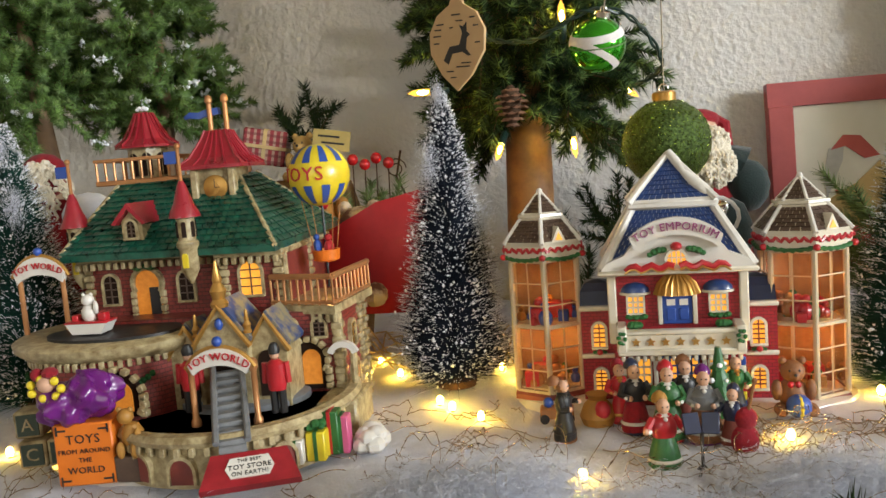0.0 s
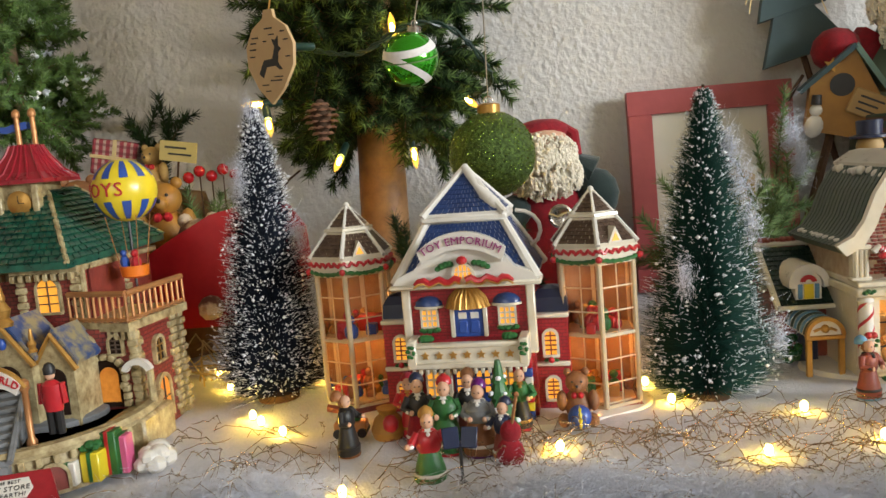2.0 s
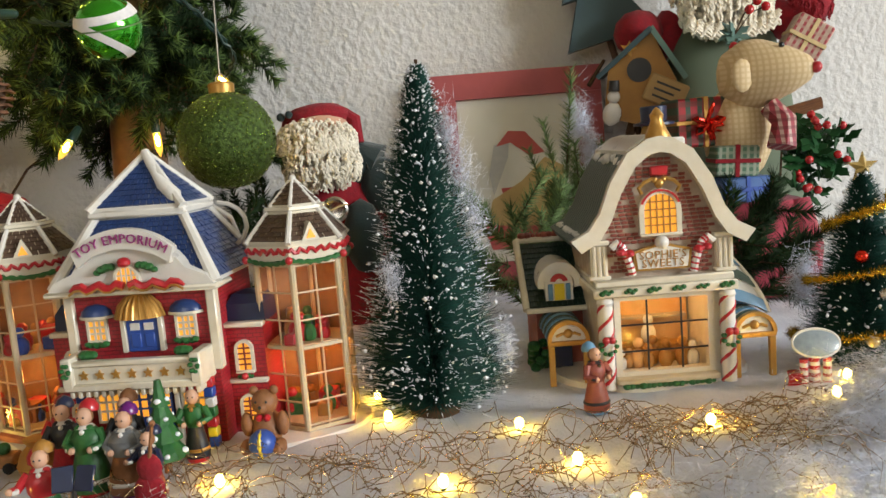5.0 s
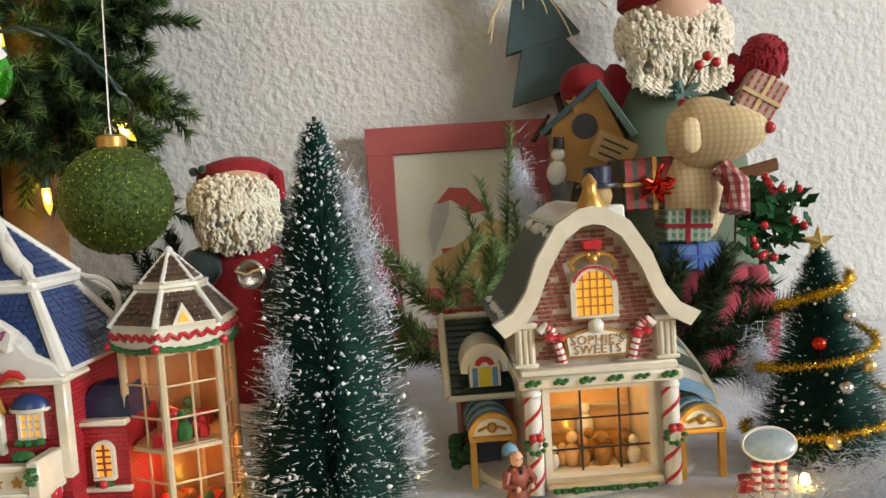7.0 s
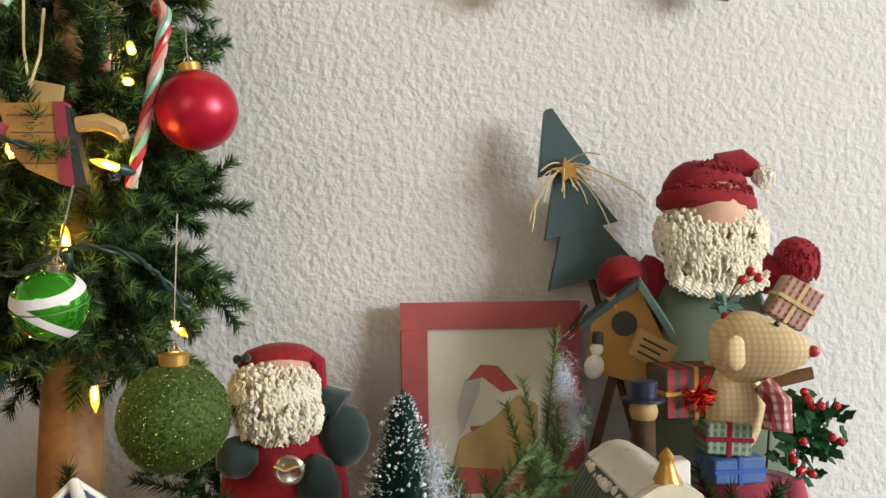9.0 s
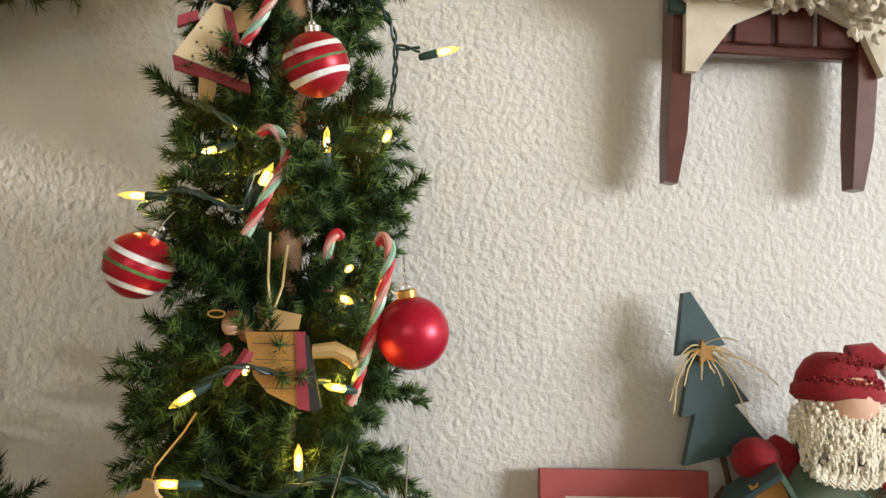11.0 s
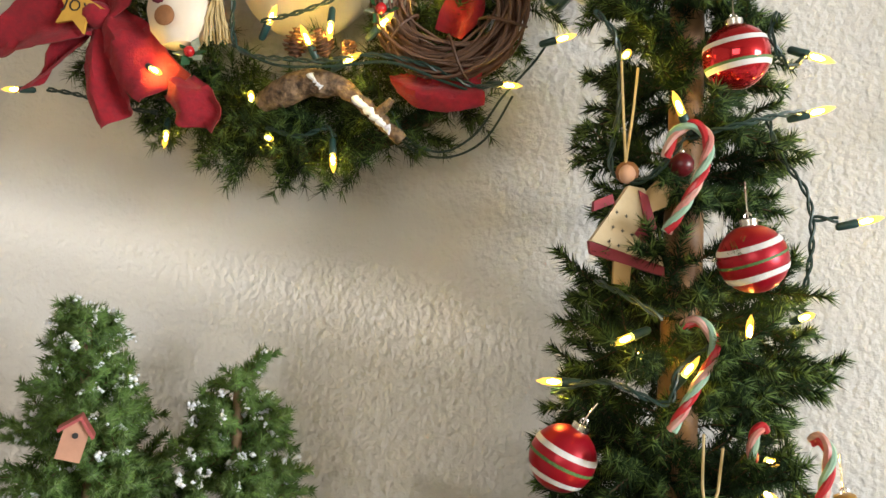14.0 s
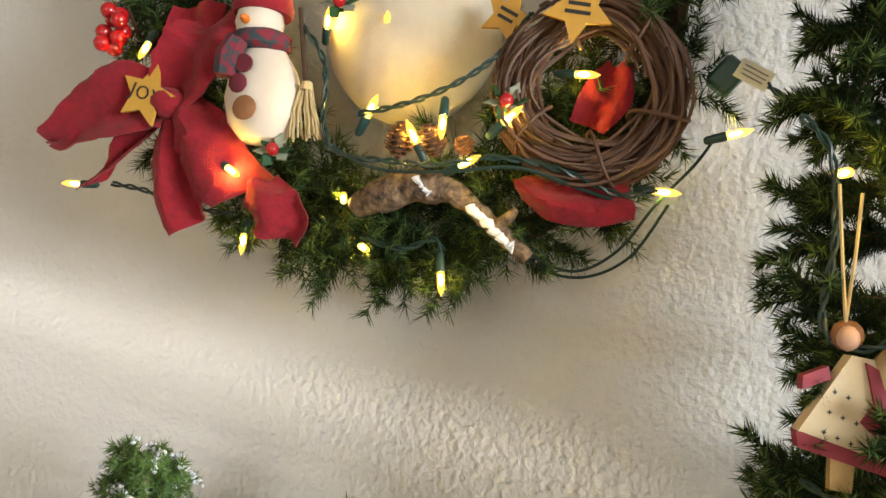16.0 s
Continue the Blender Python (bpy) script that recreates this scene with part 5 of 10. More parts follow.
        part("cane_bow", G().ball((s * 0.0235, -0.0095, 0.0945), 0.0036, 8, rz=0.0028).ball((s * 0.0295, -0.0095, 0.0955), 0.0036, 8, rz=0.0028).ball((s * 0.0265, -0.0105, 0.095), 0.0018, 7), RED, house)
    # finial chimney
    part("finial", G().lathe([(0.009, 0.168), (0.0095, 0.171), (0.006, 0.178), (0.0042, 0.183), (0.0048, 0.1865), (0.002, 0.1905), (0.0005, 0.192)], 16, Matrix.Translation((0.001, -0.001, 0))), GOLD, house)
    part("chimney", G().box(0.022, 0.036, 0.05, 0.066, 0.13, 0.17, 0.0015), WHITE_CERAMIC, house)
    # left wing: green roof with small dormer, striped porch
    part("wing_wall", G().box(-0.082, -0.046, 0.06, 0.13, 0, 0.055), BROWN_BRICK, house, smooth=False)
    lr = part("wing_roof", G().prism([(-0.088, 0.052), (-0.046, 0.052), (-0.046, 0.09), (-0.088, 0.09)], 0.1, 0.104), PORCELAIN, house)
    A, B, C, D = (-0.091, 0.044, 0.05), (-0.044, 0.044, 0.05), (-0.044, 0.095, 0.092), (-0.091, 0.095, 0.092)
    part("wing_slope", G().add([A, B, C, D, (-0.091, 0.05, 0.046), (-0.044, 0.05, 0.046), (-0.044, 0.1, 0.088), (-0.091, 0.1, 0.088)], [(0, 1, 2, 3), (4, 7, 6, 5), (0, 4, 5, 1), (1, 5, 6, 2), (2, 6, 7, 3), (3, 7, 4, 0)]), DARK_GREEN, house, smooth=False)
    part("tile_field", tiles_on(G(), A, B, C, D, 12, 12, 0.0009, 5), DARK_GREEN, lr, smooth=False, fix=False)
    part("wing_verge", G().cyl((-0.091, 0.042, 0.049), (-0.091, 0.097, 0.095), 0.0028, 0.0028, 8).cyl((-0.091, 0.097, 0.095), (-0.044, 0.097, 0.095), 0.0025, 0.0025, 8).cyl((-0.091, 0.042, 0.048), (-0.044, 0.042, 0.048), 0.0022, 0.0022, 8), PORCELAIN, house)
    part("chimney_row", lumps([(-0.086 + 0.0045 * k, 0.098, 0.0985) for k in range(9)], 0.003, 2), BROWN_BRICK, house)
    d = part("dormer", G().prism(arch_poly(-0.065, 0.054, 0.078, 0.021), 0.046, 0.08), WHITE_CERAMIC, house)
    part("dormer_snow", G().strip(arc(-0.065, 0.066, 0.0115, -10, 190, 14), arc(-0.065, 0.0675, 0.0165, -10, 190, 14), 0.043, 0.085), WHITE_CERAMIC, d)
    part("dormer_shutter", G().box(-0.0735, -0.0700, 0.0445, 0.047, 0.0545, 0.067, 0.0005).box(-0.060, -0.0565, 0.0445, 0.047, 0.0545, 0.067, 0.0005), STRIPE_BLUE, d)
    part("dormer_pane", G().box(-0.0688, -0.0612, 0.0445, 0.047, 0.0545, 0.067), YELLOW, d, smooth=False)
    part("dormer_fan", G().strip(arc(-0.065, 0.068, 0.003, 10, 170, 8), arc(-0.065, 0.068, 0.0068, 10, 170, 8), 0.0445, 0.047), RED, d)
    arched_hood(house, -0.0655, 0.012, 0.062, 0.031, 0.029, 0.0145, 7)
    arched_hood(house, 0.0640, 0.0, 0.085, 0.030, 0.029, 0.0145, 9)
    # tall striped hood roof on the right flank
    n = 9

    def slope(u, x, lift=0.0):
        a = radians(88 - 74 * u)
        x1 = 0.06 + 0.026 * u ** 1.5 - 0.004 * u ** 6
        return Vector((0.047 + (x1 - 0.047) * x, 0.09 - (0.074 + lift) * math.cos(a), 0.036 + (0.062 + lift) * math.sin(a) - 0.012 * x * x))

    def band(u0, u1, l0, l1):
        g, V = G(), []
        for l in (l0, l1):
            for i in range(5):
                for j in range(5):
                    V.append(slope(u0 + (u1 - u0) * i / 4, j / 4, l))
        F = []
        for i in range(4):
            for j in range(4):
                o = i * 5 + j
                F += [(o, o + 1, o + 6, o + 5), (o + 25, o + 30, o + 31, o + 26)]
        for k in range(4):
            F += [(k, k + 25, k + 26, k + 1), (20 + k, 21 + k, 46 + k, 45 + k), (5 * k, 5 * k + 5, 5 * k + 30, 5 * k + 25), (5 * k + 4, 5 * k + 29, 5 * k + 34, 5 * k + 9)]
        return g.add(V, F)

    hood = part("flank_roof", band(0, 1, -0.004, 0.0), WHITE_CERAMIC, house)
    for k in range(n):
        if k % 2 == 0:
            part("flank_stripe", band(k / n + 0.004, (k + 1.05) / n - 0.004, 0.0003, 0.0015), GREY_GREEN if k % 4 else STRIPE_BLUE, hood)
    part("flank_verge", G().tube([slope(k / 12, 1.0) for k in range(13)], 0.0022, 7), PORCELAIN, hood)
    part("flank_wall", G().box(0.046, 0.06, 0.03, 0.1, 0, 0.07), BROWN_BRICK, house, smooth=False)
    part("bush", lumps([(-0.088 + 0.004 * (k % 3), 0.03 + 0.004 * (k // 3), 0.008 + 0.005 * (k % 4)) for k in range(14)], 0.0045, 9), HOLLY, house)
    bulb_lamp("shop_lamp", (ox, oy + 0.022, 0.054), 0.038, (1.0, 0.56, 0.18), 0.004)
    return house


CREAM_WARM = mat("cream_backing", (0.75, 0.5, 0.24), (0.6, 0.32, 0.1), 90, 0.6)
DARK_GREEN = mat("dark_green_tiles", (0.012, 0.035, 0.022), (0.008, 0.02, 0.014), 90, 0.4, coat=0.2)
sweet_shop()


# ---- toy world ----
def shifted(g, o):
    g.v = [(x - o[0], y - o[1], z - o[2]) for x, y, z in g.v]
    return g


def toy_world():
    O = (-0.195, 0.68, 0.0)
    house = thing("toy_world_house", O, "ornate painted ceramic toy store with turrets and balcony", "village house")

    def P(name, g, material, parent=None, label="", smooth=True, fix=True):
        return part(name, shifted(g, O), material, parent or house, label, smooth, fix)

    def at(x, y, z, rz=0):
        return pose(x - O[0], y - O[1], z - O[2], 0, 0, rz)

    # snow skirt and round forecourt
    P("snow_base", G().lathe([(0.108, -0.004), (0.105, 0.001), (0.098, 0.003)], 30, Matrix.Translation((-0.185, 0.665, 0)), sx=1.12, sy=0.92), WHITE_CERAMIC)
    T = Matrix.Translation((-0.152, 0.648, 0)) @ Matrix.Scale(0.9, 4, (1, 0, 0)) @ Matrix.Scale(0.96, 4, (0, 1, 0))
    P("forecourt_wall", G().lathe([(0.094, 0.0), (0.098, 0.0), (0.096, 0.026), (0.1, 0.028), (0.094, 0.028), (0.094, 0.0)], 40, T), STONE)
    ring = P("forecourt_rim", G().lathe([(0.088, 0.0275), (0.1, 0.0275), (0.1015, 0.031), (0.099, 0.0345), (0.092, 0.035), (0.088, 0.032), (0.088, 0.0275)], 44, T), STONE)
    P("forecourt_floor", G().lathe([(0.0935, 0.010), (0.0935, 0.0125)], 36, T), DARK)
    for k in range(26):
        a = math.pi * (1.05 + 0.9 * k / 25)
        P("dentil", G().box(-0.0022, 0.0022, -0.1005, -0.096, 0.0215, 0.0275, 0.0006, T @ pose(0, 0, 0, 0, 0, math.degrees(a) + 90)), STONE, ring)
    for k in range(7):
        a = 205 + 21 * k
        m = T @ pose(0, 0, 0, 0, 0, a + 90)
        P("arch_niche", G().prism(arch_poly(0, 0.003, 0.020, 0.018), -0.0985, -0.094, m), BRICK, ring)
        P("niche_stone", G().strip(arch_line(0, 0.003, 0.020, 0.018), arch_line(0, 0.003, 0.0225, 0.0225), -0.1, -0.094, m), STONE, ring)
    # storeys
    P("lower_wall", G().box(-0.295, -0.12, 0.668, 0.80, 0, 0.09), TW_BRICKWORK, smooth=False)
    P("lower_wall", G().box(-0.12, -0.077, 0.668, 0.735, 0, 0.09), TW_BRICKWORK, smooth=False)
    for k in range(15):
        P("quoin_stone", G().box(-0.082, -0.0745, 0.728 - 0.004 * (k % 2), 0.737, 0.001 + k * 0.0058, 0.0062 + k * 0.0058, 0.0009), STONE)
        P("quoin_stone", G().box(-0.082, -0.0745, 0.666, 0.673 + 0.004 * (k % 2), 0.001 + k * 0.0058, 0.0062 + k * 0.0058, 0.0009), STONE)
    P("upper_wall", G().box(-0.289, -0.122, 0.694, 0.80, 0.088, 0.14), TW_BRICKWORK, smooth=False)
    P("upper_bay", G().box(-0.168, -0.122, 0.678, 0.70, 0.088, 0.14), TW_BRICKWORK, smooth=False)
    for x, y, z0, z1 in ((-0.077, 0.668, 0, 0.088), (-0.077, 0.745, 0, 0.088), (-0.122, 0.678, 0.09, 0.139), (-0.166, 0.678, 0.09, 0.139), (-0.289, 0.694, 0.09, 0.139), (-0.122, 0.75, 0.09, 0.139)):
        n = int((z1 - z0) / 0.0058)
        for k in range(n):
            w = 0.0052 if k % 2 else 0.0038
            P("quoin_stone", G().box(x - w, x + w * 0.7, y - 0.0026, y + w * 1.4, z0 + k * 0.0058, z0 + k * 0.0058 + 0.0052, 0.0009), STONE)
    # lower arches
    for x, y, z0, z1, w in ((-0.1015, 0.667, 0.03, 0.067, 0.026), (-0.222, 0.602, 0.034, 0.066, 0.036)):
        # solid dark plate painted as the shade within the arch
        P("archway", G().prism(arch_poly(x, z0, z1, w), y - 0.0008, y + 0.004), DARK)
        # emitting panel added for the orange glow inside the arch
        P("glowing_back", G().prism(arch_poly(x + 0.002, z0 + 0.004, z1 - 0.006, w * 0.55), y - 0.0016, y + 0.001), AMBER_DIM)
        for k in range(11):
            a = radians(-30 + 24 * k)
            P("arch_stone", G().box(-0.0026, 0.0026, -0.004, 0.002, -0.0022, 0.0022, 0.0007, Matrix.Translation((x + (w / 2 + 0.002) * math.cos(a), y, z1 - w / 2 + (w / 2 + 0.002) * math.sin(a))) @ pose(0, 0, 0, 0, 90 - math.degrees(a), 0)), STONE)
        for s in (-1, 1):
            for k in range(3):
                P("arch_stone", G().box(x + s * (w / 2 + 0.002) - 0.0026, x + s * (w / 2 + 0.002) + 0.0026, y - 0.004, y + 0.002, z0 + k * 0.0058, z0 + k * 0.0058 + 0.005, 0.0007), STONE)
    # drum under the terrace, garlands
    D = Matrix.Translation((-0.252, 0.668, 0))
    P("terrace_drum", G().lathe([(0.066, 0), (0.066, 0.072)], 36, D), TW_BRICKWORK, smooth=True)
    P("terrace", G().lathe([(0.066, 0.068), (0.07, 0.072), (0.073, 0.073), (0.079, 0.078), (0.08, 0.0825), (0.077, 0.0845), (0.02, 0.085)], 44, D, sy=0.9), STONE)
    for k in range(34):
        a = math.pi * (1.0 + 0.98 * k / 33)
        P("corbel", G().box(-0.0018, 0.0018, -0.068, -0.062, 0.0675, 0.0735, 0.0005, D @ pose(0, 0, 0, 0, 0, math.degrees(a) + 90)), STONE)
    P("rink", G().lathe([(0.052, 0.0846), (0.052, 0.0868), (0.046, 0.0872)], 36, Matrix.Translation((-0.246, 0.648, 0)), sy=0.62), BLACK, label="dark glossy rink disc")
    for k in range(5):
        a0 = 215 + 20 * k
        g = G()
        for q in range(8):
            a = radians(a0 + 20 * q / 7)
            g.ball((-0.252 + 0.0685 * math.cos(a), 0.668 + 0.0685 * math.sin(a), 0.060 - 0.005 * math.sin(math.pi * q / 7)), 0.0025, 6)
        P("garland", g, HOLLY)
    b = P("swan_boat", G().prism([(-0.269, 0.0885), (-0.246, 0.0885), (-0.241, 0.0965), (-0.274, 0.0965)], 0.63, 0.645), WHITE_CERAMIC, label="white toy boat with red trim and bear")
    P("boat_trim", G().box(-0.2745, -0.2405, 0.6292, 0.6458, 0.0963, 0.0978, 0.0005), RED, b)
    P("boat_bear", G().ball((-0.257, 0.637, 0.103), 0.0062, 10, rz=0.0078).ball((-0.257, 0.636, 0.113), 0.0048, 10).ball((-0.26, 0.636, 0.1172), 0.0016, 6).ball((-0.254, 0.636, 0.1172), 0.0016, 6).ball((-0.25, 0.634, 0.108), 0.002, 6, rz=0.005), WHITE_CERAMIC, b)
    P("boat_gift", G().box(-0.27, -0.265, 0.633, 0.64, 0.0975, 0.1025, 0.0006).box(-0.249, -0.243, 0.633, 0.64, 0.0975, 0.1035, 0.0006), RED, b)
    # upper openings
    # doorway panel emits faintly, standing in for light from within
    P("upper_doorway", G().prism(arch_poly(-0.239, 0.086, 0.1265, 0.021), 0.6925, 0.696), AMBER_DIM)
    # black block put in as the shaded part of the doorway
    P("painted_doorway_shade", G().box(-0.2375, -0.229, 0.691, 0.6935, 0.086, 0.112), BLACK, smooth=False)
    for k in range(13):
        a = radians(-24 + 19 * k)
        P("arch_stone", G().box(-0.0022, 0.0022, -0.0035, 0.002, -0.0018, 0.0018, 0.0006, Matrix.Translation((-0.239 + 0.0125 * math.cos(a), 0.693, 0.1155 + 0.0125 * math.sin(a))) @ pose(0, 0, 0, 0, 90 - math.degrees(a), 0)), STONE)
    for s in (-1, 1):
        for k in range(4):
            P("arch_stone", G().box(-0.239 + s * 0.0125 - 0.0022, -0.239 + s * 0.0125 + 0.0022, 0.6895, 0.695, 0.086 + k * 0.006, 0.0913 + k * 0.006, 0.0006), STONE)
    P("door_garland", lumps([(-0.239 + 0.0022 * k, 0.688, 0.129 + 0.001 * math.cos(k * 1.3)) for k in range(-4, 5)], 0.0026, 7), GREEN)

    def win(cx, z0, z1, w, y, pane, par=house):
        m = Matrix.Translation((-O[0], -O[1], -O[2]))
        return arched_window(par, cx, z0, z1, w, y, STONE, pane, 0.002, m, (1, 3), bar_mat=BROWN_ROOF)
    # DARK panes carry the gloom of unlit rooms in their colour
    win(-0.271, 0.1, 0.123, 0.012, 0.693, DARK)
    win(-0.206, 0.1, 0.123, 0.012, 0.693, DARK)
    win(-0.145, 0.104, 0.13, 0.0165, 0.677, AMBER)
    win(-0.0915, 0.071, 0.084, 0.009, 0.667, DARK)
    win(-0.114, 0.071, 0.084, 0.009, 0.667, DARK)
    # cornice and green roof
    P("cornice", G().box(-0.296, -0.116, 0.686, 0.804, 0.134, 0.139, 0.001).box(-0.172, -0.116, 0.671, 0.69, 0.134, 0.139, 0.001), STONE)
    for k in range(27):
        x = -0.293 + 0.0066 * k
        y = 0.684 if x < -0.172 else 0.669
        P("dentil", G().box(x - 0.0018, x + 0.0018, y - 0.001, y + 0.004, 0.129, 0.1345, 0.0005), STONE)
    lo = [(-0.299, 0.672, 0.143), (-0.118, 0.662, 0.143), (-0.108, 0.805, 0.148), (-0.299, 0.805, 0.143)]
    hi = [(-0.276, 0.738, 0.198), (-0.17, 0.735, 0.198), (-0.17, 0.775, 0.198), (-0.276, 0.775, 0.198)]
    P("eave", G().add([(x, y, z - 0.005) for x, y, z in lo] + lo, [(0, 1, 5, 4), (1, 2, 6, 5), (2, 3, 7, 6), (3, 0, 4, 7), (3, 2, 1, 0)]), GREEN_ROOF, smooth=False)
    roof = P("roof", G().add(lo + hi, [(0, 1, 5, 4), (1, 2, 6, 5), (2, 3, 7, 6), (3, 0, 4, 7), (4, 5, 6, 7)]), GREEN_ROOF, smooth=False)
    for k in range(4):
        t = P("tile_field", tiles_on(G(), lo[k], lo[(k + 1) % 4], hi[(k + 1) % 4], hi[k], 13, (27, 18, 27, 18)[k], 0.0013, k), GREEN_ROOF, roof, smooth=False, fix=False)
        tagged(t, kind="stuff")
        P("hip_ridge", G().cyl(lo[k], hi[k], 0.0022, 0.0022, 8), STONE, roof)
    P("roof_ridge", G().cyl(hi[0], hi[1], 0.0022, 0.0022, 8), STONE, roof)
    # gallery with turret
    gal = P("gallery_floor", G().box(-0.298, -0.222, 0.733, 0.785, 0.1955, 0.2, 0.0008), ORANGE_GOLD)
    for y in (0.735, 0.783):
        P("gallery_rail", G().box(-0.2985, -0.2215, y - 0.0018, y + 0.0018, 0.2155, 0.2185, 0.0006), ORANGE_GOLD, gal)
        for k in range(10):
            x = -0.2965 + 0.0082 * k
            P("gallery_baluster", G().cyl((x, y, 0.2), (x, y, 0.216), 0.0011, 0.0011, 6), ORANGE_GOLD, gal)
    for x in (-0.297, -0.223):
        P("gallery_rail", G().box(x - 0.0015, x + 0.0015, 0.735, 0.783, 0.2155, 0.2185, 0.0006), ORANGE_GOLD, gal)
    c = Matrix.Translation((-0.262, 0.762, 0))
    tur = P("turret", G().lathe([(0.017, 0.198), (0.017, 0.226), (0.02, 0.2275)], 8, c, turn=0.5), STONE)
    for a in (-22, 22, 68):
        # openings are dark plates, their inner shade painted on
        P("turret_opening", G().prism(arch_poly(0, 0.202, 0.222, 0.008), -0.0168, -0.015, c @ pose(0, 0, 0, 0, 0, a)), DARK, tur)
    P("turret_roof", G().lathe([(0.0275, 0.2265), (0.0268, 0.2285), (0.0195, 0.234), (0.012, 0.247), (0.0075, 0.2565), (0.002, 0.258)], 8, c, turn=0.5), TW_RED, smooth=False)
    for k in range(16):
        a = 2 * math.pi * k / 16
        P("roof_seam", G().tube([(-0.262 + r * math.cos(a), 0.762 + r * math.sin(a), z) for r, z in ((0.0268, 0.229), (0.0192, 0.2345), (0.0118, 0.2475), (0.0075, 0.2568))], 0.001, 5), TW_RED)
    P("snow_tuft", lumps([(-0.262 + 0.002 * k, 0.76, 0.26 + 0.001 * (k % 2)) for k in range(-2, 3)], 0.0022, 3), FLOCK)
    # clock tower
    ct = P("clock_tower", G().box(-0.199, -0.167, 0.715, 0.752, 0.165, 0.205, 0.0015), STONE)
    for x in (-0.199, -0.167):
        P("tower_buttress", G().box(x - 0.003, x + 0.003, 0.711, 0.719, 0.163, 0.204, 0.001), STONE, ct)
    P("tower_shelf", G().box(-0.197, -0.169, 0.709, 0.716, 0.165, 0.1725, 0.001), STONE, ct)
    P("clock_rim", G().lathe([(0.0098, 0), (0.0102, 0.002), (0.0088, 0.003)], 22, Matrix.Translation((-0.1815, 0.7145, 0.188)) @ pose(0, 0, 0, 90, 0, 0)), GOLD, ct)
    P("clock_face", G().lathe([(0.0088, 0), (0.0088, 0.0022)], 22, Matrix.Translation((-0.1815, 0.7145, 0.188)) @ pose(0, 0, 0, 90, 0, 0)), OCHRE, ct, "ochre clock face with moon")
    P("clock_moon", G().strip(arc(-0.1835, 0.188, 0.0035, -80, 80, 8), arc(-0.1835, 0.188, 0.006, -90, 90, 8), 0.7112, 0.7125), GOLD, ct)
    P("clock_pointer", G().box(-0.1817, -0.1812, 0.711, 0.7122, 0.188, 0.1945).box(-0.1815, -0.177, 0.711, 0.7122, 0.1878, 0.1883), BLACK, ct, smooth=False)
    P("clock_roof", G().lathe([(0.039, 0.2035), (0.038, 0.2065), (0.028, 0.2125), (0.0165, 0.227), (0.0125, 0.2345), (0.002, 0.2355)], 4, Matrix.Translation((-0.183, 0.735, 0)), turn=0.5), TW_RED, smooth=False)
    for k in range(20):
        a = 2 * math.pi * (k + 0.5) / 20
        f = 1 / max(abs(math.cos(a)), abs(math.sin(a))) / 1.414
        P("roof_seam", G().tube([(-0.183 + r * f * math.cos(a), 0.735 + r * f * math.sin(a), z) for r, z in ((0.038, 0.2072), (0.028, 0.213), (0.0165, 0.2275), (0.0125, 0.235))], 0.0009, 5), TW_RED)
    for x in (-0.1915, -0.1775):
        P("copper_flue", G().lathe([(0.0028, 0.23), (0.0022, 0.233), (0.002, 0.258), (0.003, 0.2585), (0.0034, 0.2605), (0.0026, 0.2635), (0.001, 0.265)], 12, Matrix.Translation((x, 0.74, 0))), ORANGE_GOLD)
    P("pennant", G().tube([(-0.215, 0.743, 0.2475), (-0.209, 0.742, 0.2495), (-0.202, 0.743, 0.2485), (-0.194, 0.743, 0.2505), (-0.184, 0.743, 0.2515)], [0.0018, 0.0036, 0.0038, 0.0042, 0.004], 4), BLUE, label="blue pennant")
    # cone spires
    for cx, cy, z, s in ((-0.299, 0.698, 0.143, 1.0), (-0.187, 0.664, 0.147, 1.0)):
        m = Matrix.Translation((cx, cy, z))
        sp = P("spire_turret", G().lathe([(0.0085, 0), (0.0085, 0.002), (0.0068, 0.0035), (0.0068, 0.02), (0.009, 0.0215)], 12, m), STONE)
        for k in range(6):
            # slots are solid, with the shade inside given by dark colour
            P("spire_slot", G().prism(arch_poly(0, 0.006, 0.018, 0.0032, 6), -0.0074, -0.0055, m @ pose(0, 0, 0, 0, 0, 60 * k + 10)), DARK, sp)
        P("spire_cone", G().lathe([(0.0118, 0.021), (0.0112, 0.024), (0.0075, 0.032), (0.0035, 0.045), (0.0018, 0.0485)], 16, m), TW_RED, sp)
        P("spire_pole", G().cyl((cx, cy, z + 0.046), (cx, cy, z + 0.0735), 0.0015, 0.0013, 8).ball((cx, cy, z + 0.0745), 0.0024, 8), ORANGE_GOLD, sp)
        P("flag", G().box(cx - 0.0115, cx - 0.001, cy - 0.0006, cy + 0.0006, z + 0.0615, z + 0.071, 0.0004), BLUE, sp, "blue flag")
        P("slot_corbel", G().lathe([(0.001, -0.03), (0.0045, -0.024), (0.0068, -0.019), (0.0068, -0.004), (0.0085, -0.001), (0.0085, 0.001)], 12, m), STONE, sp)
        # yellow paint gives the slot its lit look; nothing emits here
        P("painted_lit_slot", G().prism(arch_poly(0, -0.017, -0.006, 0.0042, 6), -0.0078, -0.0062, m), YELLOW, sp)
    # dormer
    d = P("dormer", G().prism([(-0.246, 0.152), (-0.229, 0.152), (-0.229, 0.167), (-0.2375, 0.176), (-0.246, 0.167)], 0.676, 0.715), STONE, smooth=False)
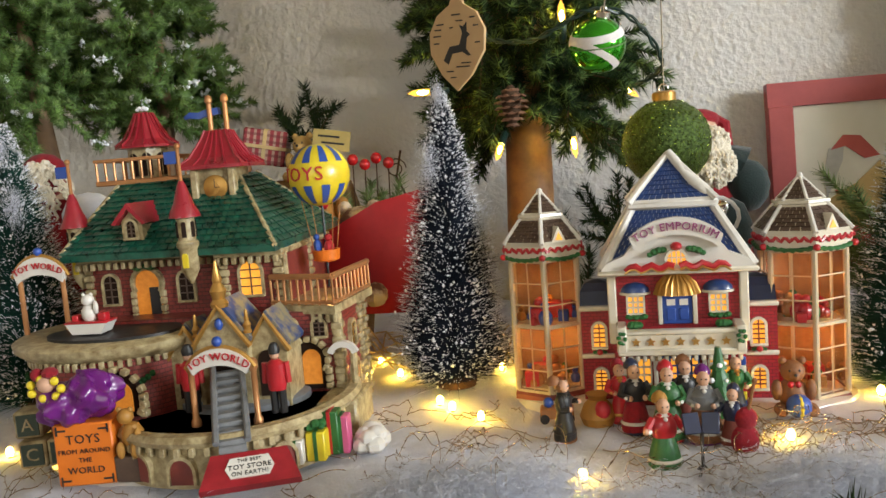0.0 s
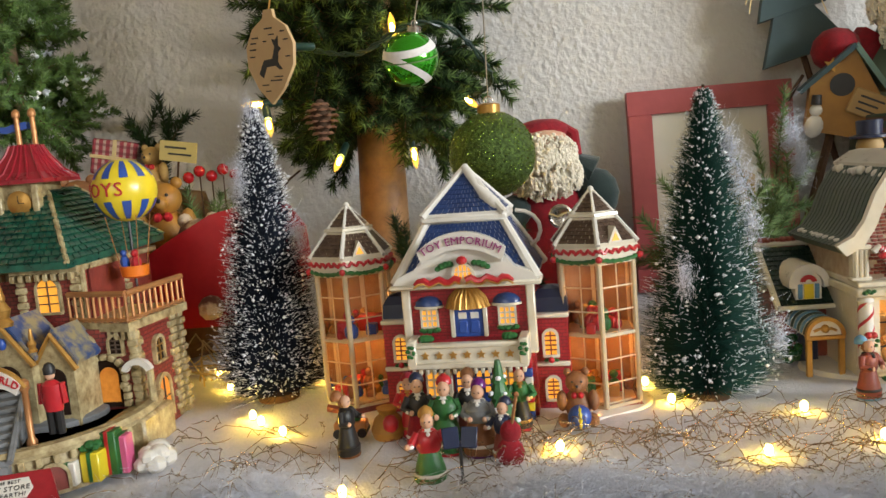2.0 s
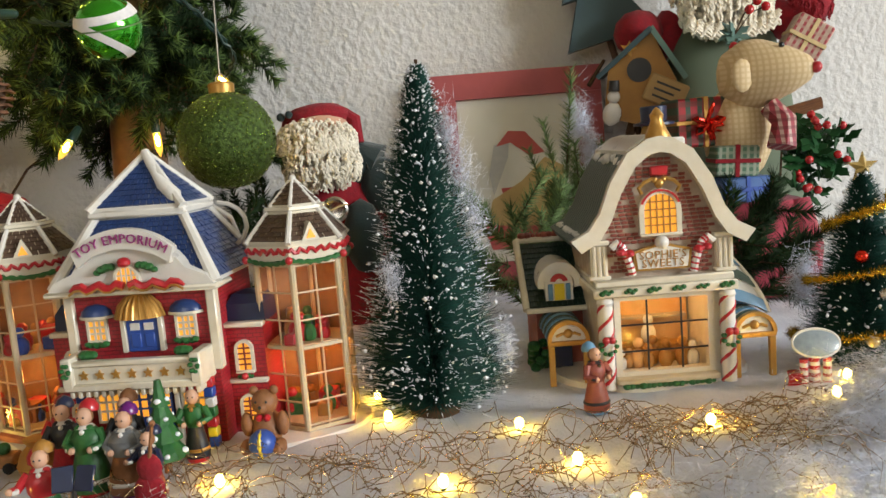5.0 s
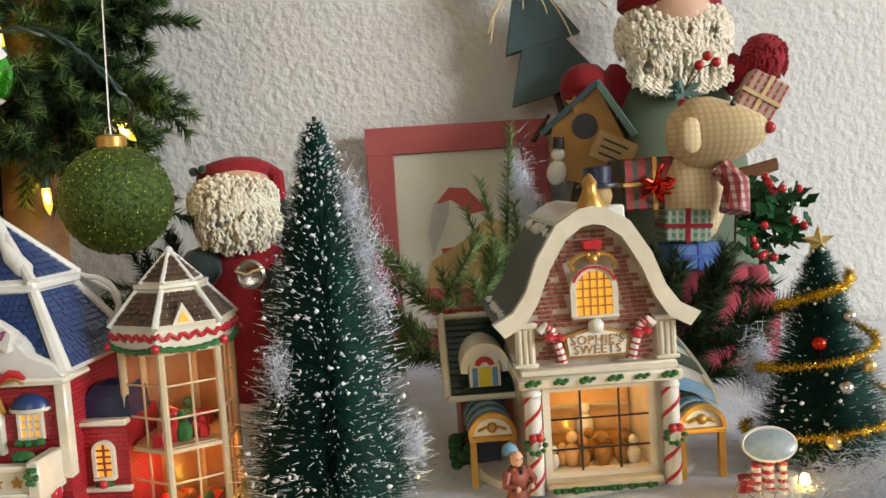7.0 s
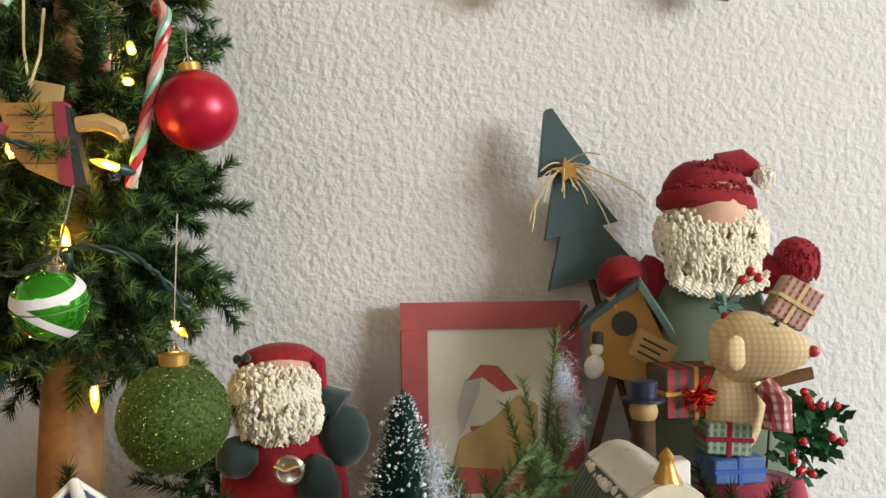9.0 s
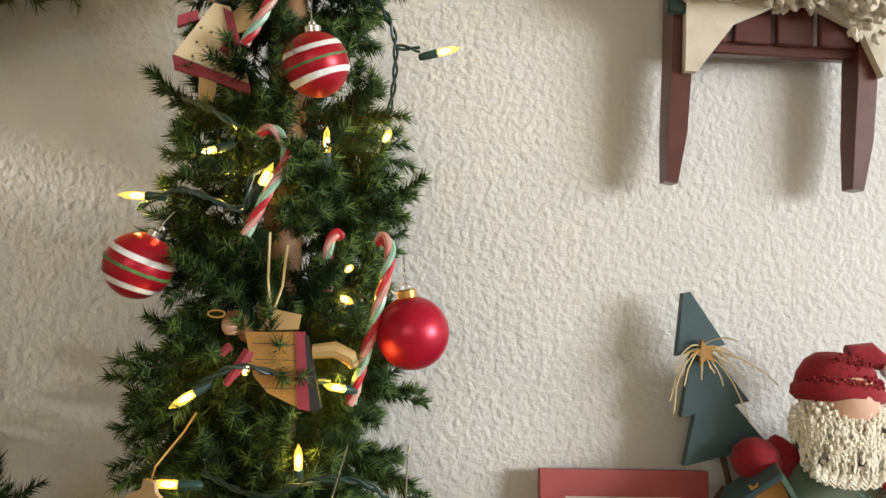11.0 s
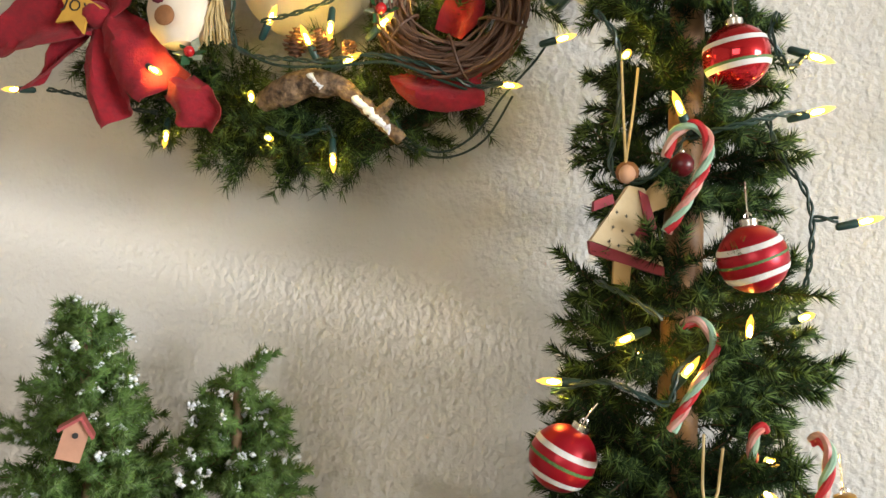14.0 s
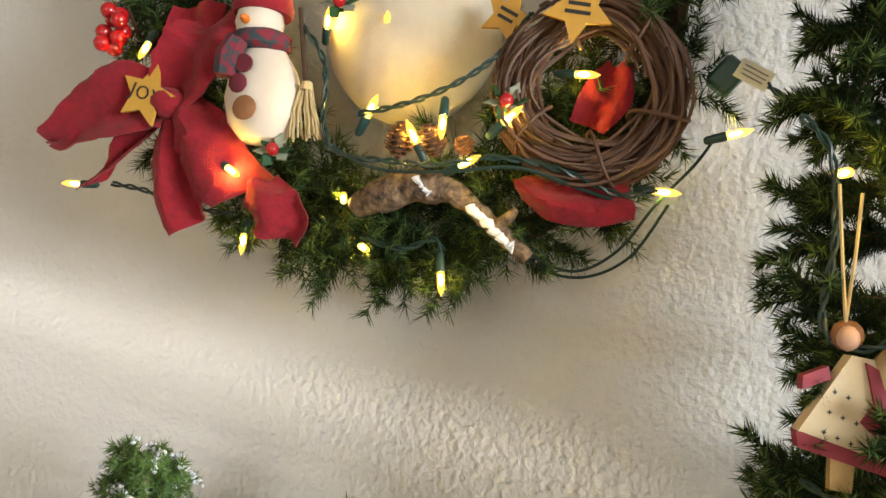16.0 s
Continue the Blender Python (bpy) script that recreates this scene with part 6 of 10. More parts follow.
    P("dormer_roof", G().strip([(-0.249, 0.1645), (-0.2375, 0.177), (-0.226, 0.1645)], [(-0.252, 0.1655), (-0.2375, 0.1815), (-0.223, 0.1655)], 0.671, 0.725), TW_RED, d, smooth=False)
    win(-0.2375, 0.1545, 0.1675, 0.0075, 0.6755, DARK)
    # portal with gables
    for cx, hw, z0, z1, y, mtl in ((-0.183, 0.014, 0.066, 0.088, 0.634, STONE), (-0.121, 0.014, 0.072, 0.094, 0.634, STONE), (-0.152, 0.019, 0.078, 0.104, 0.626, STONE)):
        gb = P("portal_gable", G().prism([(cx - hw, 0.012), (cx + hw, 0.012), (cx + hw, z0), (cx, z1), (cx - hw, z0)], y, 0.672), STONE, smooth=False)
        P("gable_coping", G().tube([(cx - hw - 0.003, y - 0.001, z0 - 0.003), (cx, y - 0.001, z1 + 0.001), (cx + hw + 0.003, y - 0.001, z0 - 0.003)], 0.0022, 6), GOLD, gb)
        P("gable_roof", G().strip([(cx - hw - 0.002, z0), (cx, z1 + 0.001), (cx + hw + 0.002, z0)], [(cx - hw - 0.003, z0 + 0.003), (cx, z1 + 0.0045), (cx + hw + 0.003, z0 + 0.003)], y + 0.002, 0.67), SLATE_BLUE, gb, smooth=False)
        # niche depth is only a dark plate coloured like shade
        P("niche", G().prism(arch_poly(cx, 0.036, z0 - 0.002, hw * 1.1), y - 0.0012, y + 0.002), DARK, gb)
    for cx, z in ((-0.152, 0.1035), (-0.172, 0.082), (-0.133, 0.084)):
        k = 1.0 if cx == -0.152 else 0.5
        P("pinnacle", G().lathe([(0.0062 * k, 0), (0.0068 * k, 0.003 * k), (0.0045 * k, 0.006 * k), (0.0062 * k, 0.012 * k), (0.003 * k, 0.018 * k), (0.0036 * k, 0.02 * k), (0.0008, 0.034 * k)], 10, Matrix.Translation((cx, 0.63, z))), GOLD)
    P("gable_rosette", G().ball((-0.152, 0.625, 0.092), 0.0032, 10, rz=0.0045), BLUE)
    P("pale_step", G().lathe([(0.05, 0.0125), (0.05, 0.0315), (0.047, 0.033)], 30, Matrix.Translation((-0.15, 0.655, 0)), sy=0.75), GREY)
    # stair
    A, B = Vector((-0.146, 0.618, 0.06)), Vector((-0.119, 0.553, 0.028))
    d2 = Vector((B.x - A.x, B.y - A.y, 0)).normalized()
    side = Vector((-d2.y, d2.x, 0))
    st = P("stair_ramp", G().add([p + s * side * 0.0085 for p in (A, B) for s in (-1, 1)] + [Vector((p.x, p.y, 0.02)) + s * side * 0.0085 for p in (A, B) for s in (-1, 1)],
                                [(0, 1, 3, 2), (4, 6, 7, 5), (0, 2, 6, 4), (1, 5, 7, 3), (0, 4, 5, 1), (2, 3, 7, 6)]), GREY, smooth=False)
    for k in range(9):
        p = A.lerp(B, (k + 0.5) / 9)
        ang = math.degrees(math.atan2(d2.x, -d2.y))
        P("step", G().box(-0.0085, 0.0085, -0.003, 0.003, -0.001, 0.0022, 0.0005, Matrix.Translation(p) @ pose(0, 0, 0, 0, 0, ang)), GREY, st)
    for s in (-1, 1):
        P("stair_cheek", G().tube([A + side * s * 0.0098 + Vector((0, 0, 0.003)), B + side * s * 0.0098 + Vector((0, 0, 0.003))], 0.0022, 6), GREY, st)
    # entrance sign on two copper posts
    for x in (-0.1585, -0.1145):
        P("sign_post", G().lathe([(0.0034, 0.03), (0.0034, 0.034), (0.0021, 0.036), (0.0021, 0.067), (0.0032, 0.069), (0.0032, 0.074), (0.001, 0.076)], 10, Matrix.Translation((x, 0.588, 0))), ORANGE_GOLD)
    sg = P("entrance_sign", G().strip(arc(-0.1365, 0.0575, 0.0225, 35, 145, 12, 0.015), arc(-0.1365, 0.0575, 0.027, 35, 145, 12, 0.0265), 0.5835, 0.5885), WHITE_CERAMIC, label="white arched sign")
    P("sign_scroll", G().tube([(x, 0.586, z) for x, z in arc(-0.1365, 0.0575, 0.0275, 28, 152, 14, 0.0272)], 0.0017, 6), GOLD, sg)
    text("TOY WORLD", 0.0072, at(-0.1365, 0.583, 0.0785), RED, sg, bend=0.035)
    P("sign_jewel", G().ball((-0.1365, 0.585, 0.0885), 0.0036, 10), BLUE, sg)
    # second sign at the terrace
    for x in (-0.327, -0.291):
        P("terrace_post", G().cyl((x, 0.66, 0.084), (x, 0.66, 0.134), 0.0021, 0.0019, 8), ORANGE_GOLD)
    s2 = P("terrace_sign", G().strip(arc(-0.309, 0.118, 0.022, 30, 150, 12, 0.0135), arc(-0.309, 0.118, 0.0255, 32, 148, 12, 0.0275), 0.6575, 0.662), WHITE_CERAMIC, label="white arched sign")
    P("sign_scroll", G().tube([(x, 0.66, z) for x, z in arc(-0.309, 0.118, 0.0262, 25, 155, 14, 0.0285)], 0.0015, 6), GOLD, s2)
    text("TOY WORLD", 0.0068, at(-0.309, 0.657, 0.1385), RED, s2, bend=0.04)
    P("sign_jewel", G().ball((-0.309, 0.66, 0.1495), 0.0034, 10), BLUE, s2)
    # balcony
    bal = P("balcony_floor", G().add([(-0.131, 0.676, 0.088), (-0.076, 0.66, 0.088), (-0.066, 0.742, 0.088), (-0.12, 0.75, 0.088), (-0.131, 0.676, 0.0945), (-0.076, 0.66, 0.0945), (-0.066, 0.742, 0.0945), (-0.12, 0.75, 0.0945)],
                                     [(3, 2, 1, 0), (4, 5, 6, 7), (0, 1, 5, 4), (1, 2, 6, 5), (2, 3, 7, 6), (3, 0, 4, 7)]), STONE, smooth=False)
    for p, q, n in (((-0.13, 0.677), (-0.077, 0.662), 9), ((-0.077, 0.662), (-0.068, 0.741), 10)):
        P("balcony_rail", G().cyl((*p, 0.1165), (*q, 0.1165), 0.0024, 0.0024, 6), ORANGE_GOLD, bal)
        P("bottom_rail", G().cyl((*p, 0.097), (*q, 0.097), 0.0016, 0.0016, 6), ORANGE_GOLD, bal)
        for k in range(n + 1):
            u = k / n
            x, y = p[0] + (q[0] - p[0]) * u, p[1] + (q[1] - p[1]) * u
            P("baluster", G().cyl((x, y, 0.095), (x, y, 0.117), 0.0012, 0.0012, 6), ORANGE_GOLD, bal)
    for k in range(9):
        x = -0.127 + 0.0063 * k
        y = 0.6765 - 0.3 * (x + 0.13)
        P("corbel", G().box(x - 0.0017, x + 0.0017, y, y + 0.008, 0.0815, 0.0885, 0.0007), STONE, bal)
    P("balcony_wall", G().box(-0.1225, -0.1205, 0.695, 0.79, 0.094, 0.14), BRICK, smooth=False)
    P("corner_column", G().cyl((-0.118, 0.68, 0.094), (-0.118, 0.68, 0.137), 0.0025, 0.0025, 8), STONE)
    P("side_sign", G().strip(arc(-0.072, 0.056, 0.008, 20, 160, 8), arc(-0.072, 0.056, 0.0125, 20, 160, 8), 0.655, 0.66), WHITE_CERAMIC)
    P("porch_column", G().cyl((-0.066, 0.664, 0.008), (-0.066, 0.664, 0.06), 0.0032, 0.0028, 8), STONE)
    P("porch_floor", G().box(-0.088, -0.058, 0.63, 0.68, 0.004, 0.03, 0.002), STONE)
    side = at(-0.077, 0.702, 0, 90)
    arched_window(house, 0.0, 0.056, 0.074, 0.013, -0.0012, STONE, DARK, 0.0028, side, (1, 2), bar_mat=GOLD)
    arched_window(house, 0.0, 0.008, 0.042, 0.019, -0.0012, STONE, AMBER_DIM, 0.0032, side, (1, 1), sill=False, bar_mat=BROWN_ROOF)
    # balloon
    bx, by, bz, br = -0.096, 0.72, 0.1915, 0.025
    bl = P("balloon", G().ball((bx, by, bz), br, 30), YELLOW, label="yellow balloon with blue panels")
    for k in range(10):
        a0 = 2 * math.pi * (k + 0.28) / 10
        for lo_, hi_ in ((24, 66), (-62, -18)):
            g = G()
            n = 6
            for i in range(n + 1):
                for j in range(4):
                    la, lo2 = radians(lo_ + (hi_ - lo_) * i / n), a0 + 2 * math.pi / 10 * 0.46 * (j / 3 - 0.5)
                    r = br * 1.012
                    g.v.append((bx + r * math.cos(la) * math.cos(lo2), by + r * math.cos(la) * math.sin(lo2), bz + r * math.sin(la)))
            for i in range(n):
                for j in range(3):
                    q = i * 4 + j
                    g.f.append((q, q + 1, q + 5, q + 4))
                    g.s.append(0)
            P("balloon_panel", g, BLUE, bl, fix=False)
    # word wrapped round the balloon
    wtxt = text("TOYS", 0.0155, Matrix(), RED, bl, extrude=0.0003)
    for v in wtxt.data.vertices:
        x, y, z = v.co
        a = math.radians(-112) + x / br
        r = br * 1.02 - y
        v.co = (bx - O[0] + r * math.cos(a), by - O[1] + r * math.sin(a), bz - O[2] + z + 0.001)
    P("balloon_pole", G().cyl((bx, by, 0.1), (bx, by, 0.168), 0.0012, 0.0012, 6), BLACK, bl)
    bs = P("balloon_basket", G().lathe([(0.007, 0.121), (0.0105, 0.1225), (0.0115, 0.131), (0.0095, 0.131), (0.007, 0.124)], 16, Matrix.Translation((bx, by, 0))), ORANGE, bl)
    for k in range(4):
        a = 0.8 + k * math.pi / 2
        P("basket_rope", G().cyl((bx + 0.0105 * math.cos(a), by + 0.0105 * math.sin(a), 0.13), (bx + 0.018 * math.cos(a), by + 0.018 * math.sin(a), 0.172), 0.0004, 0.0004, 4), ORANGE_GOLD, bl)
    P("basket_doll", G().ball((bx + 0.004, by - 0.004, 0.133), 0.0045, 8, rz=0.006).ball((bx + 0.004, by - 0.005, 0.141), 0.0032, 8), RED, bl)
    P("basket_doll", G().ball((bx - 0.006, by - 0.003, 0.133), 0.004, 8, rz=0.007).ball((bx - 0.006, by - 0.004, 0.1415), 0.0028, 8), BLUE, bl)
    # red front plaque
    m = Matrix.Translation((-0.106, 0.546, 0.0155)) @ pose(0, 0, 0, -52, 0, 20) @ Matrix.Scale(0.9, 4)
    pl = P("front_plaque", G().prism([(-0.034, -0.013), (0.034, -0.013), (0.026, 0.013), (-0.026, 0.013)], -0.003, 0.004, m), BRICK_RED, label="sloping red brick plaque")
    P("plaque_sign", G().prism([(-0.013, -0.0072), (0.013, -0.0072), (0.0165, 0.0), (0.013, 0.0082), (-0.013, 0.0082), (-0.0165, 0.0)], -0.0042, -0.0028, m), WHITE_CERAMIC, pl)
    mm = Matrix.Translation((-O[0], -O[1], -O[2])) @ m
    text("TOY STORE", 0.0052, mm @ Matrix.Translation((0, -0.0044, 0.0005)), BLACK, pl, extrude=0.0002)
    text("ON EARTH!", 0.0045, mm @ Matrix.Translation((0, -0.0044, -0.0045)), BLACK, pl, extrude=0.0002)
    text("THE BEST", 0.0036, mm @ Matrix.Translation((0, -0.0044, 0.0055)), BLACK, pl, extrude=0.0002)
    # toy box with purple sack
    bxm = Matrix.Translation((-0.226, 0.572, 0)) @ pose(0, 0, 0, 0, 0, 10)
    tb = P("toy_box", G().box(-0.019, 0.019, -0.013, 0.015, 0.002, 0.044, 0.001, bxm), ORANGE, label="orange box with black lettering")
    mm = Matrix.Translation((-O[0], -O[1], -O[2])) @ bxm
    for body, z, s in (("TOYS", 0.0335, 0.0085), ("FROM AROUND", 0.0255, 0.0044), ("THE", 0.0195, 0.0044), ("WORLD", 0.0125, 0.0062)):
        text(body, s, mm @ Matrix.Translation((0, -0.0134, z)), BLACK, tb, extrude=0.0002)
    for s in (-1, 1):
        for z in (0.006, 0.04):
            P("corner_scroll", G().box(s * 0.0135 - 0.003, s * 0.0135 + 0.003, -0.0136, -0.0128, z - 0.0006, z + 0.0006, 0, bxm).box(s * 0.0165 - 0.0005, s * 0.0165 + 0.0005, -0.0136, -0.0128, z - 0.003, z + 0.003, 0, bxm), BLACK, tb, smooth=False)
    rng = random.Random(6)
    g = G()
    nu, nv = 84, 40
    for j in range(nv + 1):
        for i in range(nu):
            a, b = 2 * math.pi * i / nu, math.pi * j / nv
            r = 1 + (0.13 * math.sin(5 * a + 3 * b) + 0.09 * math.sin(9 * a - 5 * b + 1) + 0.05 * abs(math.sin(8 * a + 7 * b)) + 0.04 * math.sin(17 * a + 4 * b + 2 * math.sin(3 * a))) * math.sin(b)
            g.v.append((-0.231 + 0.026 * r * math.sin(b) * math.cos(a), 0.572 + 0.02 * r * math.sin(b) * math.sin(a), 0.0565 - 0.0165 * r * math.cos(b) + 0.004 * math.cos(a)))
    for j in range(nv):
        for i in range(nu):
            g.f.append((j * nu + i, j * nu + (i + 1) % nu, (j + 1) * nu + (i + 1) % nu, (j + 1) * nu + i))
            g.s.append(0)
    P("sack", g, PURPLE, tb, "crumpled purple satin sack")
    g = G()
    g.ball((-0.243, 0.557, 0.072), 0.0058, 12)
    g.use(1)
    for k in range(7):
        a = 2 * math.pi * k / 7
        g.ball((-0.243 + 0.011 * math.cos(a), 0.556, 0.069 + 0.0065 * math.sin(a)), 0.003, 7)
    g.use(2).ball((-0.24, 0.558, 0.079), 0.0055, 9, rz=0.004).ball((-0.249, 0.558, 0.078), 0.0045, 9)
    P("jester", g, [SKIN, YELLOW, FELT_RED], tb)
    # jack bear on a crate, letter blocks, gift parcels
    P("crate", G().box(-0.206, -0.184, 0.562, 0.58, 0.002, 0.02, 0.001), BROWN_ROOF)
    P("crate_bear", G().ball((-0.195, 0.57, 0.031), 0.0075, 11, rz=0.0105).ball((-0.197, 0.567, 0.0455), 0.0055, 10).ball((-0.201, 0.567, 0.05), 0.002, 6).ball((-0.193, 0.567, 0.05), 0.002, 6).ball((-0.19, 0.562, 0.024), 0.003, 7, rz=0.006).ball((-0.2, 0.562, 0.024), 0.003, 7, rz=0.006).ball((-0.188, 0.564, 0.033), 0.0025, 7, rz=0.006), OCHRE)
    for x, y, z, ch in ((-0.287, 0.6, 0.002, "C"), (-0.291, 0.604, 0.0225, "A"), (-0.268, 0.605, 0.002, "")):
        m = Matrix.Translation((x, y, z)) @ pose(0, 0, 0, 0, 0, 14)
        bk = P("letter_block", G().box(-0.0095, 0.0095, -0.0095, 0.0095, 0, 0.0195, 0.0012, m), STONE)
        P("block_panel", G().box(-0.0075, 0.0075, -0.0102, -0.009, 0.002, 0.0175, 0.0004, m), GREY_GREEN, bk)
        if ch:
            text(ch, 0.013, Matrix.Translation((-O[0], -O[1], -O[2])) @ m @ Matrix.Translation((0, -0.0104, 0.0097)), STONE, bk, extrude=0.0004)
    for x, y, w, h, mt in ((-0.09, 0.588, 0.011, 0.016, WHITE_CERAMIC), (-0.077, 0.594, 0.013, 0.02, YELLOW), (-0.063, 0.606, 0.011, 0.026, MAGENTA), (-0.07, 0.605, 0.012, 0.03, GREEN)):
        gf = P("gift_parcel", G().box(x - w / 2, x + w / 2, y - w / 2, y + w / 2, 0.003, 0.003 + h, 0.0008, None), mt)
        P("gift_ribbon", G().box(x - 0.0012, x + 0.0012, y - w / 2 - 0.0005, y + w / 2 + 0.0005, 0.0035, 0.0035 + h), GREEN if mt is not GREEN else RED, gf, smooth=False)
    P("gift_bow", lumps([(-0.077 + 0.004 * (k % 3 - 1), 0.591 + 0.002 * (k // 3), 0.026 + 0.002 * (k % 2)) for k in range(7)], 0.003, 2), GREEN)
    P("snow_rock", lumps([(-0.05 + 0.004 * (k % 3), 0.608 + 0.007 * (k // 3), 0.006 + 0.005 * (k % 2)) for k in range(9)], 0.008, 4), WHITE_CERAMIC)
    # two guards
    for x, y in ((-0.1035, 0.6), (-0.169, 0.607)):
        g = G()
        g.use(0).cyl((x - 0.003, y, 0.034), (x - 0.003, y, 0.052), 0.0028, 0.003, 8).cyl((x + 0.003, y, 0.034), (x + 0.003, y, 0.052), 0.0028, 0.003, 8)
        g.use(1).lathe([(0.006, 0.05), (0.007, 0.056), (0.0068, 0.068), (0.003, 0.071)], 12, Matrix.Translation((x, y, 0)), sy=0.75)
        g.cyl((x - 0.0075, y, 0.069), (x - 0.0085, y, 0.055), 0.0022, 0.002, 7).cyl((x + 0.0075, y, 0.069), (x + 0.0085, y, 0.055), 0.0022, 0.002, 7)
        g.use(2).ball((x, y, 0.0742), 0.0034, 9)
        g.use(0).lathe([(0.0038, 0.0752), (0.004, 0.079), (0.0025, 0.0822), (0.0005, 0.083)], 10, Matrix.Translation((x, y, 0)))
        P("toy_guard", g, [BLACK, RED, SKIN])
    bulb_lamp("store_lamp", (-0.09, 0.7, 0.104), 0.006, (1.0, 0.5, 0.15), 0.003)
    return house


SLATE_BLUE = mat("slate_blue_glaze", (0.03, 0.07, 0.2), (0.3, 0.26, 0.14), 90, 0.4, coat=0.3, contrast=0.2)
MAGENTA = mat("pink_paper", (0.6, 0.12, 0.25), (0.5, 0.08, 0.2), 60, 0.4)
toy_world()


# ---- figurines and small props before the shops ----
def figurine(p, h, turn, coat, skirt, hat, label, wide=1.0, trim=None, reach=0.0, face=True):
    """A painted figurine kept as one plain mesh."""
    g = G()
    m = Matrix.Translation(p) @ pose(0, 0, 0, 0, 0, turn) @ Matrix.Scale(h, 4)
    g.use(3).lathe([(0.17 * wide, 0), (0.18 * wide, 0.03), (0.15, 0.05)], 14, m)
    g.use(1).lathe([(0.19 * wide, 0.03), (0.2 * wide, 0.1), (0.17 * wide, 0.25), (0.12 * wide, 0.45), (0.11, 0.5)], 16, m, sy=0.85)
    g.use(4).lathe([(0.19 * wide, 0.125), (0.205 * wide, 0.15), (0.185 * wide, 0.175)], 16, m, sy=0.85)
    g.use(0).lathe([(0.125 * wide, 0.44), (0.15 * wide, 0.5), (0.155 * wide, 0.62), (0.12, 0.7), (0.05, 0.74)], 16, m, sy=0.8)
    for s in (-1, 1):
        P0, P1, P2 = (s * 0.13, 0, 0.68), (s * (0.2 + 0.05 * reach), -0.06, 0.55), (s * (0.1 + 0.25 * reach), -0.17, 0.52 + 0.08 * reach)
        g.tube([m @ Vector(q) for q in (P0, P1, P2)], [0.055 * h, 0.05 * h, 0.04 * h], 8)
        g.use(2).ball(m @ Vector(P2), 0.04 * h, 7).use(0)
    g.use(4).lathe([(0.06, 0.7), (0.1, 0.72), (0.06, 0.75)], 12, m)
    g.use(2).ball(m @ Vector((0, -0.01, 0.83)), 0.085 * h, 11, rz=0.1 * h)
    g.use(5).ball(m @ Vector((0, 0.025, 0.82)), 0.088 * h, 9, rz=0.095 * h)
    for s in (-1, 1):
        g.use(6).ball(m @ Vector((s * 0.03, -0.09, 0.845)), 0.011 * h, 5)
        g.use(0).ball(m @ Vector((s * 0.055, -0.035, 0.72)), 0.05 * h, 7, rz=0.03 * h)
        g.use(4).lathe([(0.045, -0.02), (0.05, 0.0), (0.04, 0.02)], 8, m @ Matrix.Translation((s * (0.13 + 0.15 * reach), -0.14, 0.53 + 0.05 * reach)))
    g.use(4).ball(m @ Vector((0, -0.1, 0.69)), 0.03 * h, 6)
    g.use(3).lathe([(0.1, 0.86), (0.105, 0.9), (0.08, 0.96), (0.02, 1.0)], 12, m @ pose(0, 0.01, 0, -8, 0, 0))
    return tagged(part("figurine", g, [coat, skirt, SKIN, hat, trim or WHITE_CERAMIC, BEAR_FUR, BLACK]), label, "figurine", "carol singers and shoppers")


figurine((0.088, 0.628, -0.002), 0.0460, 70, BLACK, BLACK, BEAR_FUR, "painted figurine in long black coat with instrument", trim=BLACK, reach=0.4)
figurine((0.149, 0.588, -0.008), 0.0497, 10, RED, GREEN, OCHRE, "painted figurine in red jacket and green skirt", 1.1, reach=0.7)
figurine((0.157, 0.625, -0.002), 0.0534, 0, GREEN, GREEN, RED, "painted carol singer in green cloak, red hat", 1.15)
figurine((0.137, 0.64, -0.002), 0.0515, 8, BLACK, FELT_RED, BLUE_DARK, "painted figurine in dark cap and coat")
figurine((0.18, 0.622, -0.003), 0.0515, -5, GREY, BEAR_FUR, PURPLE, "painted carol singer in brown dress, purple hat", 1.25)
figurine((0.172, 0.645, -0.002), 0.0515, 0, BLACK, BROWN_BRICK, BEAR_FUR, "painted figurine in dark brown coat")
figurine((0.196, 0.612, -0.004), 0.0423, -20, BLUE_DARK, BROWN_BRICK, BLUE_DARK, "painted cello player in blue jacket", reach=0.5)
figurine((0.208, 0.656, 0.0), 0.0478, 5, GREEN, BLACK, RED, "painted doorman in green uniform and red hat", 0.8, trim=GOLD)
figurine((0.128, 0.655, 0.0), 0.0460, 5, RED, RED, FELT_RED, "painted toy soldier in red beside the column", 0.8, trim=GOLD)
figurine((0.458, 0.688, -0.001), 0.0460, 25, BROWN_BRICK, BROWN_BRICK, STRIPE_BLUE, "painted figurine in brown coat and blue cap", trim=BLACK)
cello = thing("toy_cello", (0.2, 0.598, -0.006), "miniature red-brown cello standing in the snow", "instrument")
part("cello_body", G().ball((0, 0, 0.012), 0.009, 12, rz=0.011, ry=0.004).ball((0.001, 0, 0.026), 0.007, 12, rz=0.008, ry=0.004), FELT_RED, cello)
part("cello_neck", G().cyl((0.001, -0.001, 0.026), (0.006, -0.002, 0.05), 0.0012, 0.001, 6).ball((0.0063, -0.002, 0.051), 0.0018, 6), BEAR_FUR, cello)
stand = thing("music_stand", (0.17, 0.577, -0.01), "miniature dark music stand with open song book", "music stand")
part("stand_pole", G().cyl((0, 0, 0.006), (0, 0, 0.03), 0.0011, 0.0011, 7), BLACK, stand)
for a in (0, 120, 240):
    part("stand_leg", G().cyl((0, 0, 0.009), (0.009 * math.cos(radians(a)), 0.009 * math.sin(radians(a)), 0.0), 0.001, 0.001, 6), BLACK, stand)
